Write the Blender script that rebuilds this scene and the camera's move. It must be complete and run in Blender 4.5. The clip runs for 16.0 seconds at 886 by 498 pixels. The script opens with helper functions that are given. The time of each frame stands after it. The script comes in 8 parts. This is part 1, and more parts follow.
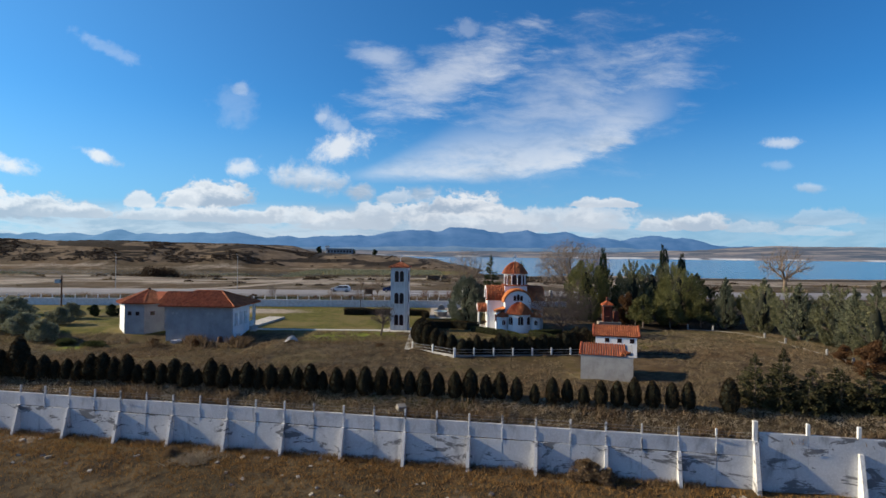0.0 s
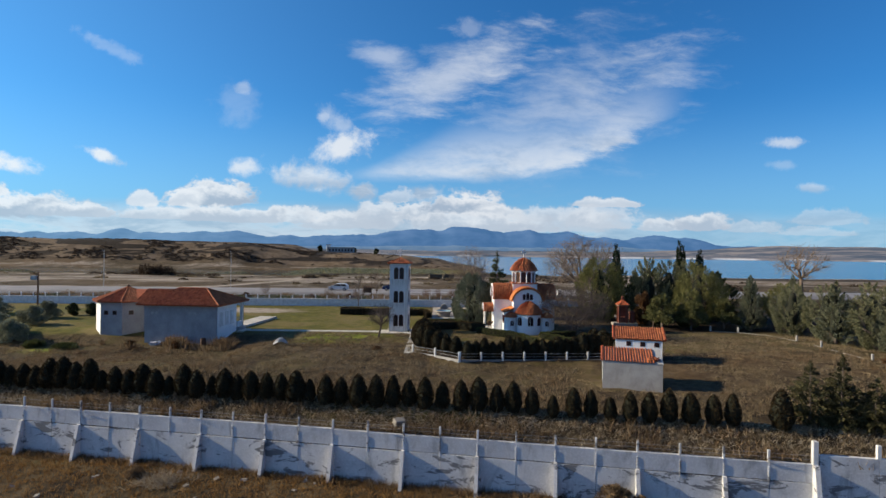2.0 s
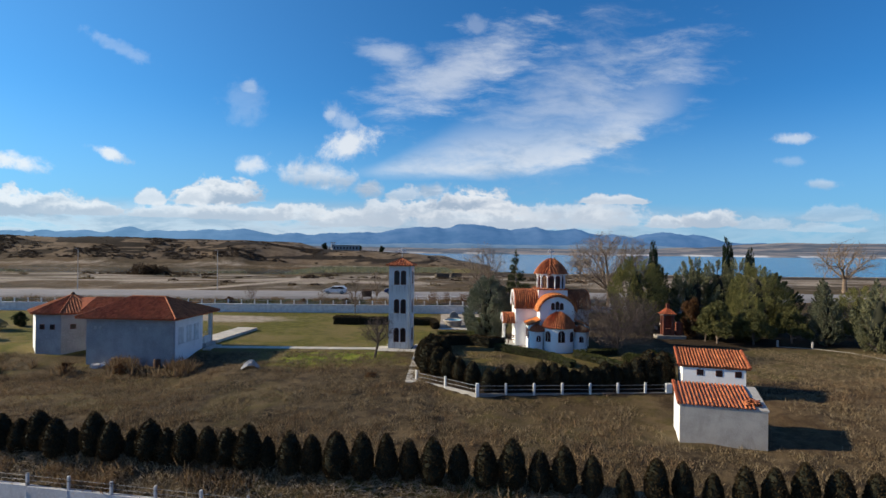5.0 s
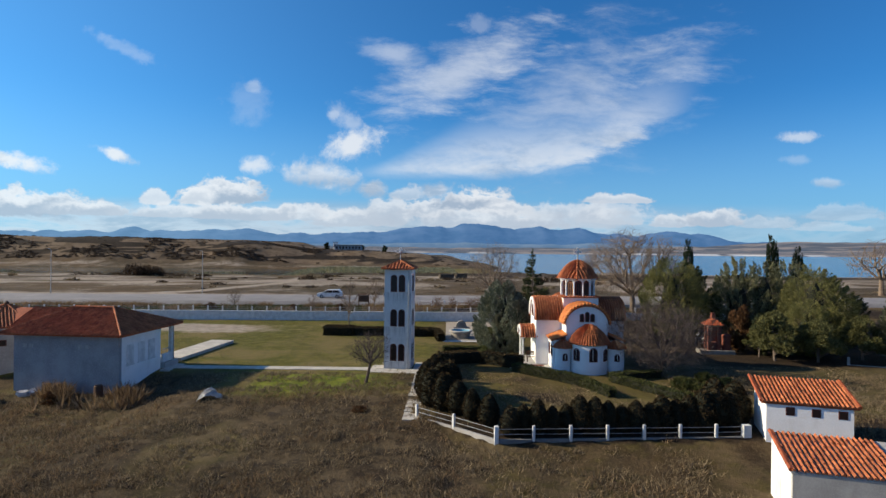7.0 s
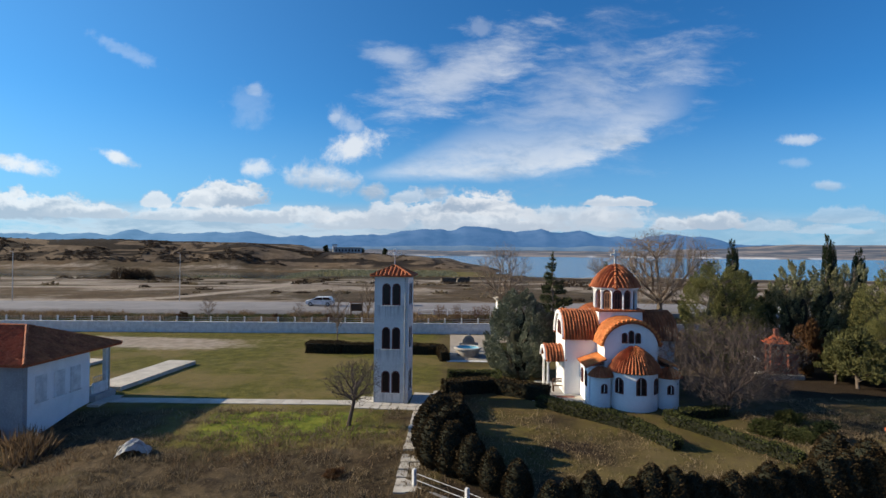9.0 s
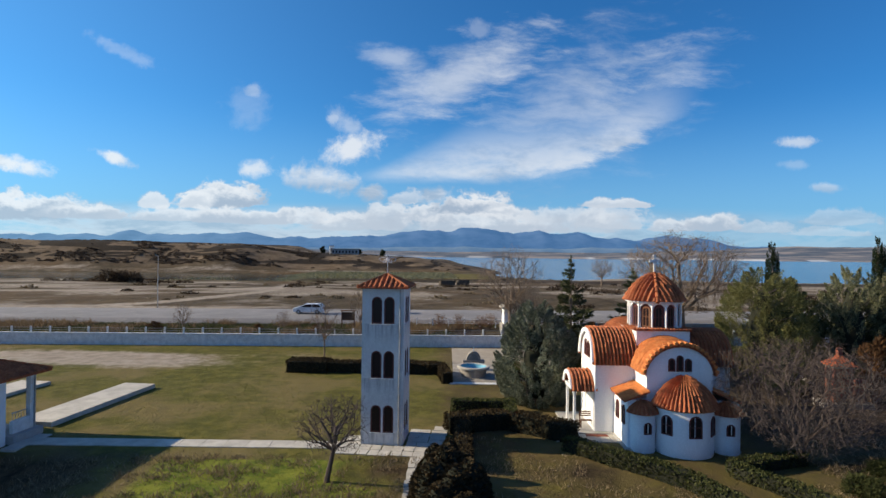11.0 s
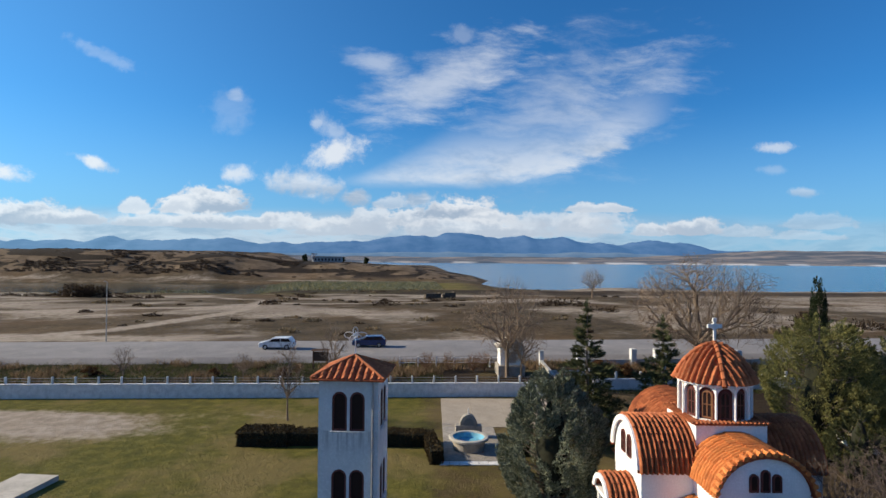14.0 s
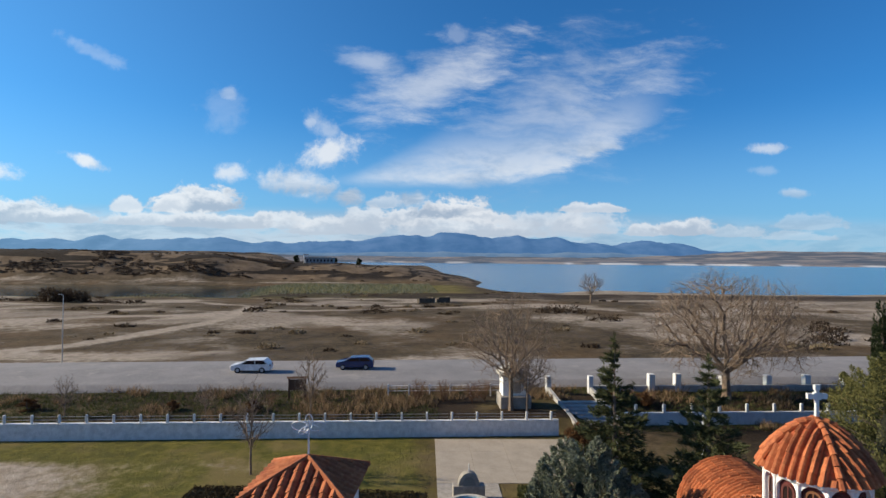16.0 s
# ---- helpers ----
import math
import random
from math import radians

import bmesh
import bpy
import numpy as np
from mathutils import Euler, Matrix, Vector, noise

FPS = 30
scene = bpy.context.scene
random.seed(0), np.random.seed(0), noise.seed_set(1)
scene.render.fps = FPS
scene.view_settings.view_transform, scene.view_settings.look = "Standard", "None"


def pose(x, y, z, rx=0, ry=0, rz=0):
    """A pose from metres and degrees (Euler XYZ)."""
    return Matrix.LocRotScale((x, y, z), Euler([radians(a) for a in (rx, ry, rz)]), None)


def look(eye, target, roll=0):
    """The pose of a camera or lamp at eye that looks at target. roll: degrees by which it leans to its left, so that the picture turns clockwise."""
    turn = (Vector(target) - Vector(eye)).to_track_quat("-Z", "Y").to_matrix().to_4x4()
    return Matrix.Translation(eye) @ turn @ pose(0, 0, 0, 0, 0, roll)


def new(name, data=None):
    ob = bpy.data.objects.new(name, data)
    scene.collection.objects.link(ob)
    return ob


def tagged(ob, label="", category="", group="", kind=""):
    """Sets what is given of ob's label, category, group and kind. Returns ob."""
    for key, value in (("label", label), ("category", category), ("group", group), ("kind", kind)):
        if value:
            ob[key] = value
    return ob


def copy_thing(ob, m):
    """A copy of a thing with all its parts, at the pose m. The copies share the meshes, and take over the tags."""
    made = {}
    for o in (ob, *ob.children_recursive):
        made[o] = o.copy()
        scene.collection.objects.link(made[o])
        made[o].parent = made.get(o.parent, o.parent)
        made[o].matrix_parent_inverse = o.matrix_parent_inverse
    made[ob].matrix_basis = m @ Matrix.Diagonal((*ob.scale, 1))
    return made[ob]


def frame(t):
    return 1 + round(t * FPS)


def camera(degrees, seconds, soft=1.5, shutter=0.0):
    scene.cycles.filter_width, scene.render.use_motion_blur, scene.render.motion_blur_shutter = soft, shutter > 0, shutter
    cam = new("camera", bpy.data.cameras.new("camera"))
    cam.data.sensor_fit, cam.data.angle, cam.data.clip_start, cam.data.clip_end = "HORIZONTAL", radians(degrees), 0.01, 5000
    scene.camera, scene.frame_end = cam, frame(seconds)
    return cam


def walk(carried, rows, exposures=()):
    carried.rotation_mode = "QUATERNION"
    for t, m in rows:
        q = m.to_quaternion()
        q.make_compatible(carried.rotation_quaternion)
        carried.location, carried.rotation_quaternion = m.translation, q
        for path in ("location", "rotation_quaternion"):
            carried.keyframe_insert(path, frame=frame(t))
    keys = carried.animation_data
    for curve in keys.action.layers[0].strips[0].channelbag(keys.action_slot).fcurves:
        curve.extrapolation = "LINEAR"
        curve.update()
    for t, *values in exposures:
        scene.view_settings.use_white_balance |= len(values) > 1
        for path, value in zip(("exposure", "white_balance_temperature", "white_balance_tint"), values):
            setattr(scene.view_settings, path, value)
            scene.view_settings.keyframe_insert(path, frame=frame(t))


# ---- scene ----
cam = camera(76.4, 16.0)
PATH = [
    (0, (-0.269, -1.276, 10.447), (-0.176, 0.722, 10.459), 0.7),
    (0.5, (-0.207, -0.134, 10.444), (-0.115, 1.863, 10.458), 0.8),
    (1, (-0.178, 1.213, 10.29), (-0.087, 3.211, 10.305), 0.8),
    (1.5, (-0.16, 2.758, 10.039), (-0.071, 4.756, 10.053), 0.8),
    (2, (-0.161, 4.494, 9.881), (-0.075, 6.492, 9.891), 0.8),
    (2.5, (-0.129, 6.4, 9.809), (-0.047, 8.398, 9.814), 0.8),
    (3, (-0.139, 8.308, 9.89), (-0.06, 10.307, 9.891), 0.8),
    (3.5, (-0.147, 10.364, 9.968), (-0.072, 12.363, 9.969), 0.8),
    (4, (-0.102, 12.467, 10.054), (-0.032, 14.465, 10.056), 0.7),
    (6.5, (-0.031, 24.062, 10.107), (0.023, 26.061, 10.106), 0.7),
    (7, (0.016, 26.505, 10.124), (0.066, 28.504, 10.123), 0.6),
    (7.5, (0.0, 29.015, 10.107), (0.049, 31.014, 10.109), 0.6),
    (8, (0.021, 31.467, 10.085), (0.068, 33.467, 10.089), 0.6),
    (8.5, (0.031, 33.91, 10.095), (0.076, 35.909, 10.101), 0.5),
    (9, (-0.045, 36.427, 10.045), (0.002, 38.427, 10.054), 0.6),
    (11.5, (-0.229, 44.879, 10.521), (-0.172, 46.878, 10.538), 0.7),
    (12, (-0.257, 46.115, 10.943), (-0.191, 48.114, 10.966), 0.6),
    (12.5, (-0.247, 47.516, 11.501), (-0.172, 49.514, 11.527), 0.5),
    (13, (-0.244, 49.072, 11.98), (-0.162, 51.071, 12.008), 0.5),
    (13.5, (-0.246, 50.685, 12.494), (-0.155, 52.683, 12.522), 0.5),
    (14, (-0.206, 52.428, 12.959), (-0.098, 54.425, 12.99), 0.5),
    (14.5, (-0.173, 54.249, 13.44), (-0.049, 56.245, 13.47), 0.6),
    (15, (-0.093, 56.035, 13.998), (0.033, 58.031, 14.025), 0.5),
    (15.5, (0.0, 57.797, 14.343), (0.128, 59.793, 14.371), 0.6),
    (16, (0.093, 59.743, 14.363), (0.223, 61.739, 14.393), 0.6),
]
walk(cam, [(t, look(eye, target, roll)) for t, eye, target, roll in PATH])


# ---- world, sun, exposure ----
SUN_ELEV, SUN_AZ = 24.5, 8.0            # the sun stands to the left (-x), a little ahead (+y)
sun_dir = Vector((-math.cos(radians(SUN_ELEV)) * math.cos(radians(SUN_AZ)), math.cos(radians(SUN_ELEV)) * math.sin(radians(SUN_AZ)), math.sin(radians(SUN_ELEV))))
sun_data = bpy.data.lights.new("sun", "SUN")
sun_data.energy, sun_data.angle, sun_data.color = 5.0, radians(0.55), (1.0, 0.845, 0.62)
sun_ob = new("sun", sun_data)
sun_ob.matrix_world = look((0, 0, 60), Vector((0, 0, 60)) - sun_dir)
scene.view_settings.exposure = 0.42


class Nodes:
    """Short way to wire shader nodes."""

    def __init__(self, tree, fresh=True):
        self.tree = tree
        if fresh:
            tree.nodes.clear()

    def add(self, kind, ins=None, **props):
        n = self.tree.nodes.new(kind)
        for k, v in props.items():
            setattr(n, k, v)
        for k, v in (ins or {}).items():
            if isinstance(v, bpy.types.NodeSocket):
                self.tree.links.new(v, n.inputs[k])
            else:
                n.inputs[k].default_value = v
        return n

    def math(self, op, a, b=0.0, c=0.0, clamp=False):
        return self.add("ShaderNodeMath", {0: a, 1: b, 2: c}, operation=op, use_clamp=clamp).outputs[0]

    def ramp(self, x, lo, hi, a=0.0, b=1.0):
        return self.add("ShaderNodeMapRange", {0: x, 1: lo, 2: hi, 3: a, 4: b}, interpolation_type="SMOOTHSTEP").outputs[0]

    def noise(self, vec, scale, detail=4.0, rough=0.55, distort=0.0):
        return self.add("ShaderNodeTexNoise", {"Vector": vec, "Scale": scale, "Detail": detail, "Roughness": rough, "Distortion": distort}).outputs["Fac"]

    def mix_value(self, fac, a, b):
        return self.add("ShaderNodeMix", {0: fac, 2: a, 3: b}, data_type="FLOAT").outputs[0]

    def mix(self, fac, a, b):
        n = self.add("ShaderNodeMix", {0: fac, 6: a, 7: b}, data_type="RGBA")
        return n.outputs[2]


def rgb(r, g, b):
    return (r, g, b, 1.0)


def build_world():
    world = bpy.data.worlds.new("sky")
    scene.world = world
    world.use_nodes = True
    N = Nodes(world.node_tree)
    sky = N.add("ShaderNodeTexSky", sky_type="NISHITA", sun_disc=False, sun_elevation=radians(SUN_ELEV), sun_rotation=radians(-90 + SUN_AZ), altitude=300.0, air_density=1.0, dust_density=0.6, ozone_density=2.2)
    co = N.add("ShaderNodeTexCoord").outputs["Generated"]
    sep = N.add("ShaderNodeSeparateXYZ", {0: co})
    x, y, z = sep.outputs
    ahead = N.math("MAXIMUM", y, 0.05)
    u, v = N.math("DIVIDE", x, ahead), N.math("DIVIDE", z, ahead)
    uv = N.add("ShaderNodeCombineXYZ", {0: u, 1: v, 2: 0.0}).outputs[0]
    front = N.ramp(y, 0.1, 0.3)

    def blob(u0, v0, a, b, turn=0.0):
        c, s = math.cos(radians(turn)), math.sin(radians(turn))
        du, dv = N.math("SUBTRACT", u, u0), N.math("SUBTRACT", v, v0)
        p = N.math("MULTIPLY_ADD", du, c / a, N.math("MULTIPLY", dv, s / a))
        q = N.math("MULTIPLY_ADD", dv, c / b, N.math("MULTIPLY", du, -s / b))
        return N.math("SUBTRACT", 1.0, N.math("SQRT", N.math("MULTIPLY_ADD", p, p, N.math("MULTIPLY", q, q))))

    # the high streaked cloud: long fibres fanning to the upper right
    wob = N.add("ShaderNodeTexNoise", {"Vector": uv, "Scale": 5.0, "Detail": 3.0, "Roughness": 0.5}).outputs["Color"]
    bent = N.add("ShaderNodeVectorMath", {0: uv, 1: N.add("ShaderNodeVectorMath", {0: wob, 3: 0.06}, operation="SCALE").outputs[0]}, operation="ADD").outputs[0]
    fibre = N.noise(N.add("ShaderNodeMapping", {"Vector": bent, "Rotation": (0, 0, radians(-25)), "Scale": (5.0, 17.0, 1.0)}).outputs[0], 1.5, 8.0, 0.66)
    fibre2 = N.noise(N.add("ShaderNodeMapping", {"Vector": bent, "Location": (2.3, 0.7, 0), "Rotation": (0, 0, radians(-13)), "Scale": (4.5, 15.0, 1.0)}).outputs[0], 1.4, 8.0, 0.66)
    tuft = N.noise(bent, 16.0, 6.0, 0.65)

    def veil(shape, grain, lo, hi, strength):
        x = N.math("ADD", shape, N.math("MULTIPLY", N.math("SUBTRACT", grain, 0.5), 1.9))
        x = N.math("ADD", x, N.math("MULTIPLY", N.math("SUBTRACT", tuft, 0.5), 0.45))
        return N.math("MULTIPLY", N.ramp(x, lo, hi), strength * 0.72)
    cirrus = None
    for shape, grain, lo, hi, strength in (
            (blob(0.055, 0.315, 0.23, 0.085, 24), fibre, 0.10, 1.0, 0.78), (blob(-0.065, 0.345, 0.09, 0.04, -12), fibre2, 0.15, 1.0, 0.62),
            (blob(0.26, 0.255, 0.36, 0.17, 24), fibre, 0.10, 1.25, 0.55), (blob(0.42, 0.33, 0.25, 0.12, 30), fibre, 0.35, 1.3, 0.32)):
        m = veil(shape, grain, lo, hi, strength)
        cirrus = m if cirrus is None else N.math("SUBTRACT", 1.0, N.math("MULTIPLY", N.math("SUBTRACT", 1.0, cirrus), N.math("SUBTRACT", 1.0, m)))
    # the lower sheet of it: a sharp curved under-edge, thinning out upwards
    past = N.math("MAXIMUM", N.math("SUBTRACT", u, 0.10), 0.0)
    under = N.math("MULTIPLY_ADD", N.math("MULTIPLY", past, past), 0.95, 0.125)
    over = N.math("ADD", N.math("SUBTRACT", v, under), N.math("MULTIPLY", N.math("SUBTRACT", fibre2, 0.5), N.ramp(u, 0.0, 0.35, 0.02, 0.09)))
    deep = N.ramp(u, -0.14, 0.14, 0.018, 0.115)
    sheet = N.math("MULTIPLY", N.ramp(over, -0.006, 0.020), N.ramp(N.math("DIVIDE", over, deep), 1.25, 0.05))
    sheet = N.math("MULTIPLY", sheet, N.math("MULTIPLY", N.ramp(u, -0.16, -0.03), N.ramp(u, 0.50, 0.33)))
    sheet = N.math("MULTIPLY", sheet, N.ramp(N.math("ADD", fibre2, N.math("MULTIPLY", N.math("SUBTRACT", tuft, 0.5), 0.3)), 0.25, 0.60, 0.34, 0.80))
    cirrus = N.math("MAXIMUM", cirrus, sheet)
    # small separate clouds
    puff = N.noise(bent, 30.0, 7.0, 0.66)
    small = None
    for u0, v0, a, b, turn, strength in ((-0.135, 0.184, 0.058, 0.032, 26, 0.90), (-0.19, 0.128, 0.085, 0.028, -12, 0.8), (-0.55, 0.160, 0.040, 0.012, -18, 0.95), (-0.305, 0.143, 0.034, 0.017, 0, 0.8),
              (-0.73, 0.147, 0.080, 0.016, -8, 0.95), (0.665, 0.209, 0.046, 0.011, 3, 0.6), (0.718, 0.126, 0.034, 0.010, 0, 0.5), (-0.312, 0.283, 0.020, 0.015, 0, 0.4), (-0.315, 0.255, 0.045, 0.045, -60, 0.16),
              (-0.168, 0.235, 0.016, 0.012, 0, 0.5), (-0.535, 0.345, 0.070, 0.014, -24, 0.22), (-0.105, 0.105, 0.036, 0.020, 0, 0.85), (0.66, 0.168, 0.030, 0.010, 0, 0.22), (-0.145, 0.225, 0.05, 0.02, -40, 0.4), (0.0, 0.100, 0.05, 0.018, 10, 0.75), (0.085, 0.398, 0.03, 0.02, 0, 0.22)):
        m = N.math("MULTIPLY", N.ramp(N.math("ADD", blob(u0, v0, a * 1.25, b * 1.25, turn), N.math("MULTIPLY", N.math("SUBTRACT", puff, 0.5), 1.7)), 0.10, 0.80), strength)
        small = m if small is None else N.math("MAXIMUM", small, m)
    # the bank of low heaped clouds over the mountains: flat grey bases, white tops
    billow = N.math("SUBTRACT", N.noise(N.add("ShaderNodeMapping", {"Vector": bent, "Scale": (1.0, 1.35, 1.0)}).outputs[0], 24.0, 7.0, 0.62), 0.5)
    streak = N.math("SUBTRACT", N.noise(N.add("ShaderNodeMapping", {"Vector": bent, "Scale": (1.0, 4.5, 1.0), "Location": (1.7, 0.2, 0)}).outputs[0], 7.0, 6.0, 0.6), 0.5)
    veil_low = N.math("MULTIPLY", N.ramp(v, 0.090, 0.060), N.math("MULTIPLY", N.ramp(streak, -0.26, 0.06), N.ramp(u, 0.52, 0.20, 0.30, 0.74)))
    bank, bank_grey = veil_low, N.ramp(N.math("MULTIPLY_ADD", streak, 1.0, N.math("MULTIPLY", v, 2.0)), 0.0, 0.22, 0.2, 0.95)
    for u0, v0, a, up, strength, dim in HEAPS:
        p = N.math("DIVIDE", N.math("SUBTRACT", u, u0), a)
        dv = N.math("SUBTRACT", v, v0)
        q = N.math("MAXIMUM", N.math("DIVIDE", dv, up), N.math("DIVIDE", dv, -0.26 * up))
        d = N.math("SUBTRACT", 1.0, N.math("SQRT", N.math("MULTIPLY_ADD", p, p, N.math("MULTIPLY", q, q))))
        d = N.math("ADD", N.math("MULTIPLY_ADD", billow, 1.7, d), N.math("MULTIPLY", streak, 0.5))
        alpha = N.math("MULTIPLY", N.ramp(d, -0.02, 0.30), strength)
        low = N.math("MULTIPLY", N.ramp(N.math("MULTIPLY_ADD", billow, -2.4, N.math("DIVIDE", dv, up)), 0.75, 0.0), min(1.0, dim * 1.4))
        bank = N.math("SUBTRACT", 1.0, N.math("MULTIPLY", N.math("SUBTRACT", 1.0, bank), N.math("SUBTRACT", 1.0, alpha)))
        bank_grey = N.math("MULTIPLY_ADD", N.math("SUBTRACT", low, bank_grey), alpha, bank_grey)
    # elsewhere: a few loose clouds all round
    around = N.ramp(N.noise(co, 3.2, 6.0, 0.6), 0.62, 0.80)
    around = N.math("MULTIPLY", N.math("MULTIPLY", around, N.ramp(z, 0.0, 0.12)), N.math("SUBTRACT", 1.0, front))
    cloud = N.math("MULTIPLY", N.math("MAXIMUM", cirrus, N.math("MAXIMUM", small, N.math("MULTIPLY", bank, 0.98))), front)
    cloud = N.math("MAXIMUM", cloud, N.math("MULTIPLY", around, 0.4))
    grey = N.noise(N.add("ShaderNodeMapping", {"Vector": uv, "Scale": (1.0, 2.4, 1.0), "Location": (0.02, 0.035, 0)}).outputs[0], 9.0, 5.0, 0.6, 0.25)
    shade = N.mix_value(N.ramp(v, 0.135, 0.110), N.math("MULTIPLY", N.ramp(grey, 0.46, 0.70), 0.6), bank_grey)
    white = N.mix(shade, rgb(*CLOUD_LIGHT), rgb(*CLOUD_GREY))
    pale = N.math("MULTIPLY", N.ramp(z, 0.26, 0.0), 0.62)
    # deep blue over the lake; unseen sky overhead and behind greyed for the fill
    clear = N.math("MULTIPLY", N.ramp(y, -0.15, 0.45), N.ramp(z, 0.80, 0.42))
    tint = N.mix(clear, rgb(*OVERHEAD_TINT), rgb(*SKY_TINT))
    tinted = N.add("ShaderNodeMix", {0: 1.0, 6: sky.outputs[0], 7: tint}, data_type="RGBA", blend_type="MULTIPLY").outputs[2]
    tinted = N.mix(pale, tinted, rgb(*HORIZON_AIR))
    toward = N.add("ShaderNodeVectorMath", {0: co, 1: tuple(sun_dir)}, operation="DOT_PRODUCT").outputs["Value"]
    glow = N.math("POWER", N.math("MAXIMUM", toward, 0.0), 2.0)
    haze = N.add("ShaderNodeMix", {0: glow, 6: rgb(0, 0, 0), 7: rgb(*SUN_HAZE)}, data_type="RGBA").outputs[2]
    tinted = N.add("ShaderNodeMix", {0: 1.0, 6: tinted, 7: haze}, data_type="RGBA", blend_type="ADD").outputs[2]
    white = N.add("ShaderNodeMix", {0: 1.0, 6: white, 7: haze}, data_type="RGBA", blend_type="ADD").outputs[2]
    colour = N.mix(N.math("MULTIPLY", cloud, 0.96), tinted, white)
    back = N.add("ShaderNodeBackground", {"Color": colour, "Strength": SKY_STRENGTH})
    N.add("ShaderNodeOutputWorld", {"Surface": back.outputs[0]})


# heaped clouds: direction across and up, half width, height, strength, greyness of the base
HEAPS = ((-0.822, 0.059, 0.205, 0.053, 0.95, 0.75), (-0.692, 0.063, 0.157, 0.037, 0.95, 0.7), (-0.596, 0.057, 0.09, 0.023, 0.9, 0.6), (-0.356, 0.083, 0.082, 0.041, 1, 0.85), (-0.411, 0.079, 0.042, 0.029, 1, 0.35), (-0.481, 0.077, 0.031, 0.027, 0.9, 0.2), (-0.431, 0.055, 0.133, 0.023, 0.85, 0.5), (-0.31, 0.053, 0.133, 0.025, 0.9, 0.6), (-0.22, 0.052, 0.084, 0.027, 0.85, 0.5), (-0.15, 0.044, 0.072, 0.031, 0.85, 0.5), (-0.069, 0.05, 0.054, 0.043, 0.85, 0.5), (-0.039, 0.091, 0.042, 0.021, 0.7, 0.4), (-0.004, 0.062, 0.048, 0.033, 0.9, 0.5), (0.086, 0.075, 0.09, 0.035, 1, 0.8), (0.141, 0.067, 0.054, 0.023, 0.9, 0.6), (0.101, 0.044, 0.157, 0.031, 0.85, 0.55), (0.242, 0.048, 0.133, 0.041, 0.7, 0.5), (0.337, 0.055, 0.084, 0.037, 0.65, 0.4), (0.337, 0.088, 0.082, 0.015, 0.9, 0.35), (0.438, 0.047, 0.054, 0.021, 0.85, 0.5), (0.508, 0.051, 0.066, 0.027, 0.9, 0.6), (0.613, 0.047, 0.072, 0.019, 0.5, 0.5), (0.744, 0.065, 0.084, 0.029, 0.4, 0.4), (0.724, 0.042, 0.096, 0.015, 0.4, 0.4))
SKY_STRENGTH = 0.069
CLOUD_LIGHT, CLOUD_GREY = (8.9, 9.2, 9.6), (4.2, 5.1, 6.4)
SUN_HAZE = (0.8, 1.6, 1.8)
HORIZON_AIR = (3.0, 5.6, 8.7)
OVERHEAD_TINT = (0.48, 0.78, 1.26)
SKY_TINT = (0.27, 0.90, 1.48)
build_world()

# ---- materials ----
def material(name, base, rough=0.8, dark=None, light=None, scale=2.0, fine=30.0, bump=0.3, bump_scale=None, spec=0.3, metal=0.0, vary=0.0, flake=None, stain=None, stain_amount=0.5, bump_dist=0.02):
    """A surface with variation at two scales and fine relief, in metres of the object."""
    m = bpy.data.materials.new(name)
    m.use_nodes = True
    N = Nodes(m.node_tree)
    co = N.add("ShaderNodeTexCoord").outputs["Object"]
    a = N.noise(co, scale, 5.0, 0.6)
    b = N.noise(co, fine, 4.0, 0.6)
    dark = dark or tuple(c * 0.72 for c in base)
    light = light or tuple(min(1.0, c * 1.18) for c in base)
    col = N.mix(N.ramp(a, 0.32, 0.68), rgb(*dark), rgb(*base))
    col = N.mix(N.math("MULTIPLY", N.ramp(b, 0.42, 0.75), 0.6), col, rgb(*light))
    if stain:
        st = N.add("ShaderNodeMapping", {"Vector": co, "Scale": (1.0, 1.0, 0.40)}).outputs[0]
        sm = N.ramp(N.noise(st, scale * 1.7, 6.0, 0.65, 0.4), 0.52, 0.72)
        col = N.mix(N.math("MULTIPLY", sm, stain_amount), col, rgb(*stain))
    if flake:
        fl = N.noise(N.add("ShaderNodeMapping", {"Vector": co, "Scale": (0.55, 1.0, 1.5), "Location": (3.1, 0.4, 1.7)}).outputs[0], 0.75, 9.0, 0.68, 0.8)
        col = N.mix(N.math("MULTIPLY", N.ramp(fl, 0.548, 0.592), 0.85), col, rgb(*flake))
    if vary:
        r = N.add("ShaderNodeObjectInfo").outputs["Random"]
        isl = N.add("ShaderNodeNewGeometry").outputs["Random Per Island"]
        k = N.math("MULTIPLY_ADD", N.math("FRACT", N.math("ADD", r, isl)), 2 * vary, 1.0 - vary)
        col = N.add("ShaderNodeMix", {0: 1.0, 6: col, 7: N.add("ShaderNodeCombineColor", {0: k, 1: k, 2: k}).outputs[0]}, data_type="RGBA", blend_type="MULTIPLY").outputs[2]
    p = N.add("ShaderNodeBsdfPrincipled", {"Base Color": col, "Roughness": rough, "Metallic": metal, "Specular IOR Level": spec})
    if bump:
        h = N.noise(co, bump_scale or fine, 5.0, 0.65)
        N.tree.links.new(N.add("ShaderNodeBump", {"Height": h, "Strength": bump, "Distance": bump_dist}).outputs[0], p.inputs["Normal"])
    N.add("ShaderNodeOutputMaterial", {"Surface": p.outputs[0]})
    return m


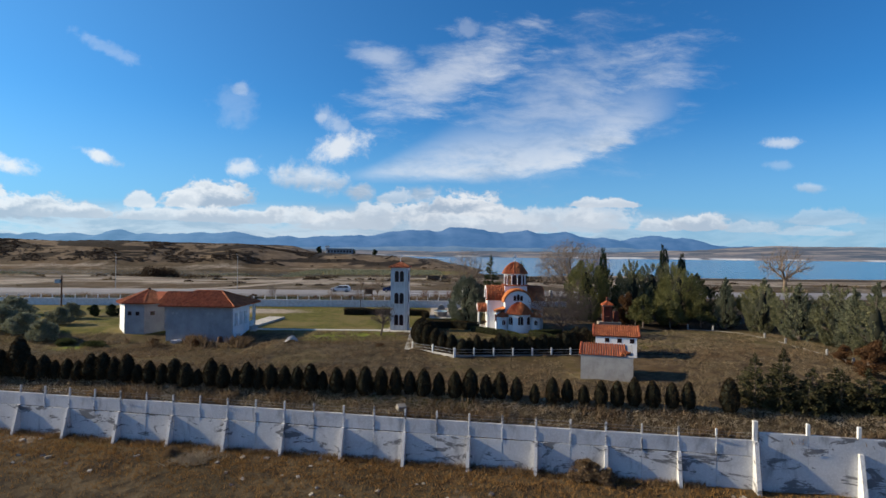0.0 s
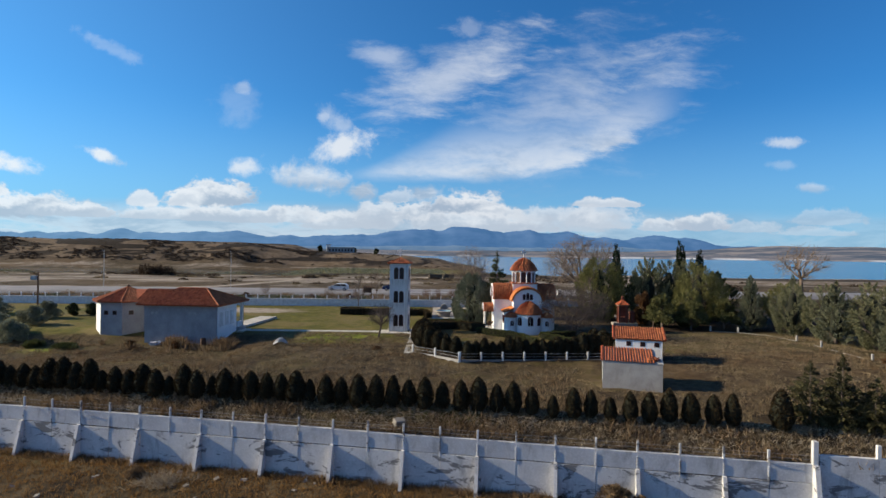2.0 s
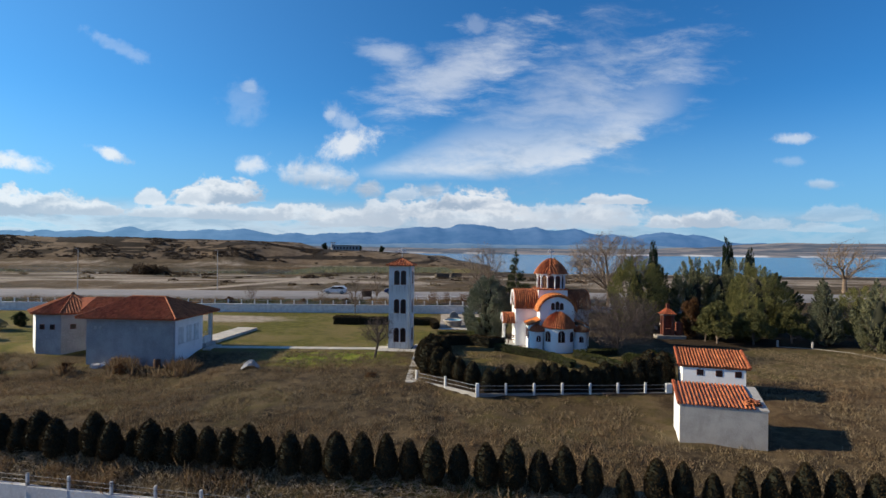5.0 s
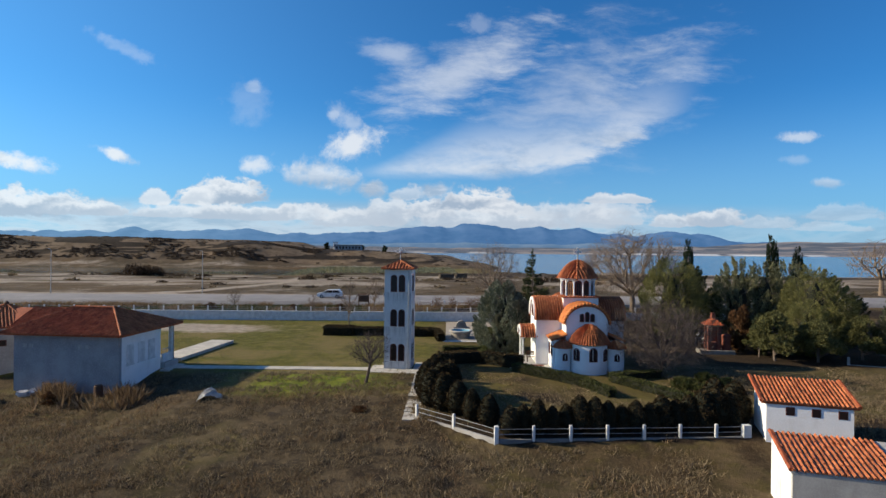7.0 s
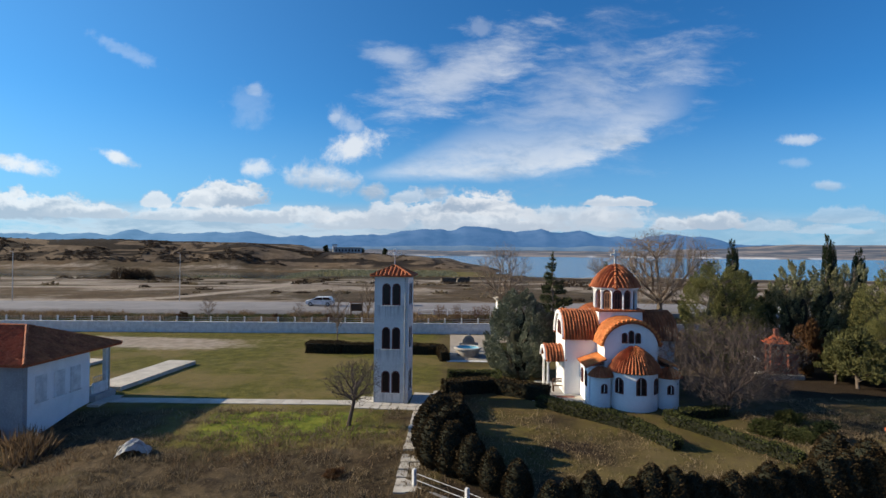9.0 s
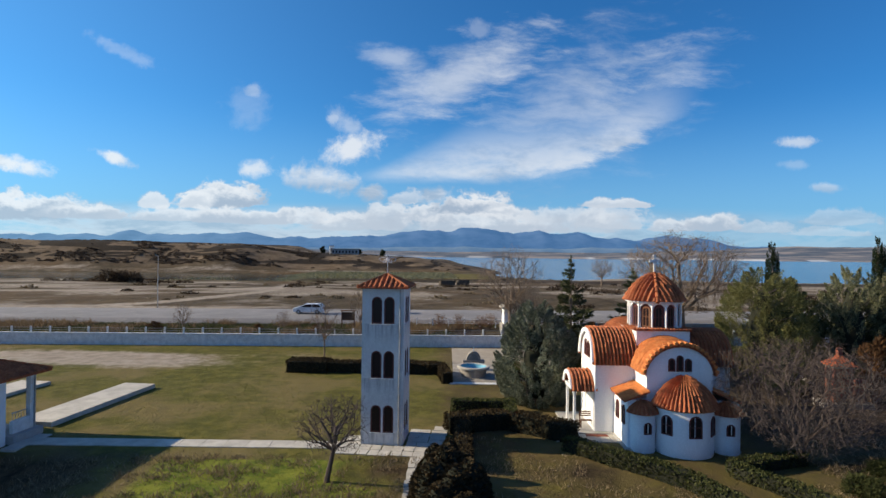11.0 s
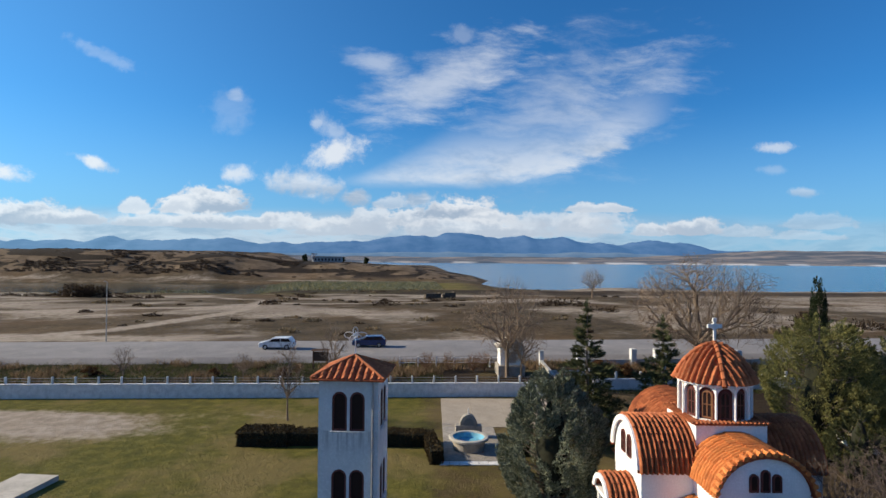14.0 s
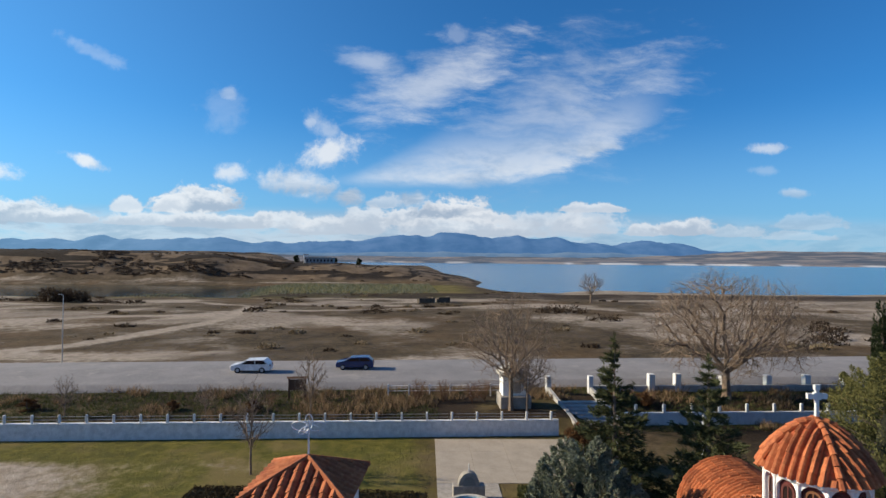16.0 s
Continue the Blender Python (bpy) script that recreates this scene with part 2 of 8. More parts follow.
def leaf_material(name, base, other, sheen=0.1, through_light=0.25):
    m = bpy.data.materials.new(name)
    m.use_nodes = True
    N = Nodes(m.node_tree)
    isl = N.add("ShaderNodeNewGeometry").outputs["Random Per Island"]
    co = N.add("ShaderNodeTexCoord").outputs["Object"]
    r = N.add("ShaderNodeObjectInfo").outputs["Random"]
    f = N.math("ADD", N.math("MULTIPLY", isl, 0.5), N.math("MULTIPLY", N.noise(co, 0.9, 4.0, 0.65), 0.75))
    col = N.mix(N.ramp(f, 0.30, 0.95), rgb(*base), rgb(*other))
    k = N.math("MULTIPLY_ADD", r, 0.3, 0.85)
    col = N.add("ShaderNodeMix", {0: 1.0, 6: col, 7: N.add("ShaderNodeCombineColor", {0: k, 1: k, 2: k}).outputs[0]}, data_type="RGBA", blend_type="MULTIPLY").outputs[2]
    d = N.add("ShaderNodeBsdfPrincipled", {"Base Color": col, "Roughness": 0.75, "Specular IOR Level": 0.06})
    tr = N.add("ShaderNodeBsdfTranslucent", {"Color": col})
    mx = N.add("ShaderNodeMixShader", {0: through_light, 1: d.outputs[0], 2: tr.outputs[0]})
    N.add("ShaderNodeOutputMaterial", {"Surface": mx.outputs[0]})
    return m


PLASTER = material("white_plaster", (0.86, 0.86, 0.85), 0.85, dark=(0.79, 0.79, 0.78), scale=0.8, fine=14, bump=0.15, stain=(0.60, 0.59, 0.57), stain_amount=0.25)
TOWER_PLASTER = material("weathered_white_plaster", (0.64, 0.64, 0.63), 0.88, dark=(0.54, 0.54, 0.53), scale=0.7, fine=12, bump=0.2, stain=(0.36, 0.36, 0.36), stain_amount=0.35)


def drip_stains(m, levels):
    """Grey runs of dirt below each row of sills on the tower."""
    N = Nodes(m.node_tree, False)
    shader = next(n for n in N.tree.nodes if n.type == "BSDF_PRINCIPLED")
    base = shader.inputs["Base Color"].links[0].from_socket
    co = N.add("ShaderNodeTexCoord").outputs["Object"]
    z = N.add("ShaderNodeSeparateXYZ", {0: co}).outputs[2]
    run = N.ramp(N.noise(N.add("ShaderNodeMapping", {"Vector": co, "Scale": (7.0, 7.0, 0.5)}).outputs[0], 1.0, 4.0, 0.6), 0.42, 0.66)
    mask = None
    for lv in levels:
        d = N.math("SUBTRACT", lv, z)
        k = N.math("MULTIPLY", N.ramp(d, 1.1, 0.1), N.ramp(d, -0.02, 0.02))
        mask = k if mask is None else N.math("MAXIMUM", mask, k)
    col = N.mix(N.math("MULTIPLY", N.math("MULTIPLY", run, mask), 0.75), base, rgb(0.30, 0.30, 0.31))
    N.tree.links.new(col, shader.inputs["Base Color"])


POST_PLASTER = material("weathered_and_shaded_posts", (0.64, 0.64, 0.63), 0.88, dark=(0.54, 0.54, 0.53), scale=0.9, fine=12, bump=0.2, stain=(0.36, 0.36, 0.36), stain_amount=0.35)
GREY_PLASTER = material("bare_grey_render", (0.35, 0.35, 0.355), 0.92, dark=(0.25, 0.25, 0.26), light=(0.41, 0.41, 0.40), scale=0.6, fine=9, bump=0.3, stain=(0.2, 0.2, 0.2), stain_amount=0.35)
WALL_WASH = material("flaking_whitewash", (0.63, 0.63, 0.63), 0.92, dark=(0.52, 0.52, 0.52), scale=0.5, fine=7, bump=0.4, bump_dist=0.05, flake=(0.12, 0.12, 0.125), stain=(0.26, 0.26, 0.265), stain_amount=0.85)
DARK_CONCRETE = material("dark_and_shaded_concrete", (0.22, 0.215, 0.205), 0.9, scale=0.9, fine=16, bump=0.3, stain=(0.12, 0.115, 0.10), stain_amount=0.5)
CONCRETE = material("grey_concrete", (0.40, 0.39, 0.37), 0.9, scale=0.9, fine=16, bump=0.3, stain=(0.24, 0.23, 0.21), stain_amount=0.4)
PALE_CONCRETE = material("pale_paving", (0.52, 0.49, 0.43), 0.88, scale=1.1, fine=18, bump=0.3, stain=(0.34, 0.32, 0.28), stain_amount=0.4, vary=0.08)
WHITE_PAINT = material("white_painted_concrete", (0.76, 0.76, 0.74), 0.7, scale=2, fine=20, bump=0.15, stain=(0.45, 0.44, 0.42), stain_amount=0.35)
TERRACOTTA = material("terracotta_tile", (0.40, 0.122, 0.045), 0.82, dark=(0.26, 0.072, 0.030), light=(0.50, 0.20, 0.085), scale=1.3, fine=9, bump=0.25, vary=0.24)
TERRACOTTA_PALE = material("pale_orange_tile", (0.60, 0.21, 0.055), 0.75, dark=(0.50, 0.15, 0.04), light=(0.68, 0.29, 0.10), scale=1.3, fine=9, bump=0.25, vary=0.14)
# also the shell under tiles, where shade in the gaps is painted dark
TERRACOTTA_DARK = material("dark_terracotta_tile", (0.36, 0.085, 0.030), 0.8, dark=(0.25, 0.058, 0.024), light=(0.45, 0.14, 0.06), scale=1.0, fine=8, bump=0.25, vary=0.2)
MORTAR_EDGE = material("pale_ridge_mortar", (0.62, 0.45, 0.33), 0.85, scale=3, fine=20, bump=0.3, vary=0.15)
RED_FRAME = material("dark_red_window_paint", (0.115, 0.034, 0.028), 0.55, scale=3, fine=20, bump=0.1)
MAROON = material("maroon_paint", (0.13, 0.030, 0.028), 0.7, scale=2, fine=18, bump=0.1)
WINDOW_WOOD = material("varnished_window_wood", (0.22, 0.10, 0.05), 0.6, scale=3, fine=20, bump=0.1)
DARK_WOOD = material("brown_wood", (0.12, 0.062, 0.035), 0.7, scale=2, fine=25, bump=0.2)
BRICK_RED = material("red_brick", (0.22, 0.072, 0.045), 0.88, dark=(0.15, 0.05, 0.034), scale=2.0, fine=12, bump=0.4, vary=0.2)
BARK = material("grey_brown_bark", (0.16, 0.125, 0.10), 0.92, dark=(0.10, 0.078, 0.062), light=(0.26, 0.22, 0.18), scale=3, fine=14, bump=0.6)
TWIG = material("dark_fruit_twigs", (0.105, 0.080, 0.068), 0.92, scale=3, fine=14, bump=0.4)
RUSTY_TWIG = material("rusty_shrub_twigs", (0.17, 0.095, 0.055), 0.92, scale=3, fine=14, bump=0.4)
SANDY = material("sandy_concrete", (0.38, 0.33, 0.265), 0.92, dark=(0.31, 0.27, 0.215), scale=0.7, fine=12, bump=0.25, stain=(0.24, 0.21, 0.165), stain_amount=0.4)
PALE_BARK = material("pale_plane_bark", (0.215, 0.16, 0.115), 0.9, dark=(0.14, 0.10, 0.072), light=(0.34, 0.27, 0.205), scale=1.5, fine=6, bump=0.4)
METAL = material("galvanised_steel", (0.42, 0.43, 0.44), 0.45, scale=3, fine=30, bump=0.05, metal=0.6)
WHITE_METAL = material("white_painted_steel", (0.75, 0.75, 0.76), 0.45, scale=3, fine=30, bump=0.03)
POOL_BLUE = material("blue_painted_basin", (0.16, 0.44, 0.60), 0.5, scale=2, fine=20, bump=0.05)
RUIN = material("weathered_brown_stone", (0.105, 0.082, 0.060), 0.95, dark=(0.05, 0.04, 0.03), light=(0.22, 0.19, 0.15), scale=0.9, fine=6, bump=0.6)
STONE = material("rubble_stone", (0.34, 0.31, 0.27), 0.9, dark=(0.24, 0.22, 0.19), scale=2.2, fine=10, bump=0.5, vary=0.15)
CLOTH = material("pale_plastic_sheet", (0.62, 0.64, 0.66), 0.6, scale=3, fine=12, bump=0.3)
# for dark solids added inside crowns and hedges, to close see-through gaps
CYPRESS_CORE = material("dark_plant_core", (0.022, 0.024, 0.014), 0.95, scale=3, fine=20, bump=0.6)
CYPRESS_LEAF = leaf_material("clipped_cypress_foliage", (0.026, 0.020, 0.011), (0.076, 0.054, 0.027), through_light=0.1)
HEDGE_LEAF = leaf_material("box_hedge_foliage", (0.040, 0.052, 0.018), (0.10, 0.105, 0.040))
DARK_LEAF = leaf_material("dark_cypress_foliage", (0.018, 0.028, 0.014), (0.042, 0.055, 0.026))
SPRUCE_LEAF = leaf_material("blue_spruce_needles", (0.042, 0.050, 0.031), (0.225, 0.232, 0.150), through_light=0.12)
BLUE_LEAF = leaf_material("grey_blue_needles", (0.068, 0.082, 0.058), (0.250, 0.270, 0.195), through_light=0.12)
FIR_LEAF = leaf_material("dark_fir_needles", (0.040, 0.050, 0.025), (0.115, 0.124, 0.058))
PINE_LEAF = leaf_material("pine_needles", (0.086, 0.090, 0.034), (0.225, 0.214, 0.080), through_light=0.14)
OAK_LEAF = leaf_material("small_green_leaves", (0.050, 0.056, 0.022), (0.155, 0.150, 0.060), through_light=0.12)
PINE_GREY = leaf_material("grey_green_needles", (0.064, 0.070, 0.038), (0.250, 0.245, 0.135), through_light=0.12)
OLIVE_LEAF = leaf_material("olive_leaves", (0.115, 0.125, 0.078), (0.29, 0.30, 0.21))
YOUNG_LEAF = leaf_material("brownish_fir_needles", (0.034, 0.036, 0.018), (0.100, 0.090, 0.044))
WALL_UPPER = material("stained_whitewash", (0.58, 0.585, 0.60), 0.92, dark=(0.45, 0.455, 0.47), scale=0.45, fine=7, bump=0.4, bump_dist=0.05, stain=(0.25, 0.25, 0.255), stain_amount=0.8)
BROWN_LEAF = leaf_material("rusty_dry_foliage", (0.075, 0.040, 0.020), (0.16, 0.085, 0.040))
DRY_GRASS = leaf_material("dry_grass_blades", (0.105, 0.080, 0.048), (0.34, 0.265, 0.165))
STRAW = leaf_material("bleached_cut_stalks", (0.20, 0.16, 0.11), (0.46, 0.39, 0.29))
RUST_GRASS = leaf_material("rusty_winter_grass", (0.15, 0.085, 0.030), (0.37, 0.215, 0.080))
WEED = leaf_material("dead_weed_stalks", (0.100, 0.068, 0.040), (0.30, 0.210, 0.122))
BRAMBLE = leaf_material("leafless_bramble", (0.030, 0.022, 0.016), (0.085, 0.060, 0.040))
HILL_SCRUB = leaf_material("brown_hill_scrub", (0.048, 0.037, 0.029), (0.100, 0.077, 0.058))
GREEN_GRASS = leaf_material("green_grass_blades", (0.09, 0.11, 0.022), (0.22, 0.20, 0.055))


def glass_material():
    m = bpy.data.materials.new("window_glass")
    m.use_nodes = True
    N = Nodes(m.node_tree)
    p = N.add("ShaderNodeBsdfPrincipled", {"Base Color": rgb(0.022, 0.014, 0.014), "Roughness": 0.22, "Specular IOR Level": 0.28})
    N.add("ShaderNodeOutputMaterial", {"Surface": p.outputs[0]})
    return m


GLASS = glass_material()


def water_material():
    m = bpy.data.materials.new("lake_water")
    m.use_nodes = True
    N = Nodes(m.node_tree)
    co = N.add("ShaderNodeTexCoord").outputs["Object"]
    st = N.add("ShaderNodeMapping", {"Vector": co, "Scale": (0.02, 0.08, 1.0)}).outputs[0]
    f = N.noise(st, 1.0, 4.0, 0.6)
    col = N.mix(N.ramp(f, 0.35, 0.65), rgb(0.022, 0.085, 0.175), rgb(0.052, 0.150, 0.255))
    p = N.add("ShaderNodeBsdfPrincipled", {"Base Color": col, "Roughness": 0.18, "Specular IOR Level": 0.30, "IOR": 1.33})
    h = N.noise(co, 0.6, 6.0, 0.7)
    N.tree.links.new(N.add("ShaderNodeBump", {"Height": h, "Strength": 0.5, "Distance": 0.25}).outputs[0], p.inputs["Normal"])
    N.add("ShaderNodeOutputMaterial", {"Surface": p.outputs[0]})
    return m


def ground_material():
    """Dry weeds, green turf, bare earth, dark scrub and painted shade, by each spot's cover."""
    m = bpy.data.materials.new("land")
    m.use_nodes = True
    N = Nodes(m.node_tree)
    co = N.add("ShaderNodeTexCoord").outputs["Object"]
    cover = N.add("ShaderNodeAttribute", attribute_name="cover").outputs["Color"]
    sep = N.add("ShaderNodeSeparateColor", {0: cover})
    green, bare, scrub = sep.outputs[0], sep.outputs[1], sep.outputs[2]
    n1, n2, n3, n4 = N.noise(co, 0.14, 5.0, 0.6), N.noise(co, 0.9, 6.0, 0.65), N.noise(co, 6.0, 5.0, 0.7), N.noise(co, 0.02, 5.0, 0.6)
    n5 = N.noise(co, 0.07, 6.0, 0.7)
    dry = N.mix(N.ramp(n1, 0.35, 0.65), rgb(0.066, 0.049, 0.027), rgb(0.116, 0.086, 0.049))
    dry = N.mix(N.math("MULTIPLY", N.ramp(n2, 0.42, 0.62), 0.9), dry, rgb(0.030, 0.022, 0.013))
    dry = N.mix(N.math("MULTIPLY", N.ramp(n3, 0.5, 0.72), 0.55), dry, rgb(0.215, 0.160, 0.092))
    dry = N.mix(N.math("MULTIPLY", N.ramp(n4, 0.45, 0.65), 0.45), dry, rgb(0.142, 0.083, 0.036))
    turf = N.mix(N.ramp(n2, 0.38, 0.66), rgb(0.084, 0.085, 0.018), rgb(0.146, 0.128, 0.030))
    turf = N.mix(N.math("MULTIPLY", N.ramp(n1, 0.43, 0.60), 0.75), turf, rgb(0.190, 0.145, 0.062))
    turf = N.mix(N.math("MULTIPLY", N.ramp(n3, 0.52, 0.78), 0.4), turf, rgb(0.075, 0.085, 0.020))
    turf = N.mix(N.ramp(green, 0.90, 0.985), turf, N.mix(N.ramp(n2, 0.35, 0.6), rgb(0.085, 0.120, 0.015), rgb(0.20, 0.215, 0.030)))
    earth = N.mix(N.ramp(n2, 0.35, 0.65), rgb(0.27, 0.225, 0.175), rgb(0.39, 0.335, 0.27))
    bush = N.mix(N.ramp(n3, 0.4, 0.65), rgb(0.024, 0.017, 0.011), rgb(0.058, 0.041, 0.026))

    def edge(mask, wide=0.35):
        mixed = N.math("ADD", mask, N.math("MULTIPLY", N.math("SUBTRACT", n2, 0.5), 0.8))
        mixed = N.math("ADD", mixed, N.math("MULTIPLY", N.math("SUBTRACT", n5, 0.5), 1.1))
        return N.ramp(mixed, 0.5 - wide, 0.5 + wide)

    col = N.mix(edge(green), dry, turf)
    col = N.mix(edge(bare, 0.25), col, earth)
    col = N.mix(edge(scrub, 0.25), col, bush)
    # thorn thickets in patches and bands over the far hill
    north = N.add("ShaderNodeSeparateXYZ", {0: co}).outputs[1]
    thicket = N.noise(N.add("ShaderNodeMapping", {"Vector": co, "Scale": (0.019, 0.012, 0.16), "Location": (0.4, 1.3, 0.2)}).outputs[0], 1.0, 5.0, 0.55, 0.6)
    over_inlet = N.math("MULTIPLY", N.ramp(north, 466.0, 486.0), N.ramp(north, 1400.0, 1200.0))
    slope = N.mix(N.ramp(n5, 0.36, 0.64), rgb(0.120, 0.086, 0.054), rgb(0.215, 0.160, 0.106))
    col = N.mix(N.math("MULTIPLY", over_inlet, 0.85), col, slope)
    thicket = N.math("MULTIPLY", N.ramp(thicket, 0.480, 0.510), N.math("MULTIPLY", N.ramp(north, 470.0, 492.0), N.ramp(north, 1400.0, 1200.0)))
    col = N.mix(N.math("MULTIPLY", thicket, 0.92), col, N.mix(N.ramp(n2, 0.4, 0.65), rgb(0.012, 0.010, 0.008), rgb(0.030, 0.023, 0.017)))
    p = N.add("ShaderNodeBsdfPrincipled", {"Base Color": col, "Roughness": 0.95, "Specular IOR Level": 0.1})
    h = N.math("ADD", N.math("MULTIPLY", n3, 0.5), n2)
    N.tree.links.new(N.add("ShaderNodeBump", {"Height": h, "Strength": 0.9, "Distance": 0.18}).outputs[0], p.inputs["Normal"])
    N.add("ShaderNodeOutputMaterial", {"Surface": p.outputs[0]})
    return m


def road_material():
    return material("worn_asphalt", (0.235, 0.225, 0.225), 0.9, dark=(0.185, 0.18, 0.182), light=(0.28, 0.27, 0.262), scale=0.25, fine=5, bump=0.25, stain=(0.42, 0.39, 0.34), stain_amount=0.35)


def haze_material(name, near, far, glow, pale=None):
    """Distant land behind kilometres of air: own colour, plus haze painted as blue glow."""
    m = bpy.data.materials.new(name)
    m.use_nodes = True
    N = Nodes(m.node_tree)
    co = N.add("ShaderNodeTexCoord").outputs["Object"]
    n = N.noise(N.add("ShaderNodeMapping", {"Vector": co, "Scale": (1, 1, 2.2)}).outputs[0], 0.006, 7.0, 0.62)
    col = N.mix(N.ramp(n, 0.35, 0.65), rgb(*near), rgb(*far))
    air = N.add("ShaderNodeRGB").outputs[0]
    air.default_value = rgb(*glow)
    if pale:                                     # the painted haze turns paler towards the west
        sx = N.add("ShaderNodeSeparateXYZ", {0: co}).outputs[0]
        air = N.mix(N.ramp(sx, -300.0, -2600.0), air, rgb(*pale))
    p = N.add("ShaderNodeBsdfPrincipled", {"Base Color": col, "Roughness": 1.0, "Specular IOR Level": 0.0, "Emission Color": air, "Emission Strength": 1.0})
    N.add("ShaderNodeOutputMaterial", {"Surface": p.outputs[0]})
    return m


# ---- mesh helpers ----
def mesh_object(name, me, mat, parent=None, label=""):
    for mm in (mat if isinstance(mat, (list, tuple)) else [mat]):
        me.materials.append(mm)
    ob = new(name, me)
    if parent:
        ob.parent = parent
    return tagged(ob, label)


def part(name, bm, mat, parent=None, label="", smooth=False):
    me = bpy.data.meshes.new(name)
    bmesh.ops.recalc_face_normals(bm, faces=bm.faces[:])
    if smooth:
        for f in bm.faces:
            f.smooth = True
    bm.to_mesh(me)
    bm.free()
    return mesh_object(name, me, mat, parent, label)


def raw(name, verts, faces, mat, parent=None, label="", smooth=False):
    me = bpy.data.meshes.new(name)
    me.from_pydata([tuple(v) for v in verts], [], [tuple(f) for f in faces])
    if smooth:
        me.shade_smooth()
    return mesh_object(name, me, mat, parent, label)


def holder(name, m, label, category, group="", kind=""):
    ob = new(name)
    ob.empty_display_size = 0.2
    ob.matrix_basis = m
    return tagged(ob, label, category, group, kind)


def box(bm, x0, x1, y0, y1, z0, z1, bevel=0.0, m=None):
    g = bmesh.ops.create_cube(bm, size=1.0)
    vs = g["verts"]
    bmesh.ops.transform(bm, matrix=Matrix.Translation(((x0 + x1) / 2, (y0 + y1) / 2, (z0 + z1) / 2)) @ Matrix.Diagonal((abs(x1 - x0), abs(y1 - y0), abs(z1 - z0), 1)), verts=vs)
    if m is not None:
        bmesh.ops.transform(bm, matrix=m, verts=vs)
    if bevel:
        es = list({e for v in vs for e in v.link_edges})
        bmesh.ops.bevel(bm, geom=es, offset=bevel, segments=1, affect="EDGES", profile=0.5)
    return bm


def boxes(*rows, bevel=0.0):
    bm = bmesh.new()
    for r in rows:
        box(bm, *r, bevel=bevel)
    return bm


def prism(points, axis, a, b):
    """A closed outline (2D) drawn out along an axis. axis y: points are (x, z); axis x: (y, z); axis z: (x, y)."""
    bm = bmesh.new()

    def at(p, d):
        return (p[0], d, p[1]) if axis == "y" else (d, p[0], p[1]) if axis == "x" else (p[0], p[1], d)

    lo = [bm.verts.new(at(p, a)) for p in points]
    hi = [bm.verts.new(at(p, b)) for p in points]
    bm.faces.new(lo)
    bm.faces.new(hi[::-1])
    n = len(points)
    for i in range(n):
        bm.faces.new((lo[i], lo[(i + 1) % n], hi[(i + 1) % n], hi[i]))
    return bm


def lathe(bm, profile, cx=0.0, cy=0.0, a0=0.0, a1=360.0, seg=24, cap=False):
    rings = []
    full = abs(a1 - a0) >= 359.9
    count = seg if full else seg + 1
    for r, z in profile:
        rings.append([bm.verts.new((cx + r * math.cos(radians(a0 + (a1 - a0) * i / seg)), cy + r * math.sin(radians(a0 + (a1 - a0) * i / seg)), z)) for i in range(count)])
    for a, b in zip(rings, rings[1:]):
        for i in range(seg):
            j = (i + 1) % count
            bm.faces.new((a[i], a[j], b[j], b[i]))
    if cap and full:
        bm.faces.new(rings[0][::-1])
        bm.faces.new(rings[-1])
    return bm


def arch(w, h, n=8, x=0.0, z=0.0):
    """Outline of a round-headed opening w wide and h high, its sill at z, centred on x."""
    r = w / 2
    pts = [(x - r, z), (x + r, z)]
    return pts + [(x + r * math.cos(math.pi * i / n), z + h - r + r * math.sin(math.pi * i / n)) for i in range(n + 1)]


def arc(half, spring, crown, n=14):
    """Points of a segmental arch from right to left over (-half, half)."""
    rise = crown - spring
    r = (half * half + rise * rise) / (2 * rise)
    a = math.asin(min(1.0, half / r)) if rise <= half else math.pi - math.asin(half / r)
    return [(r * math.sin(a - 2 * a * i / n), crown - r + r * math.cos(a - 2 * a * i / n)) for i in range(n + 1)]


def tube(points, radii, sides=5):
    """Verts and faces of a tapering tube along points."""
    vs, fs = [], []
    up = Vector((0.13, 0.31, 0.94))
    for i, (p, r) in enumerate(zip(points, radii)):
        d = (Vector(points[min(i + 1, len(points) - 1)]) - Vector(points[max(i - 1, 0)])).normalized()
        s = d.cross(up)
        s = s.normalized() if s.length > 1e-4 else Vector((1, 0, 0))
        q = d.cross(s)
        for k in range(sides):
            a = 2 * math.pi * k / sides
            vs.append(Vector(p) + r * (math.cos(a) * s + math.sin(a) * q))
        if i:
            o = (i - 1) * sides
            for k in range(sides):
                fs.append((o + k, o + (k + 1) % sides, o + sides + (k + 1) % sides, o + sides + k))
    fs.append(tuple(range(sides))[::-1])
    fs.append(tuple(range(len(vs) - sides, len(vs))))
    return vs, fs


class Heap:
    """Collects many small pieces into one mesh."""

    def __init__(self):
        self.v, self.f = [], []

    def put(self, vs, fs):
        o = len(self.v)
        self.v.extend(vs)
        self.f.extend(tuple(i + o for i in f) for f in fs)

    def box(self, x0, x1, y0, y1, z0, z1, m=None):
        vs = [Vector((x, y, z)) for z in (z0, z1) for y in (y0, y1) for x in (x0, x1)]
        if m is not None:
            vs = [m @ v for v in vs]
        self.put(vs, [(0, 2, 3, 1), (4, 5, 7, 6), (0, 1, 5, 4), (2, 6, 7, 3), (0, 4, 6, 2), (1, 3, 7, 5)])

    def done(self, name, mat, parent=None, label="", smooth=False):
        return raw(name, self.v, self.f, mat, parent, label, smooth)


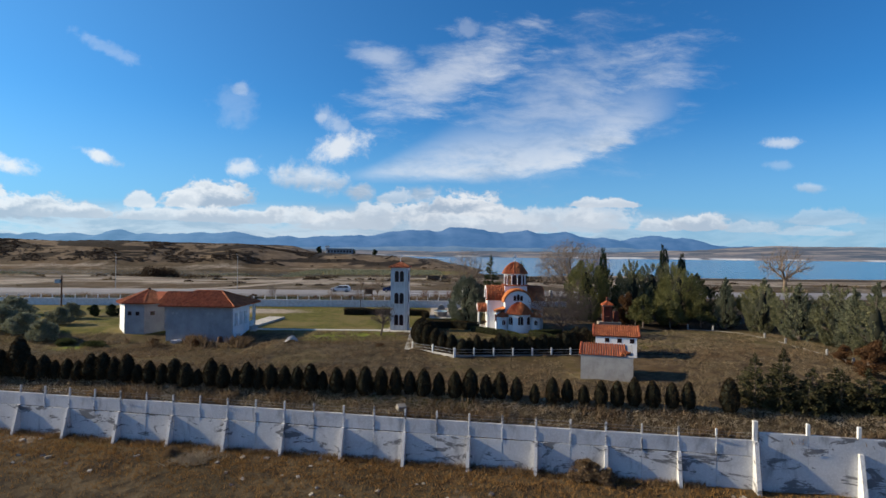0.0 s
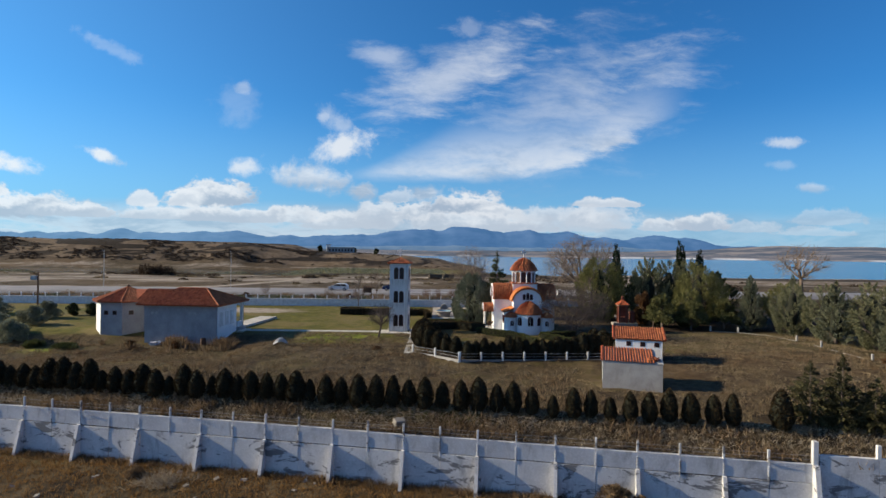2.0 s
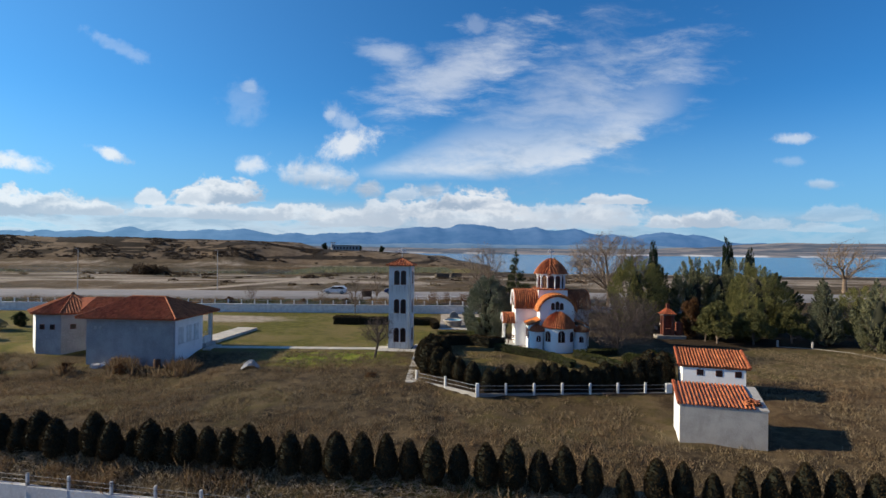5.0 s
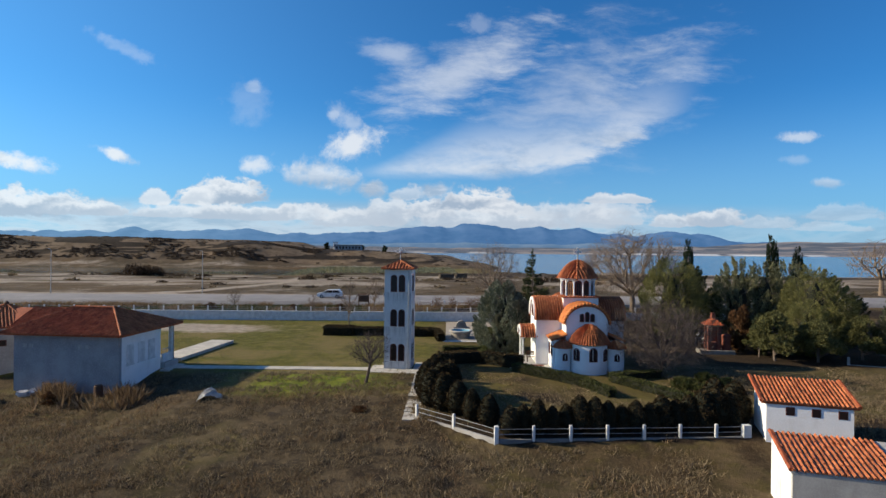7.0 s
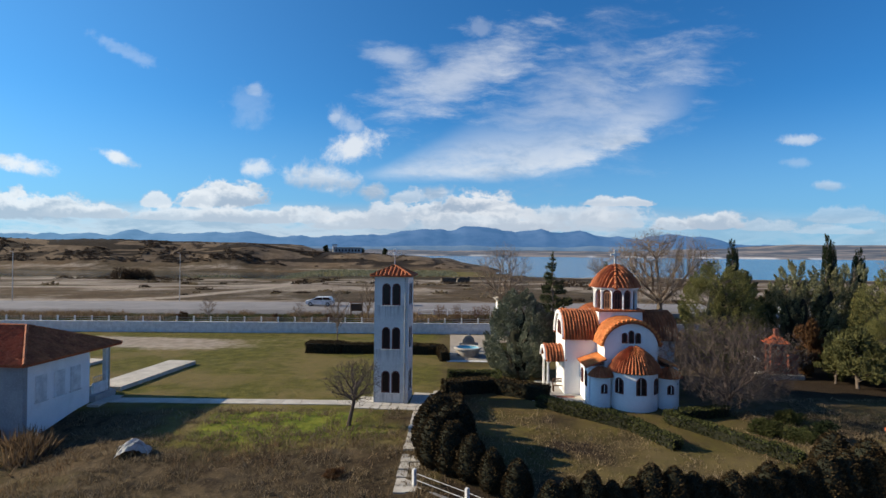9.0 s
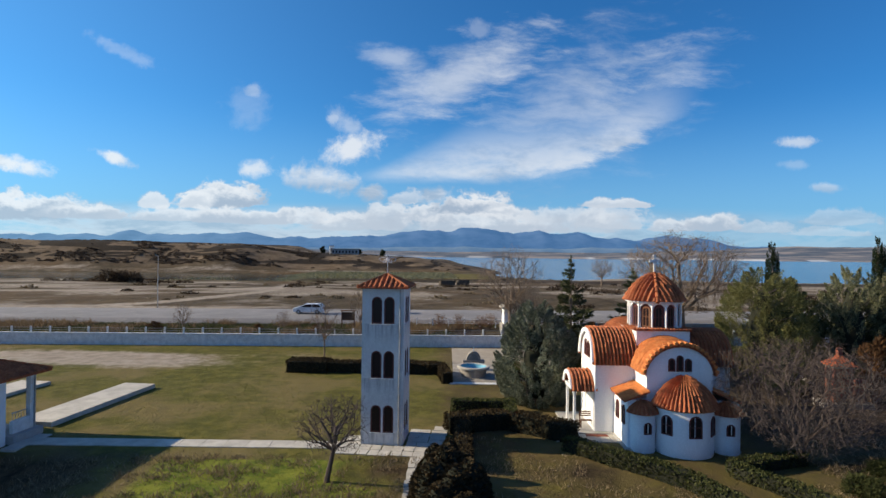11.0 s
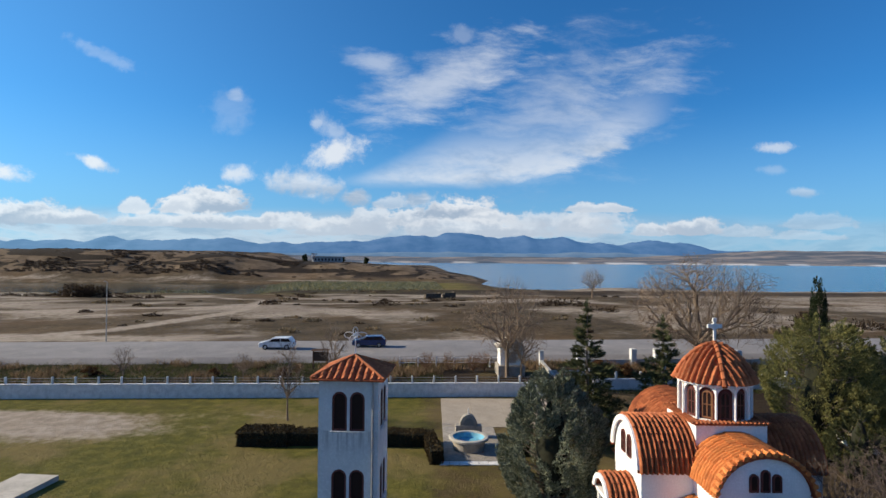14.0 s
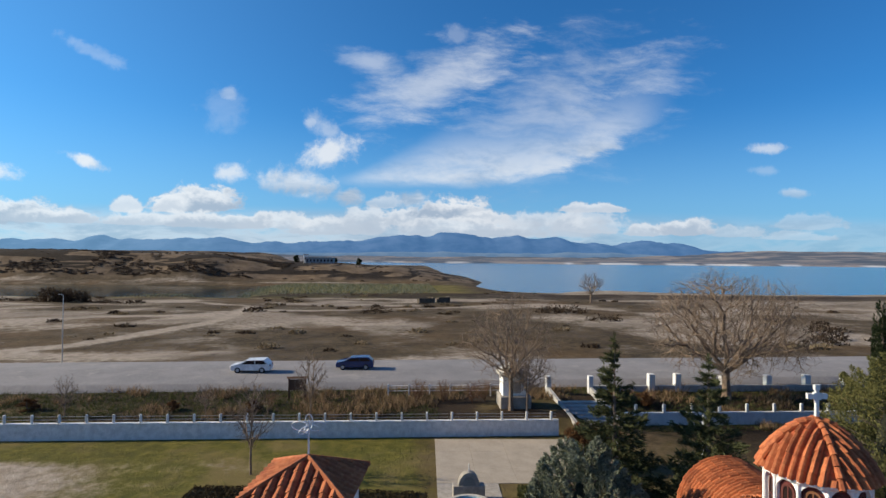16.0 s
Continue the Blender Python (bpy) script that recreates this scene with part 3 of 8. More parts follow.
def tile_roof(parent, surface, columns, rows, mat, apart=False, height=0.07, name="roof_tile", lift=0.03, narrow=None, seed=1):
    """Half-round cover tiles on a surface. surface(u, v): u across (0..1), v from the top (0) to the eave (1), gives a point and its normal."""
    rnd = random.Random(seed)
    heap = Heap()
    for i in range(columns):
        for j in range(rows):
            vs = []
            du = rnd.uniform(-0.04, 0.04) / columns
            hh = height * rnd.uniform(0.85, 1.2)
            for k, v in enumerate((j / rows, min((j + 1.10) / rows, 1.03))):
                for a in range(5):
                    q = a / 4
                    p, n = surface((i + 0.10 + 0.80 * q) / columns + du, v)
                    vs.append(p + n * (hh * math.sin(math.pi * q) + (lift if k else 0.004)))
            fs = [(a, a + 1, a + 6, a + 5) for a in range(4)] + [(5, 6, 7, 8, 9)]
            if apart:
                raw(name, vs, fs, mat, parent)
            else:
                heap.put(vs, fs)
    if not apart:
        tagged(heap.done("tile_cover", mat, parent), kind="stuff")


def plane_surface(a, b, c, d):
    """a, b: top left and right; c, d: eave left and right. May be a triangle."""
    a, b, c, d = (Vector(p) for p in (a, b, c, d))
    n = (d - c).cross(((a + b) - (c + d)))
    n = n.normalized()
    if n.z < 0:
        n = -n

    def at(u, v):
        return (a.lerp(b, u)).lerp(c.lerp(d, u), v), n
    return at


def slab_poly(points, thick):
    """A flat piece of roof with thickness under it."""
    bm = bmesh.new()
    top = [bm.verts.new(p) for p in points]
    low = [bm.verts.new((p[0], p[1], p[2] - thick)) for p in points]
    bm.faces.new(top)
    bm.faces.new(low[::-1])
    n = len(points)
    for i in range(n):
        bm.faces.new((top[i], low[i], low[(i + 1) % n], top[(i + 1) % n]))
    return bm


# ---- the land ----
def smooth(a, b, x):
    t = min(1.0, max(0.0, (x - a) / (b - a)))
    return t * t * (3 - 2 * t)


def fbm(x, y, s, o=4):
    return noise.fractal(Vector((x * s, y * s, 3.7)), 1.0, 2.0, o)


WALL_A, WALL_B = 41.6, -0.23             # the long front wall runs along y = WALL_A + WALL_B * x
LAKE = -6.0
HILL_X = (-900, -500, -361, -260, -210, -160, -135, -110, -60, -10, 30, 55, 75)
HILL_Z = (17.0, 17.5, 17.5, 17.0, 15.8, 14.6, 12.2, 8.8, 7.0, 4.8, -0.7, -4.6, -8.0)


def land(x, y):
    """Height of the ground."""
    front = y - (WALL_A + WALL_B * x)
    if front < 0.15:
        return -5.65 + 0.12 * fbm(x, y, 0.3) + 0.02 * (x + 10) * (0.5 if x > -10 else 0.1) * 0.4
    z = -2.25 + 1.45 * smooth(0.2, 2.6, front) + 0.45 * smooth(2.0, 12.0, front) + 0.36 * smooth(10.0, 26.0, front)
    if -1 < x < 24 and 44 < y < 62:               # the ground falls away before the railed garden
        inside = min(y - 56.75, (x + y - 60.45) / 1.41)
        z -= 0.27 * (1 - smooth(-0.45, 0.05, inside)) * smooth(-0.4, 1.4, x) * smooth(20, 17.5, x) * smooth(45, 53, y)
    # the hollow behind the house, and the dip round the sheds
    z -= 0.80 * smooth(-15.0, -21.0, x) * smooth(52, 63, y) * (1 - smooth(68.5, 74.0, y))
    z -= 0.20 * math.exp(-((x - 18.0) / 5.0) ** 2 - ((y - 49.0) / 4.5) ** 2)
    if y < 70 and front > 2.6 and not (0 < x < 30 and y > 56.5):
        z += 0.10 * fbm(x, y * 1.2, 0.85, 3) * smooth(2.6, 4.5, front) * (1 - smooth(64, 69, y))
    z += 0.07 * fbm(x, y, 0.45) * (1 - smooth(64, 72, y)) + 0.015 * fbm(x, y, 0.6)
    z += 0.85 * smooth(105.6, 108.0, y) * (1 - smooth(14.0, 17.0, x)) + 0.85 * smooth(110.0, 116.0, y) * smooth(14.0, 17.0, x)
    z -= 0.35 * smooth(132.0, 142.0, y)
    if y > 135:
        z += 0.35 * fbm(x, y, 0.03) * smooth(140, 200, y)
        z -= 4.2 * smooth(150, 330, y)
        shore = 396 + 26 * fbm(x, 0.0, 0.012) + 18 * smooth(-20, -200, x)
        z -= (0.6 + 5.4 * smooth(30, 80, x)) * smooth(shore - 50, shore + 70, y)
        # the still inlet before the hill
        k = smooth(300, 312, y + 9 * fbm(x, 4.0, 0.03)) * (1 - smooth(440, 454, y)) * smooth(-62, -92, x + 0.12 * (y - 370))
        z = z * (1 - k) - 7.2 * k
        # the long brown hill across the inlet, running out into a low spit
        back = 462 + 18 * fbm(x, 9.0, 0.012)
        w = smooth(back, back + 75, y)
        top = float(np.interp(x, HILL_X, HILL_Z)) + 0.006 * (y - 560) * smooth(-60, -200, x)
        gully = 9.0 * w * (1 - w) * fbm(x, y * 0.45, 0.026, 5) * smooth(40, -60, x)
        hump = z * (1 - w) + (top + 1.3 * fbm(x, y, 0.02, 6) * smooth(20, -120, x)) * w + gully
        far = smooth(-110, -230, x)
        z += (hump - z) * (1 - smooth(650 + 250 * far, 740 + 560 * far, y))
        # far out the land lies under the lake
        z -= 14.0 * smooth(1300, 1900, y)
    return z


TRACKS = (
    (((-46, 234), (-44.5, 221), (-41, 196), (-41, 178), (-44, 168), (-46.5, 157), (-50, 148), (-57, 142), (-80, 138)), 2.6),
    (((-43.5, 202), (-58, 199), (-72, 196), (-79, 189), (-86, 184), (-120, 176), (-180, 170)), 3.4),
    (((-39, 214), (-25, 216), (-10, 226), (12, 240), (40, 262)), 2.4),
    (((-46, 234), (-70, 262), (-130, 280)), 2.0),
    (((-18, 181.5), (-8, 178.5)), 3.0), (((-29, 141), (-26, 141.5)), 2.2),
)


def track_distance(x, y, line):
    best = 1e9
    for (x0, y0), (x1, y1) in zip(line, line[1:]):
        dx, dy = x1 - x0, y1 - y0
        t = min(1.0, max(0.0, ((x - x0) * dx + (y - y0) * dy) / (dx * dx + dy * dy)))
        # depth counts for less: the trodden strips are wide and shallow
        best = min(best, math.hypot(x - x0 - t * dx, y - y0 - t * dy))
    return best


def cover(x, y):
    """Green turf, bare earth, dark scrub with painted shade: 0..1 each."""
    g = b = s = 0.0
    front = y - (WALL_A + WALL_B * x)
    n = fbm(x, y, 0.12)
    if 0 < front and y < 107:
        g = 0.86 * smooth(70.5, 73.5, y + 0.12 * x * 0 + 1.2 * n) * smooth(3.0, 0.0, x)          # lawn
        # bright green ends at the house's shadow, whose shade is painted as drier ground
        g = max(g, 1.0 * smooth(62.5, 67, y + 2.5 * n) * smooth(-19, -12, x) * smooth(0.5, -2.5, x) * (1 - smooth(71.5, 73, y)))
        g = max(g, 0.45 * smooth(59, 66, y) * smooth(-0.5, 1.5, x) * (1 - smooth(16, 22, x)))
        g = max(g, 0.50 * smooth(60, 76, y + 2 * n) * smooth(-34, -40, x))
        g = max(g, 0.42 * smooth(20, 30, x) * smooth(48, 75, y + 4 * n))
        g = max(g, 0.7 * smooth(0.9, 1.5, front) * smooth(3.0, 2.2, front) * smooth(-7, -3, x) * smooth(9, 5, x))
        g *= 1 - 0.8 * math.exp(-((x + 1.8) / 1.6) ** 2 - ((y - 70.2) / 1.3) ** 2)
        g = max(g, 0.34 * smooth(-0.05, 0.35, fbm(x + 11, y, 0.11)))
        g = max(g, 1.05 * math.exp(-((x + 39.5) / 4.5) ** 2 - ((y - 65.8) / 2.4) ** 2))
        b = 1.05 * math.exp(-(((x + 31) / 13.5) ** 2 + ((y - 97.2 + 0.15 * (x + 31)) / 3.4) ** 2)) + 0.28 * math.exp(-((y - 99.5) / 1.6) ** 2) * smooth(-2, -14, x)
        b += 0.30 * math.exp(-((x - 14.8) / 2.6) ** 2 - ((y - 49) / 2.5) ** 2)
        s = (0.45 * fbm(x, y, 0.3) - 0.08) * (1 - smooth(1.6, 3.4, front)) + 0.38 * smooth(0.10, 0.5, fbm(x - 40, y, 0.16)) * smooth(66, 60, y) + 0.25 * smooth(3.0, 0.5, abs(y - 66.0 + 0.1 * (x + 28))) * smooth(-19, -22, x) * smooth(-38, -35, x)
        # tree shade by the grove, painted as dark cover
        s += 0.75 * smooth(22, 28, x) * smooth(73, 77, y) + 0.30 * smooth(19, 22, x) * smooth(64, 68, y) * (1 - smooth(73, 77, y))
        if 0.2 < x < 30 and 56.7 < y < 72 and x + y > 60.4:
            s += 0.30 + 0.5 * fbm(x, y, 0.3)
            # shade beneath the garden shrubs, painted as dark cover
            s += 0.75 * smooth(59.2, 58.4, y - 0.06 * (x - 4)) + 0.6 * smooth(63.0, 61.6, x + y - 0.9 if x < 4 else 99)
            g = max(g, 0.52)
    elif front <= 0:
        b = 0.45 * smooth(0.25, 0.6, n)
        g = 0.35 * smooth(0.0, 0.5, fbm(x, y, 0.2)) * smooth(-3.5, -0.5, front)
        s = 0.5 * smooth(0.0, 0.4, fbm(x + 9, y, 0.22)) + 0.5 * smooth(-0.9, -0.1, front)
    else:
        if y < 118:
            g, s = 0.42, 0.66 + 0.5 * fbm(x, y, 0.22)
        elif y < 340:
            b = 0.75 * smooth(132, 135, y) * smooth(147, 140, y + 3 * n) * smooth(-22, -34, x)
            for line, w in TRACKS:
                b = max(b, 0.98 * math.exp(-(track_distance(x, y, line) / w) ** 2))
            b = max(b, 0.26 + 0.36 * smooth(-0.1, 0.5, fbm(x, y, 0.035)))
            s = 0.34 * smooth(0.0, 0.45, fbm(x + 70, y, 0.045)) + 0.02
            s = max(s, 0.62 * smooth(292, 306, y + 8 * n))
            g = 0.75 * smooth(286, 306, y + 10 * n) * smooth(340, 325, y) * smooth(55, 20, x)
            b = max(b, 0.5 * smooth(50, 110, x) * smooth(150, 260, y))
        elif y < 460:
            b = 0.35 * smooth(440, 450, y) * smooth(70, 20, x)
            g = 0.9 * smooth(452, 430, y) * smooth(60, 10, x)
            b = max(b, 0.6 * smooth(30, 90, x))
            s = 0.2
        elif y < 1500:
            h = land(x, y)
            rise = smooth(462, 540, y)
            q = fbm(x, y * 0.55, 0.020, 6) + 0.35 * fbm(x + 60, y, 0.07, 4)
            s = 0.95 * smooth(-0.02, 0.22, q) * smooth(0.02, 0.25, rise) * (1 - 0.55 * smooth(-120, 0, x))
            s = max(s, 0.85 * smooth(0.72, 0.9, rise) * smooth(-120, -170, x) * smooth(-0.25, 0.1, fbm(x + 15, y, 0.05)))
            b = 0.30 * smooth(0.0, -0.4, fbm(x + 31, y, 0.03, 5)) + 0.25 * smooth(474, 464, y)
            g = 0.25 * smooth(-140, -60, x)
        else:
            b = 0.9 * smooth(2195, 2160, y) + 0.7 * smooth(0.0, 0.25, fbm(x, y * 3.0, 0.0022))
            s = 0.75 * smooth(0.05, 0.3, fbm(x + 400, y * 3.5, 0.0026))
            g = 0.5 * smooth(0.1, 0.4, fbm(x - 900, y * 3.0, 0.002))
    return min(1, max(0, g)), min(1, max(0, b)), min(1, max(0, s))


def spread(*pieces):
    """Grid lines: (from, to, step) pieces joined."""
    out = []
    for a, b, st in pieces:
        k = max(1, int(round((b - a) / st)))
        out += [a + (b - a) * i / k for i in range(k)]
    return out + [pieces[-1][1]]


def build_ground():
    def sheet(xs, ys, keep):
        grid, vs = {}, []
        fs = []
        for j, y in enumerate(ys):
            for i, x in enumerate(xs):
                grid[i, j] = len(vs)
                vs.append((x, y))
        for j in range(len(ys) - 1):
            for i in range(len(xs) - 1):
                fs.append((grid[i, j], grid[i + 1, j], grid[i + 1, j + 1], grid[i, j + 1]))
        return vs, fs
    xs = spread((-3600, -900, 90), (-900, -300, 24), (-300, -90, 7), (-90, -44, 2.0), (-44, 46, 0.62), (46, 100, 2.0), (100, 300, 8), (300, 900, 24), (900, 3600, 90))
    s_rows = spread((-140, -30, 10), (-30, 0.10, 0.9))
    rows = [("f", v) for v in s_rows] + [("f", 0.2)] + [("f", v) for v in spread((0.6, 14, 0.5))]
    vs, fs, cols = [], [], []
    width = len(xs)
    # near the wall the rows follow it; further on they straighten out
    ends = spread((14, 66, 0.62), (66, 110, 1.3), (110, 300, 3.4), (300, 520, 6), (520, 900, 12), (900, 2000, 60), (2000, 2300, 18), (2300, 4300, 110))
    for kind, v in rows:
        for x in xs:
            xx = min(90.0, max(-90.0, x))
            vs.append((x, WALL_A + WALL_B * xx + v))
    for v in ends[1:]:
        k = smooth(14, 60, v)
        for x in xs:
            xx = min(90.0, max(-90.0, x))
            vs.append((x, WALL_A + WALL_B * xx * (1 - k) + v))
    nrow = len(vs) // width
    pts = []
    for x, y in vs:
        pts.append((x, y, land(x, y)))
        cols.append(cover(x, y))
    for j in range(nrow - 1):
        for i in range(width - 1):
            a = j * width + i
            fs.append((a, a + 1, a + width + 1, a + width))
    me = bpy.data.meshes.new("ground")
    me.from_pydata(pts, [], fs)
    me.shade_smooth()
    att = me.color_attributes.new("cover", "FLOAT_COLOR", "POINT")
    att.data.foreach_set("color", [c for g, b, s in cols for c in (g, b, s, 1.0)])
    tagged(mesh_object("ground", me, ground_material()), "dry winter grassland with a mown lawn and bare earth", "ground", kind="structure")


build_ground()
tagged(raw("water", [(-4000, 300, LAKE), (4000, 300, LAKE), (4000, 2700, LAKE), (-4000, 2700, LAKE)], [(0, 1, 2, 3)], water_material()), "calm blue lake under the far hills", "lake", kind="structure")


def build_inlet():
    m = material("still_green_water", (0.030, 0.036, 0.022), 0.10, dark=(0.018, 0.022, 0.016), light=(0.045, 0.050, 0.030), scale=0.03, fine=0.4, bump=0.04, spec=0.3)
    vs = [(-420, 290, LAKE + 0.03), (-30, 290, LAKE + 0.03), (-30, 462, LAKE + 0.03), (-420, 462, LAKE + 0.03)]
    tagged(raw("water", vs, [(0, 1, 2, 3)], m), "still dark green water of a shallow inlet", "water", kind="structure")


build_inlet()


def build_mountains():
    def range_(name, y, ridge, depth, mat, label):
        vs, fs = [], []
        xs = spread((-4200, 4200, 28))
        n = len(xs)
        for k, (dy, f) in enumerate(((0, 0.0), (0.15 * depth, 0.35), (0.4 * depth, 0.72), (0.75 * depth, 0.93), (depth, 1.0))):
            for x in xs:
                h = ridge(x)
                z = -8 + (h + 8) * f + (1 - f) * f * 60 * fbm(x, dy, 0.004, 5)
                vs.append((x, y + dy, z))
        for k in range(4):
            for i in range(n - 1):
                a = k * n + i
                fs.append((a, a + 1, a + n + 1, a + n))
        tagged(raw(name, vs, fs, mat, smooth=True), label, "mountains", kind="structure")

    def hump(x, c, w, h):
        return h * math.exp(-((x - c) / w) ** 2)

    def main(x):
        h = 96 + hump(x, 800, 1000, 34) + hump(x, 470, 240, 98) + hump(x, 0, 330, 80) + hump(x, 930, 240, 72) + hump(x, 1350, 280, 52) + hump(x, 2150, 330, 80) + hump(x, -620, 420, 48) + hump(x, -1480, 360, 46) + hump(x, -2200, 600, 42) + hump(x, -3200, 700, 36)
        return h + 26 * fbm(x, 1.0, 0.0050, 7) - 30 * smooth(2500, 3600, x)

    def fore(x):
        return 40 + hump(x, 300, 700, 18) + hump(x, 1500, 500, 22) + 8 * fbm(x, 7.0, 0.005, 5)
    range_("backdrop", 4450, main, 380, haze_material("haze_glow_mountains", (0.030, 0.055, 0.10), (0.065, 0.095, 0.15), (0.038, 0.100, 0.205), (0.085, 0.180, 0.290)), "blue hazy mountain range on the horizon")
    range_("backdrop", 4330, fore, 90, haze_material("haze_glow_foothills", (0.05, 0.075, 0.11), (0.11, 0.13, 0.15), (0.060, 0.115, 0.190)), "hazy foothills beyond the lake")


build_mountains()


def build_far_shore():
    """Fields and low hills beyond the lake, paled by haze painted in as glow."""
    xs, ys = spread((-3800, -1800, 60), (-1800, 2600, 22), (2600, 3800, 60)), spread((2060, 2300, 14), (2300, 3200, 40), (3200, 4300, 70))
    vs, fs, cols = [], [], []
    for j, y in enumerate(ys):
        for x in xs:
            edge = 2110 + 80 * fbm(x, 5.0, 0.004)
            z = -9 + 9.5 * smooth(edge, edge + 60, y) + smooth(2150, 4300, y) * (14 + 8 * smooth(500, 1800, x) + 62 * smooth(1500, 2900, x) + 16 * fbm(x, y, 0.002))
            vs.append((x, y, z))
            field = fbm(x * 0.8, y * 1.5, 0.0040, 3) + 0.10 * smooth(0, 1500, x) - 0.05
            cliff = smooth(edge + 75, edge + 45, y) * smooth(-0.12, 0.10, fbm(x, 2.0, 0.008, 3)) * (0.35 + 0.65 * smooth(-200, 700, x))
            wood = max(smooth(0.08, 0.18, fbm(x + 500, y * 1.9, 0.0046, 4)), smooth(edge + 40, edge + 60, y) * smooth(edge + 170, edge + 120, y) * smooth(-0.25, 0.05, fbm(x - 300, 1.0, 0.003, 3)))
            cols.append((smooth(-0.02, 0.07, field), cliff, wood, 1.0))
    n = len(xs)
    for j in range(len(ys) - 1):
        for i in range(n - 1):
            a = j * n + i
            fs.append((a, a + 1, a + n + 1, a + n))
    m = bpy.data.materials.new("haze_glow_fields")
    m.use_nodes = True
    N = Nodes(m.node_tree)
    co = N.add("ShaderNodeTexCoord").outputs["Object"]
    sep = N.add("ShaderNodeSeparateColor", {0: N.add("ShaderNodeAttribute", attribute_name="cover").outputs["Color"]})
    t = N.noise(co, 0.01, 6.0, 0.65)
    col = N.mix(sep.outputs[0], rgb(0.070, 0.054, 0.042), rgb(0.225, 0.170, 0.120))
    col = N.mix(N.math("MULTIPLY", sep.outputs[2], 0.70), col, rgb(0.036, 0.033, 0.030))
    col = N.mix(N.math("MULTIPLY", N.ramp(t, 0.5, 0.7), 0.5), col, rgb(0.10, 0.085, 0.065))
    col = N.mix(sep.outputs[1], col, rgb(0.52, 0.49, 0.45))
    # the faint blue emission is painted haze
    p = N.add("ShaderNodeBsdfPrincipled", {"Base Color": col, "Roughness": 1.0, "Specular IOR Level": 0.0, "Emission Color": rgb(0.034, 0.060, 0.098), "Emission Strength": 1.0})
    N.add("ShaderNodeOutputMaterial", {"Surface": p.outputs[0]})
    me = bpy.data.meshes.new("far_shore")
    me.from_pydata(vs, [], fs)
    me.shade_smooth()
    me.color_attributes.new("cover", "FLOAT_COLOR", "POINT").data.foreach_set("color", [c for q in cols for c in q])
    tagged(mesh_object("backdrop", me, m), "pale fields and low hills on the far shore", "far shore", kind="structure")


build_far_shore()


def build_road():
    vs, fs = [], []
    xs = spread((-400, -60, 10), (-60, 80, 2.5), (80, 400, 10))

    def lane(o, lift):
        for x in xs:
            y = 119.2 + 0.035 * (x - 5) + o
            vs.append((x, y, 1.42 + lift + 0.1 * smooth(20, 80, x) * 0))
    for o, lift in ((-1.6, -0.75), (-0.7, 0.0), (0.0, 0.03), (6.5, 0.09), (11.8, 0.03), (12.6, -0.5)):
        lane(o, lift)
    n = len(xs)
    for k in range(5):
        for i in range(n - 1):
            a = k * n + i
            fs.append((a, a + 1, a + n + 1, a + n))
    tagged(raw("road", vs, fs, road_material(), smooth=True), "wide worn grey asphalt road with pale edges", "road", kind="structure")


build_road()


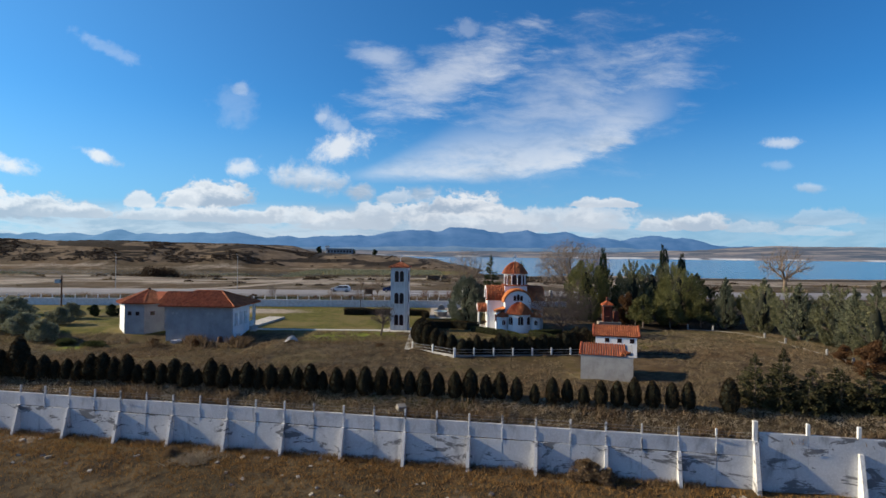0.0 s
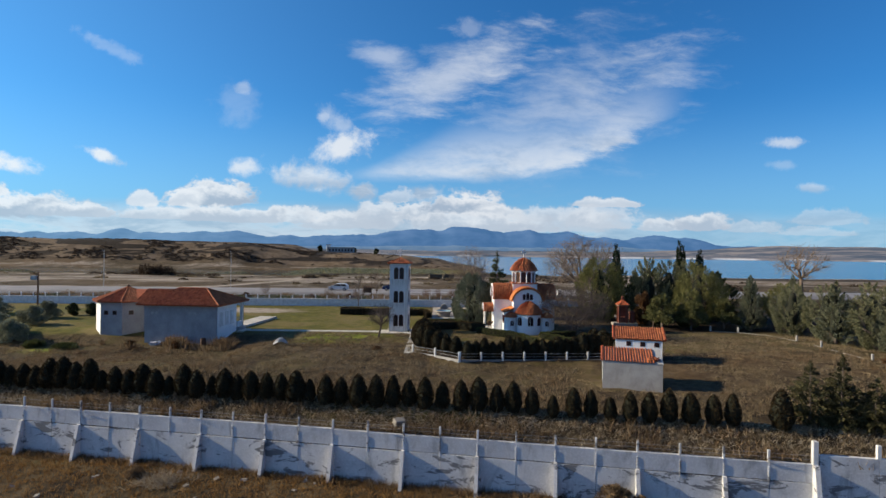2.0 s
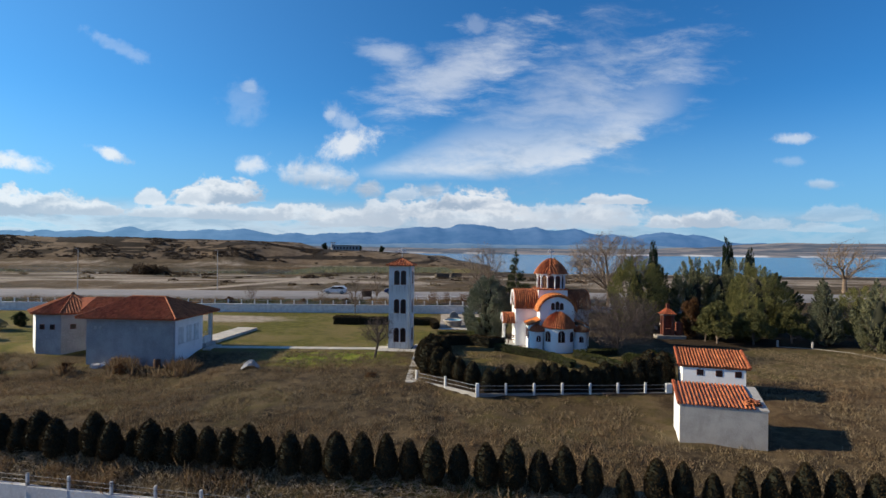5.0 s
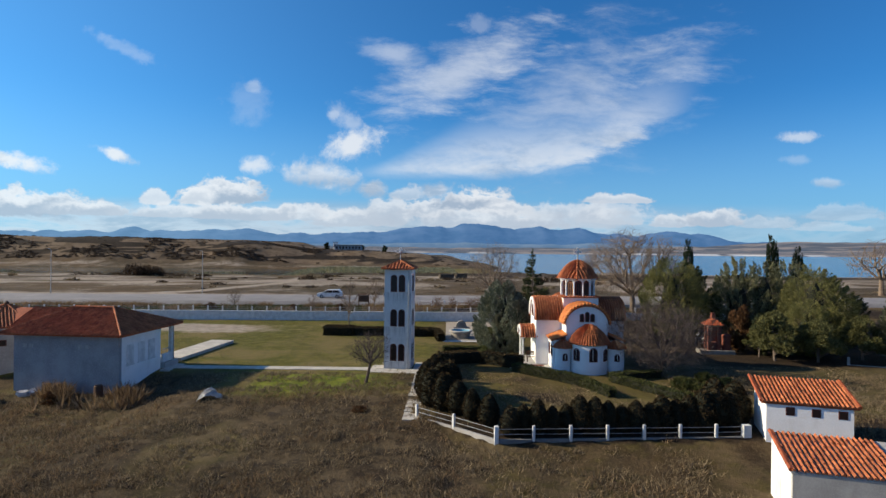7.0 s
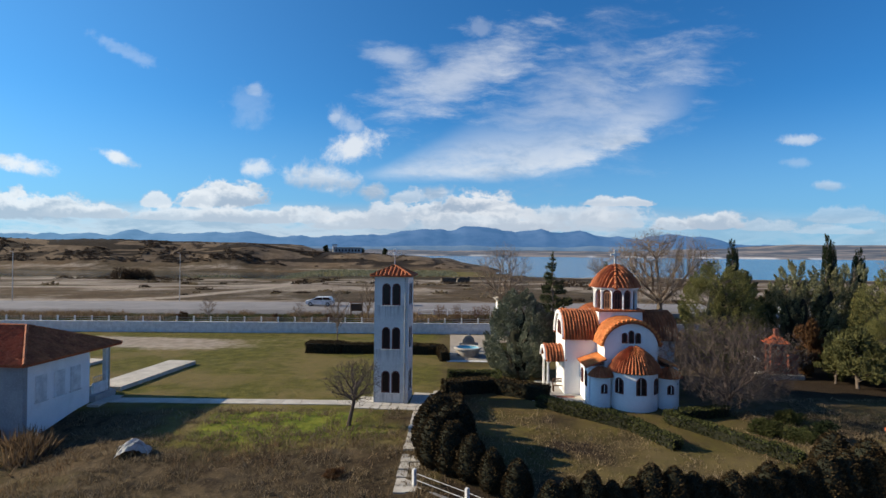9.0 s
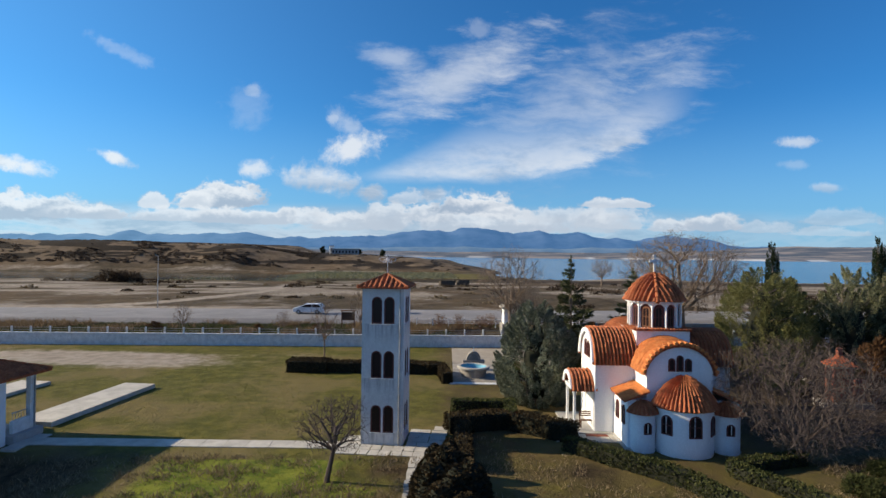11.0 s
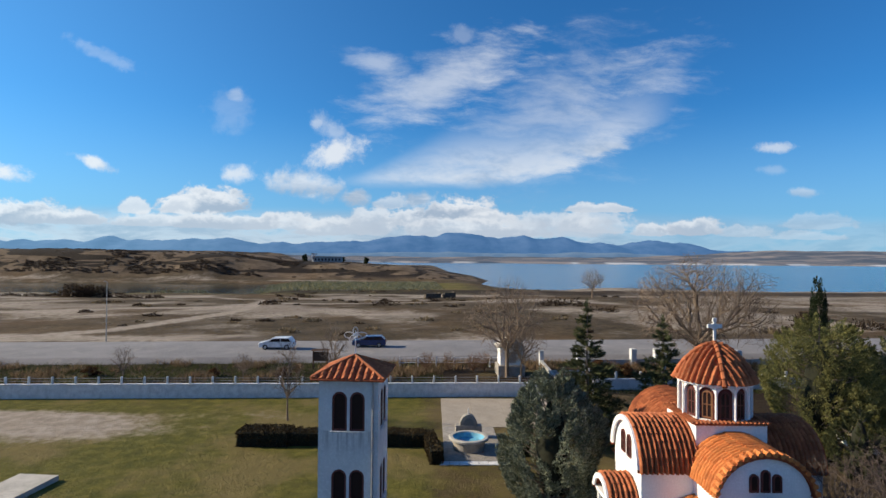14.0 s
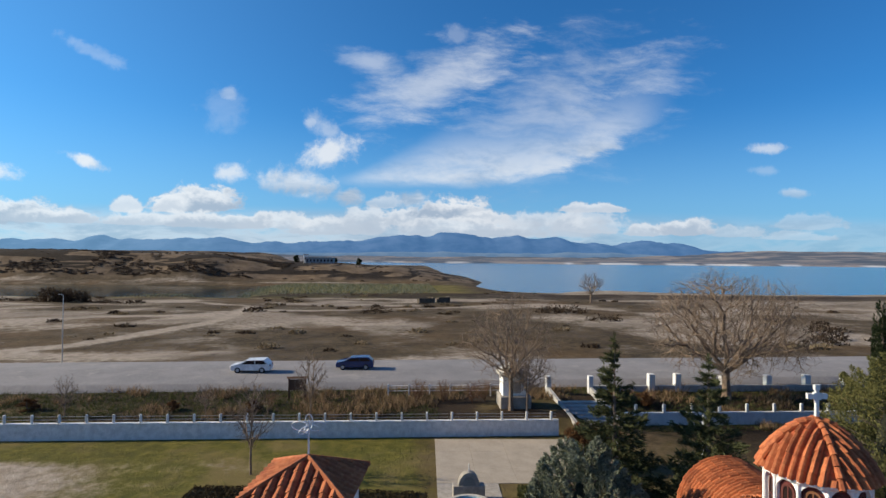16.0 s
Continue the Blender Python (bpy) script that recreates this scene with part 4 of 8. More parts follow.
# ---- the long front wall ----
def build_front_wall():
    ang = math.degrees(math.atan(WALL_B))
    at = holder("wall_front", pose(-1.0, WALL_A + 0.23, 0, 0, 0, ang), "flaking whitewashed concrete retaining wall with buttresses", "wall", kind="structure")
    rnd = random.Random(5)
    L1, step = 24.67, 2.468
    L0 = L1 - 42 * step
    x = L0
    i = 0
    while x < L1 - 0.1:                          # bays of the wall between the posts
        x1 = min(x + step, L1)
        d = rnd.uniform(-0.012, 0.012)
        part("wall_panel", boxes((x + 0.006, x1 - 0.006, d, 0.26 + d, -6.3, -3.33 + rnd.uniform(-0.03, 0.01)), bevel=0.012), WALL_WASH, at)
        part("wall_panel", boxes((x + 0.004, x1 - 0.004, 0.012 - d, 0.25, -3.28, -2.22 + rnd.uniform(-0.03, 0.03)), bevel=0.014), WALL_UPPER, at)
        x, i = x1, i + 1
    x, i = L0, 0
    post = None
    while x < L1 - 0.5:
        b = boxes((x - 0.065, x + 0.065, 0.02, 0.15, -2.6, -1.55 + rnd.uniform(-0.05, 0.04)), bevel=0.015)
        part("post", b, WALL_WASH, at)
        part("pilaster", boxes((x - 0.05, x + 0.05, -0.022, 0.03, -3.5, -2.5), bevel=0.01), WALL_WASH, at)
        if i % 2 == 0:                           # sloping buttress
            w = 0.115
            bm = prism([(-0.02, -3.25), (0.02, -6.3), (-0.95, -6.3), (-0.22, -3.25)], "x", x - w, x + w)
            part("buttress", bm, WALL_WASH, at)
        x, i = x + step, i + 1
    for z in (-1.72, -1.95):                     # fence wires through the posts
        vs, fs = tube([(L0, 0.09, z), (L1, 0.09, z)], [0.008, 0.008], 4)
        raw("wire", vs, fs, METAL, at)
    # the corner post, and the lower run beyond it
    part("corner_post", boxes((24.53, 24.82, -0.06, 0.24, -6.3, -0.85), bevel=0.02), POST_PLASTER, at)
    part("buttress", prism([(-0.02, -2.2), (0.02, -6.3), (-1.1, -6.3), (-0.25, -2.2)], "x", 24.54, 24.81), WALL_WASH, at)
    x, k = 24.9, 0
    while x < 60:
        part("wall_panel", boxes((x, x + 3.09, 0.0, 0.26, -6.3, -1.62), bevel=0.012), WALL_WASH, at)
        part("post", boxes((x + 2.98, x + 3.20, 0.0, 0.22, -1.7, -0.85), bevel=0.02), WHITE_PAINT, at)
        if k % 2:
            part("buttress", prism([(-0.02, -2.6), (0.02, -6.3), (-1.0, -6.3), (-0.22, -2.6)], "x", x + 2.98, x + 3.24), WHITE_PAINT, at)
        x, k = x + 3.1, k + 1


build_front_wall()


# ---- the lake-side boundary wall with its little posts ----
def build_back_wall():
    at = holder("wall_back", pose(-60, 104.9, 0), "long low white-painted boundary wall with posts and rails", "wall", kind="structure")
    part("wall_body", boxes((-80, 72.6, 0, 0.3, -0.6, 1.22), bevel=0.02), WHITE_PAINT, at)
    part("coping", boxes((-80, 72.6, -0.05, 0.35, 1.222, 1.30), bevel=0.015), WHITE_PAINT, at)
    x = -79.5
    while x < 72.6:
        part("post", boxes((x - 0.08, x + 0.08, 0.06, 0.22, 1.302, 1.95), bevel=0.02), WHITE_PAINT, at)
        x += 2.02
    for z in (1.55, 1.80):
        vs, fs = tube([(-79.5, 0.14, z), (72.4, 0.14, z)], [0.02, 0.02], 5)
        raw("rail", vs, fs, METAL, at)


build_back_wall()


# ---- buildings ----
SITE_TURN, CHURCH_TURN = -6.5, -3.0


def arched_window(name, parent, m, w, h, depth=0.14, mullion=True, mat=RED_FRAME, sill=False):
    """A round-headed window in the local plane y = 0 facing -y: frame, glass, glazing bar."""
    n = 8
    bm = bmesh.new()
    outer, inner = arch(w, h, n), arch(w - 0.14, h - 0.14, n, 0, 0.07)
    fo = [bm.verts.new((x, -0.05, z)) for x, z in outer]
    fi = [bm.verts.new((x, -0.05, z)) for x, z in inner]
    bo = [bm.verts.new((x, depth, z)) for x, z in outer]
    bi = [bm.verts.new((x, depth, z)) for x, z in inner]
    k = len(outer)
    for i in range(k):
        j = (i + 1) % k
        bm.faces.new((fo[i], fo[j], fi[j], fi[i]))
        bm.faces.new((fi[i], fi[j], bi[j], bi[i]))
        bm.faces.new((fo[j], fo[i], bo[i], bo[j]))
    bmesh.ops.transform(bm, matrix=m, verts=bm.verts)
    win = part(name, bm, mat, parent)
    g = prism(inner, "y", -0.028, -0.016)
    bmesh.ops.transform(g, matrix=m, verts=g.verts)
    part("pane", g, GLASS, win)
    if mullion:
        b = boxes((-0.02, 0.02, -0.045, -0.03, 0.05, h - 0.06), (-w / 2 + 0.06, w / 2 - 0.06, -0.044, -0.03, h * 0.48, h * 0.48 + 0.035))
        bmesh.ops.transform(b, matrix=m, verts=b.verts)
        part("glazing_bar", b, mat, win)
    return win


def build_tower():
    tower = holder("bell_tower", pose(-2.42, 74.85, 0, 0, 0, SITE_TURN), "tall square white bell tower with arched dark windows and tiled roof", "bell tower")
    H, w, t = 8.35, 1.13, 0.22
    levels = (0.67, 3.56, 6.45)
    drip_stains(TOWER_PLASTER, levels)
    OW, OH, OX = 0.57, 1.46, 0.335

    def wall_with_arches(half):
        """One face as a grid of outlines: solid strips round six openings, drawn as prisms between them."""
        bm = bmesh.new()

        def strip(x0, x1, z0, z1):
            box(bm, x0, x1, 0, t, z0, z1)
        strip(-half, -OX - OW / 2, -0.2, H)
        strip(OX + OW / 2, half, -0.2, H)
        strip(-OX + OW / 2, OX - OW / 2, -0.2, H)
        for sx in (-OX, OX):
            z = -0.2
            for lv in levels:
                strip(sx - OW / 2, sx + OW / 2, z, lv)
                r = OW / 2
                c = lv + OH - r
                for i in range(6):               # the corner pieces over the round heads
                    for sg in (-1, 1):
                        a0, a1 = math.pi / 2 * i / 6, math.pi / 2 * (i + 1) / 6
                        p = [(sx + sg * r * math.cos(a0), c + r * math.sin(a0)), (sx + sg * r * math.cos(a1), c + r * math.sin(a1)), (sx + sg * r * math.cos(a1), lv + OH), (sx + sg * r * math.cos(a0), lv + OH)]
                        lo = [bm.verts.new((q[0], 0, q[1])) for q in p]
                        hi = [bm.verts.new((q[0], t, q[1])) for q in p]
                        for f in ((lo[0], lo[1], lo[2], lo[3]), (hi[3], hi[2], hi[1], hi[0]), (lo[0], hi[0], hi[1], lo[1])):
                            try:
                                bm.faces.new(f)
                            except ValueError:
                                pass
                z = lv + OH
            strip(sx - OW / 2, sx + OW / 2, z, H)
        return bm
    for k in range(4):
        m = pose(0, 0, 0, 0, 0, 90 * k) @ Matrix.Translation((0, -w, 0))
        half = w if k % 2 == 0 else w - t
        bm = wall_with_arches(half)
        bmesh.ops.transform(bm, matrix=m, verts=bm.verts)
        wall = part("wall", bm, TOWER_PLASTER, tower)
        for lv in levels:
            for sx in (-OX, OX):
                win = arched_window("window", tower, m @ Matrix.Translation((sx, 0.07, lv)), OW - 0.004, OH - 0.004, depth=0.09, mullion=False)
                sl = boxes((sx - OW / 2 - 0.04, sx + OW / 2 + 0.04, -0.05, 0.05, lv - 0.06, lv - 0.003), bevel=0.01)
                bmesh.ops.transform(sl, matrix=m, verts=sl.verts)
                part("sill", sl, TOWER_PLASTER, win)
    part("cornice", boxes((-w - 0.06, w + 0.06, -w - 0.06, w + 0.06, H, H + 0.07), bevel=0.01), TOWER_PLASTER, tower)
    e, z0, z1 = w + 0.24, H + 0.06, 9.05
    bm = bmesh.new()
    c = [bm.verts.new(p) for p in ((-e, -e, z0), (e, -e, z0), (e, e, z0), (-e, e, z0))]
    top = bm.verts.new((0, 0, z1))
    low = [bm.verts.new((v.co.x, v.co.y, z0 - 0.05)) for v in c]
    for i in range(4):
        bm.faces.new((c[i], c[(i + 1) % 4], top))
        bm.faces.new((c[i], low[i], low[(i + 1) % 4], c[(i + 1) % 4]))
    bm.faces.new(low)
    roof = part("roof", bm, TERRACOTTA_DARK, tower)
    cols = 10
    for k in range(4):
        m = pose(0, 0, 0, 0, 0, 90 * k)
        for i in range(cols):                    # columns of tiles shorten towards the hips
            x0, x1 = -e + 2 * e * i / cols, -e + 2 * e * (i + 1) / cols
            xm = (x0 + x1) / 2
            f = 1 - abs(xm) / e                  # share of the slope that this column covers
            n = max(1, int(round(5 * f)))
            topz, topy = z0 + (z1 - z0) * f, -e + e * f
            srf = plane_surface(m @ Vector((x0, topy, topz)), m @ Vector((x1, topy, topz)), m @ Vector((x0, -e, z0)), m @ Vector((x1, -e, z0)))
            tile_roof(roof, srf, 1, n, TERRACOTTA, apart=True, height=0.075, seed=i + 31 * k)
        vs, fs = tube([m @ Vector((-e, -e, z0 + 0.03)), m @ Vector((-e / 2, -e / 2, (z0 + z1) / 2 + 0.04)), Vector((0, 0, z1 + 0.03))], [0.075, 0.075, 0.075], 6)
        raw("hip_tile", vs, fs, TERRACOTTA, roof)
    gutter = Heap()
    vs, fs = tube([(-e, -e - 0.03, z0 - 0.02), (e, -e - 0.03, z0 - 0.02)], [0.045, 0.045], 6)
    gutter.put(vs, fs)
    gutter.done("gutter", TERRACOTTA_DARK, roof)
    vs, fs = tube([(w - 0.20, -w - 0.05, H - 0.05), (w - 0.22, -w - 0.05, 0.05)], [0.045, 0.045], 6)
    raw("downpipe", vs, fs, METAL, tower, "grey downpipe on the plaster")
    # the cross of thin white bars on the roof
    cr = holder_part("finial_cross", tower)
    vs, fs = tube([(0, 0, z1 - 0.05), (0, 0, z1 + 1.0)], [0.03, 0.02], 5)
    raw("stem", vs, fs, WHITE_METAL, cr)
    hub = Vector((0, 0, z1 + 0.80))
    for k, (way, up, long, high) in enumerate(((Vector((1, 0, 0.08)), Vector((0, 0, 1)), 0.46, 0.12), (Vector((-1, 0, 0.08)), Vector((0, 0, 1)), 0.46, 0.12), (Vector((0, 1, 0.05)), Vector((0, 0, 1)), 0.42, 0.10), (Vector((0, -1, 0.05)), Vector((0, 0, 1)), 0.42, 0.10), (Vector((0, 0, 1)), Vector((1, 0, 0)), 0.34, 0.10), (Vector((0.7, 0.7, -0.35)), Vector((0, 0, 1)), 0.30, 0.08), (Vector((-0.7, -0.7, -0.35)), Vector((0, 0, 1)), 0.30, 0.08))):
        loop = [hub + way * (long * (0.5 - 0.5 * math.cos(2 * math.pi * q / 14))) + up * (high * math.sin(2 * math.pi * q / 14)) for q in range(15)]
        vs, fs = tube(loop, [0.016] * 15, 4)
        raw("scroll", vs, fs, WHITE_METAL, cr)
    # bell inside the top storey
    bm = lathe(bmesh.new(), [(0.02, 7.95), (0.10, 7.93), (0.15, 7.75), (0.17, 7.55), (0.25, 7.38)], seg=14)
    part("bell", bm, METAL, tower, "small grey bronze bell")
    part("bell_beam", boxes((-w + t, w - t, -0.05, 0.05, 7.95, 8.05)), DARK_WOOD, tower)


def holder_part(name, parent):
    ob = new(name)
    ob.empty_display_size = 0.1
    ob.parent = parent
    return ob


def barrel(parent, axis, half, spring, crown, a0, a1, cx, label="", tiles=True, cols=None, apart=False, thick=0.16, over=0.06, mat=TERRACOTTA):
    """A barrel roof along an axis (x or y): shell with white arched ends and half-round tiles. cx is the place of its centre line."""
    arcp = arc(half, spring, crown)
    inner = [(p * (half - thick) / half, z - thick if z > spring else z) for p, z in arcp]
    outline = [(cx + p, z) for p, z in arcp] + [(cx + p, z - 0.14) for p, z in reversed(arcp)]
    shell = part("barrel_roof", prism(outline, axis, a0 - over, a1 + over), TERRACOTTA_DARK, parent)
    rise = crown - spring
    r = (half * half + rise * rise) / (2 * rise)
    am = math.asin(min(1.0, half / r)) if rise <= half else math.pi - math.asin(half / r)
    am *= 1.04
    n = cols or max(2, int(round(abs(a1 - a0) / 0.21)))

    def surface(side):
        def at(u, v):
            a = side * am * v
            d = a0 + (a1 - a0) * (u if side > 0 else 1 - u)
            p, z = cx + r * math.sin(a), crown - r + r * math.cos(a)
            nn = Vector((math.sin(a), 0, math.cos(a)))
            if axis == "y":
                return Vector((p, d, z)), nn
            return Vector((d, p, z)), Vector((0, nn.x, nn.z))
        return at
    if tiles:
        rows = max(3, int(round(r * am / 0.34)))
        for side in (-1, 1):
            tile_roof(shell, surface(side), n, rows, mat, apart=apart, height=0.115, seed=n + side)
    return shell


def gable(parent, axis, half, spring, crown, z0, at, thick, cx, mat=PLASTER):
    """A wall under a barrel roof, closed by an arch."""
    pts = [(cx - half, z0)] + [(cx + half, z0)] + [(cx + p, z) for p, z in arc(half, spring, crown)]
    return part("gable_wall", prism(pts, axis, at, at + thick), mat, parent)


def build_church():
    ch = holder("church", pose(13.55, 77.4, 0, 0, 0, CHURCH_TURN), "small white domed chapel with orange tiled barrel roofs", "church")
    # plinth and main body of walls
    part("plinth", boxes((-3.0, 3.0, -4.6, 5.6, -0.3, 0.12), (-5.5, -2.9, -2.1, 2.3, -0.3, 0.12), bevel=0.02), CONCRETE, ch)
    part("corner_bay", boxes((-2.85, -1.75, -4.4, -1.72, 0.1, 2.62), bevel=0.01), PLASTER, ch)
    part("corner_bay", boxes((1.75, 2.95, -4.4, -1.72, 0.1, 2.62), bevel=0.01), PLASTER, ch)
    part("corner_bay", boxes((-2.85, -1.75, 1.8, 5.2, 0.1, 2.62), bevel=0.01), PLASTER, ch)
    part("corner_bay", boxes((1.75, 2.95, 1.8, 5.2, 0.1, 2.62), bevel=0.01), PLASTER, ch)
    # lean-to roofs over the corner bays
    for sx in (-1, 1):
        for y0, y1 in ((-4.5, -1.8), (1.8, 5.3)):
            a, b = Vector((sx * 1.72, y0, 3.12)), Vector((sx * 1.72, y1, 3.12))
            c, d = Vector((sx * 3.05, y0, 2.60)), Vector((sx * 3.05, y1, 2.60))
            lt = part("lean_to_roof", slab_poly([a, b, d, c] if sx < 0 else [b, a, c, d], 0.08), TERRACOTTA_DARK, ch)
            tile_roof(lt, plane_surface(a, b, c, d), int((y1 - y0) / 0.21), 4, TERRACOTTA_PALE, height=0.055)
    # four arms
    part("arm_wall", boxes((-1.74, 1.74, -4.0, -1.7, 0.1, 4.08)), PLASTER, ch)
    gable(ch, "y", 1.76, 4.05, 5.5, 4.0, -4.02, 0.25, 0)
    barrel(ch, "y", 1.88, 4.02, 5.55, -4.1, -1.50, 0, apart=True, mat=TERRACOTTA_PALE)
    part("arm_wall", boxes((-3.95, -1.7, -1.78, 1.78, 0.1, 4.12), bevel=0.008), PLASTER, ch)
    gable(ch, "x", 1.75, 4.1, 5.78, 4.05, -3.97, 0.25, 0)
    barrel(ch, "x", 1.86, 4.1, 5.84, -4.08, -1.50, 0, apart=True)
    part("arm_wall", boxes((1.7, 3.72, -1.78, 1.78, 0.1, 4.12), bevel=0.008), PLASTER, ch)
    gable(ch, "x", 1.75, 4.1, 5.78, 4.05, 3.5, 0.25, 0)
    barrel(ch, "x", 1.86, 4.1, 5.84, 1.50, 3.85, 0)
    part("arm_wall", boxes((-1.8, 1.8, 1.7, 6.0, 0.1, 4.12), bevel=0.008), PLASTER, ch)
    gable(ch, "y", 1.8, 4.1, 5.7, 4.05, 5.8, 0.25, 0)
    barrel(ch, "y", 1.9, 4.1, 5.80, 1.50, 6.1, 0)
    # white moulded rim of the gables
    for axis, half, spring, crown, pos in (("x", 1.86, 4.1, 5.84, -4.15),):
        o = arc(half + 0.03, spring, crown + 0.03)
        i = arc(half - 0.22, spring, crown - 0.20)
        part("gable_rim", prism(o + i[::-1], axis, pos, pos + 0.10), PLASTER, ch)
    rim = arc(1.94, 4.0, 5.63, 19)
    for (x0, z0), (x1, z1) in zip(rim, rim[1:]):  # tiles along the edge of the east gable
        vs, fs = tube([((x0 + x1) / 2, -4.26, (z0 + z1) / 2 - 0.02), ((x0 + x1) / 2, -3.86, (z0 + z1) / 2 + 0.01)], [0.10, 0.085], 7)
        raw("verge_tile", vs, fs, TERRACOTTA_PALE, ch)
    for sx in (-0.44, 0.0, 0.44):
        hgt = 0.86 if sx == 0 else 0.70
        arched_window("window", ch, Matrix.Translation((sx, -4.04, 4.10)), 0.36, hgt, mullion=False)
    for sy in (-0.4, 0.4):
        arched_window("window", ch, pose(-3.99, sy, 4.15, 0, 0, -90), 0.5, 1.0, mullion=True)
    # the square under the drum, with a tiled edge
    part("drum_base", boxes((-1.53, 1.53, -1.53, 1.53, 4.0, 5.92), bevel=0.01), PLASTER, ch)
    edge = part("tiled_ledge", boxes((-1.62, 1.62, -1.62, 1.62, 5.922, 5.99)), TERRACOTTA_DARK, ch)
    heap = Heap()
    for k in range(4):
        m = pose(0, 0, 0, 0, 0, 90 * k)
        for i in range(18):
            x = -1.58 + 3.16 * (i + 0.5) / 18
            vs, fs = tube([m @ Vector((x, -1.40, 6.05)), m @ Vector((x, -1.70, 5.99))], [0.07, 0.075], 6)
            heap.put(vs, fs)
    tagged(heap.done("tile_cover", TERRACOTTA, edge), kind="stuff")
    # the twelve-sided drum and its windows
    drum_r = 1.50
    sides = 12
    for k in range(sides):
        a = 360.0 * k / sides - 8
        m = pose(0, 0, 0, 0, 0, a) @ Matrix.Translation((0, -drum_r * math.cos(math.pi / sides), 0))
        hw = drum_r * math.sin(math.pi / sides)
        ow, z0, oh = 0.66, 6.04, 1.40
        bm = bmesh.new()
        box(bm, -hw, -ow / 2, 0, 0.2, 5.95, 7.5)
        box(bm, ow / 2, hw, 0, 0.2, 5.95, 7.5)
        box(bm, -ow / 2, ow / 2, 0, 0.2, 5.95, z0)
        r = ow / 2
        pts = [(-r, 7.5), (-r, z0 + oh - r)] + [(-r * math.cos(math.pi * i / 10), z0 + oh - r + r * math.sin(math.pi * i / 10)) for i in range(1, 10)] + [(r, z0 + oh - r), (r, 7.5)]
        top = prism(pts, "y", 0, 0.2)
        me = bpy.data.meshes.new("tmp")
        top.to_mesh(me)
        top.free()
        bm.from_mesh(me)
        bpy.data.meshes.remove(me)
        bmesh.ops.transform(bm, matrix=m, verts=bm.verts)
        part("drum_side", bm, PLASTER, ch)
        back = prism(arch(ow - 0.004, oh - 0.004, 10, 0, z0), "y", 0.13, 0.19)
        bmesh.ops.transform(back, matrix=m, verts=back.verts)
        part("arch_panel", back, MAROON, ch, "maroon painted recess")
        arched_window("window", ch, m @ Matrix.Translation((0, 0.12, z0 + 0.05)), 0.46, oh - 0.20, depth=0.05, mat=WINDOW_WOOD if -60 < (a + 180) % 360 - 180 < -20 else RED_FRAME)
        col = lathe(bmesh.new(), [(0.045, 5.99), (0.045, 7.4), (0.07, 7.5)], seg=8)
        bmesh.ops.transform(col, matrix=m @ Matrix.Translation((hw, -0.01, 0)), verts=col.verts)
        part("drum_column", col, PLASTER, ch)
    part("drum_core", lathe(bmesh.new(), [(1.15, 5.95), (1.15, 7.5)], seg=20), RED_FRAME, ch)
    part("drum_cornice", lathe(bmesh.new(), [(1.2, 7.48), (1.60, 7.48), (1.66, 7.53), (1.66, 7.60), (1.2, 7.62)], seg=40), PLASTER, ch)
    R, z0, hgt = 1.66, 7.60, 1.52
    DOME_RIDGE = -106.0 - CHURCH_TURN

    def dome_r(t):
        return R * (0.56 * math.cos(t) + 0.44 * (1 - math.sin(t)))

    def dome(u, v):
        t = (1 - v) * math.pi / 2 * 0.985
        a = 2 * math.pi * u
        rr, z = dome_r(t), z0 + hgt * math.sin(t)
        nrm = Vector((math.cos(a), math.sin(a), 0.35 + 0.75 * math.sin(t))).normalized()
        return Vector((rr * math.cos(a), rr * math.sin(a), z)), nrm
    shell = part("dome", lathe(bmesh.new(), [(dome_r(t * math.pi / 2), z0 + hgt * math.sin(t * math.pi / 2)) for t in [i / 12 * 0.985 for i in range(13)]], seg=40), TERRACOTTA_DARK, ch, smooth=True)
    for quarter in range(4):                     # parallel courses in each quarter, cut by the ridges
        mid = radians(DOME_RIDGE + 45 + 90 * quarter)
        for i in range(9):
            x0, x1 = (R * math.sin(radians(45)) * (2 * k / 9 - 1) for k in (i, i + 1))
            need = 1.40 * abs(x0 + x1) / 2 + 0.08
            reach = max(k for k in range(1, 41) if dome_r(k / 40 * math.pi / 2 * 0.985) > min(need, R * 0.97)) / 40

            def course(u, v, x0=x0, x1=x1, mid=mid, reach=reach):
                w = 1 - reach * (1 - v)
                rr = dome_r((1 - w) * math.pi / 2 * 0.985)
                x = x0 + (x1 - x0) * u
                x *= 0.80 + 0.20 * min(1.0, w)
                a = mid + math.asin(max(-0.99, min(0.99, x / rr)))
                return dome(a / (2 * math.pi), w)
            tile_roof(shell, course, 1, max(1, round(7 * reach)), TERRACOTTA, apart=True, height=0.13, seed=10 * quarter + i)
        ridge = [dome((mid - radians(45)) / (2 * math.pi), 1.03 - 1.0 * k / 8) for k in range(9)]
        for k in range(8):
            (p, n), (q, m) = ridge[k], ridge[k + 1]
            vs, fs = tube([p + n * 0.10, q + m * 0.06], [0.115, 0.095], 8)
            raw("ridge_tile", vs, fs, TERRACOTTA, shell)
    part("dome_cap", lathe(bmesh.new(), [(0.22, 8.98), (0.18, 9.13), (0.11, 9.21), (0.10, 9.30)], seg=16, cap=True), TERRACOTTA, ch)
    # stone cross on the dome
    cross = Heap()
    cross.box(-0.05, 0.05, -0.05, 0.05, 9.25, 10.20)
    cross.box(-0.26, 0.26, -0.05, 0.05, 9.90, 10.01)
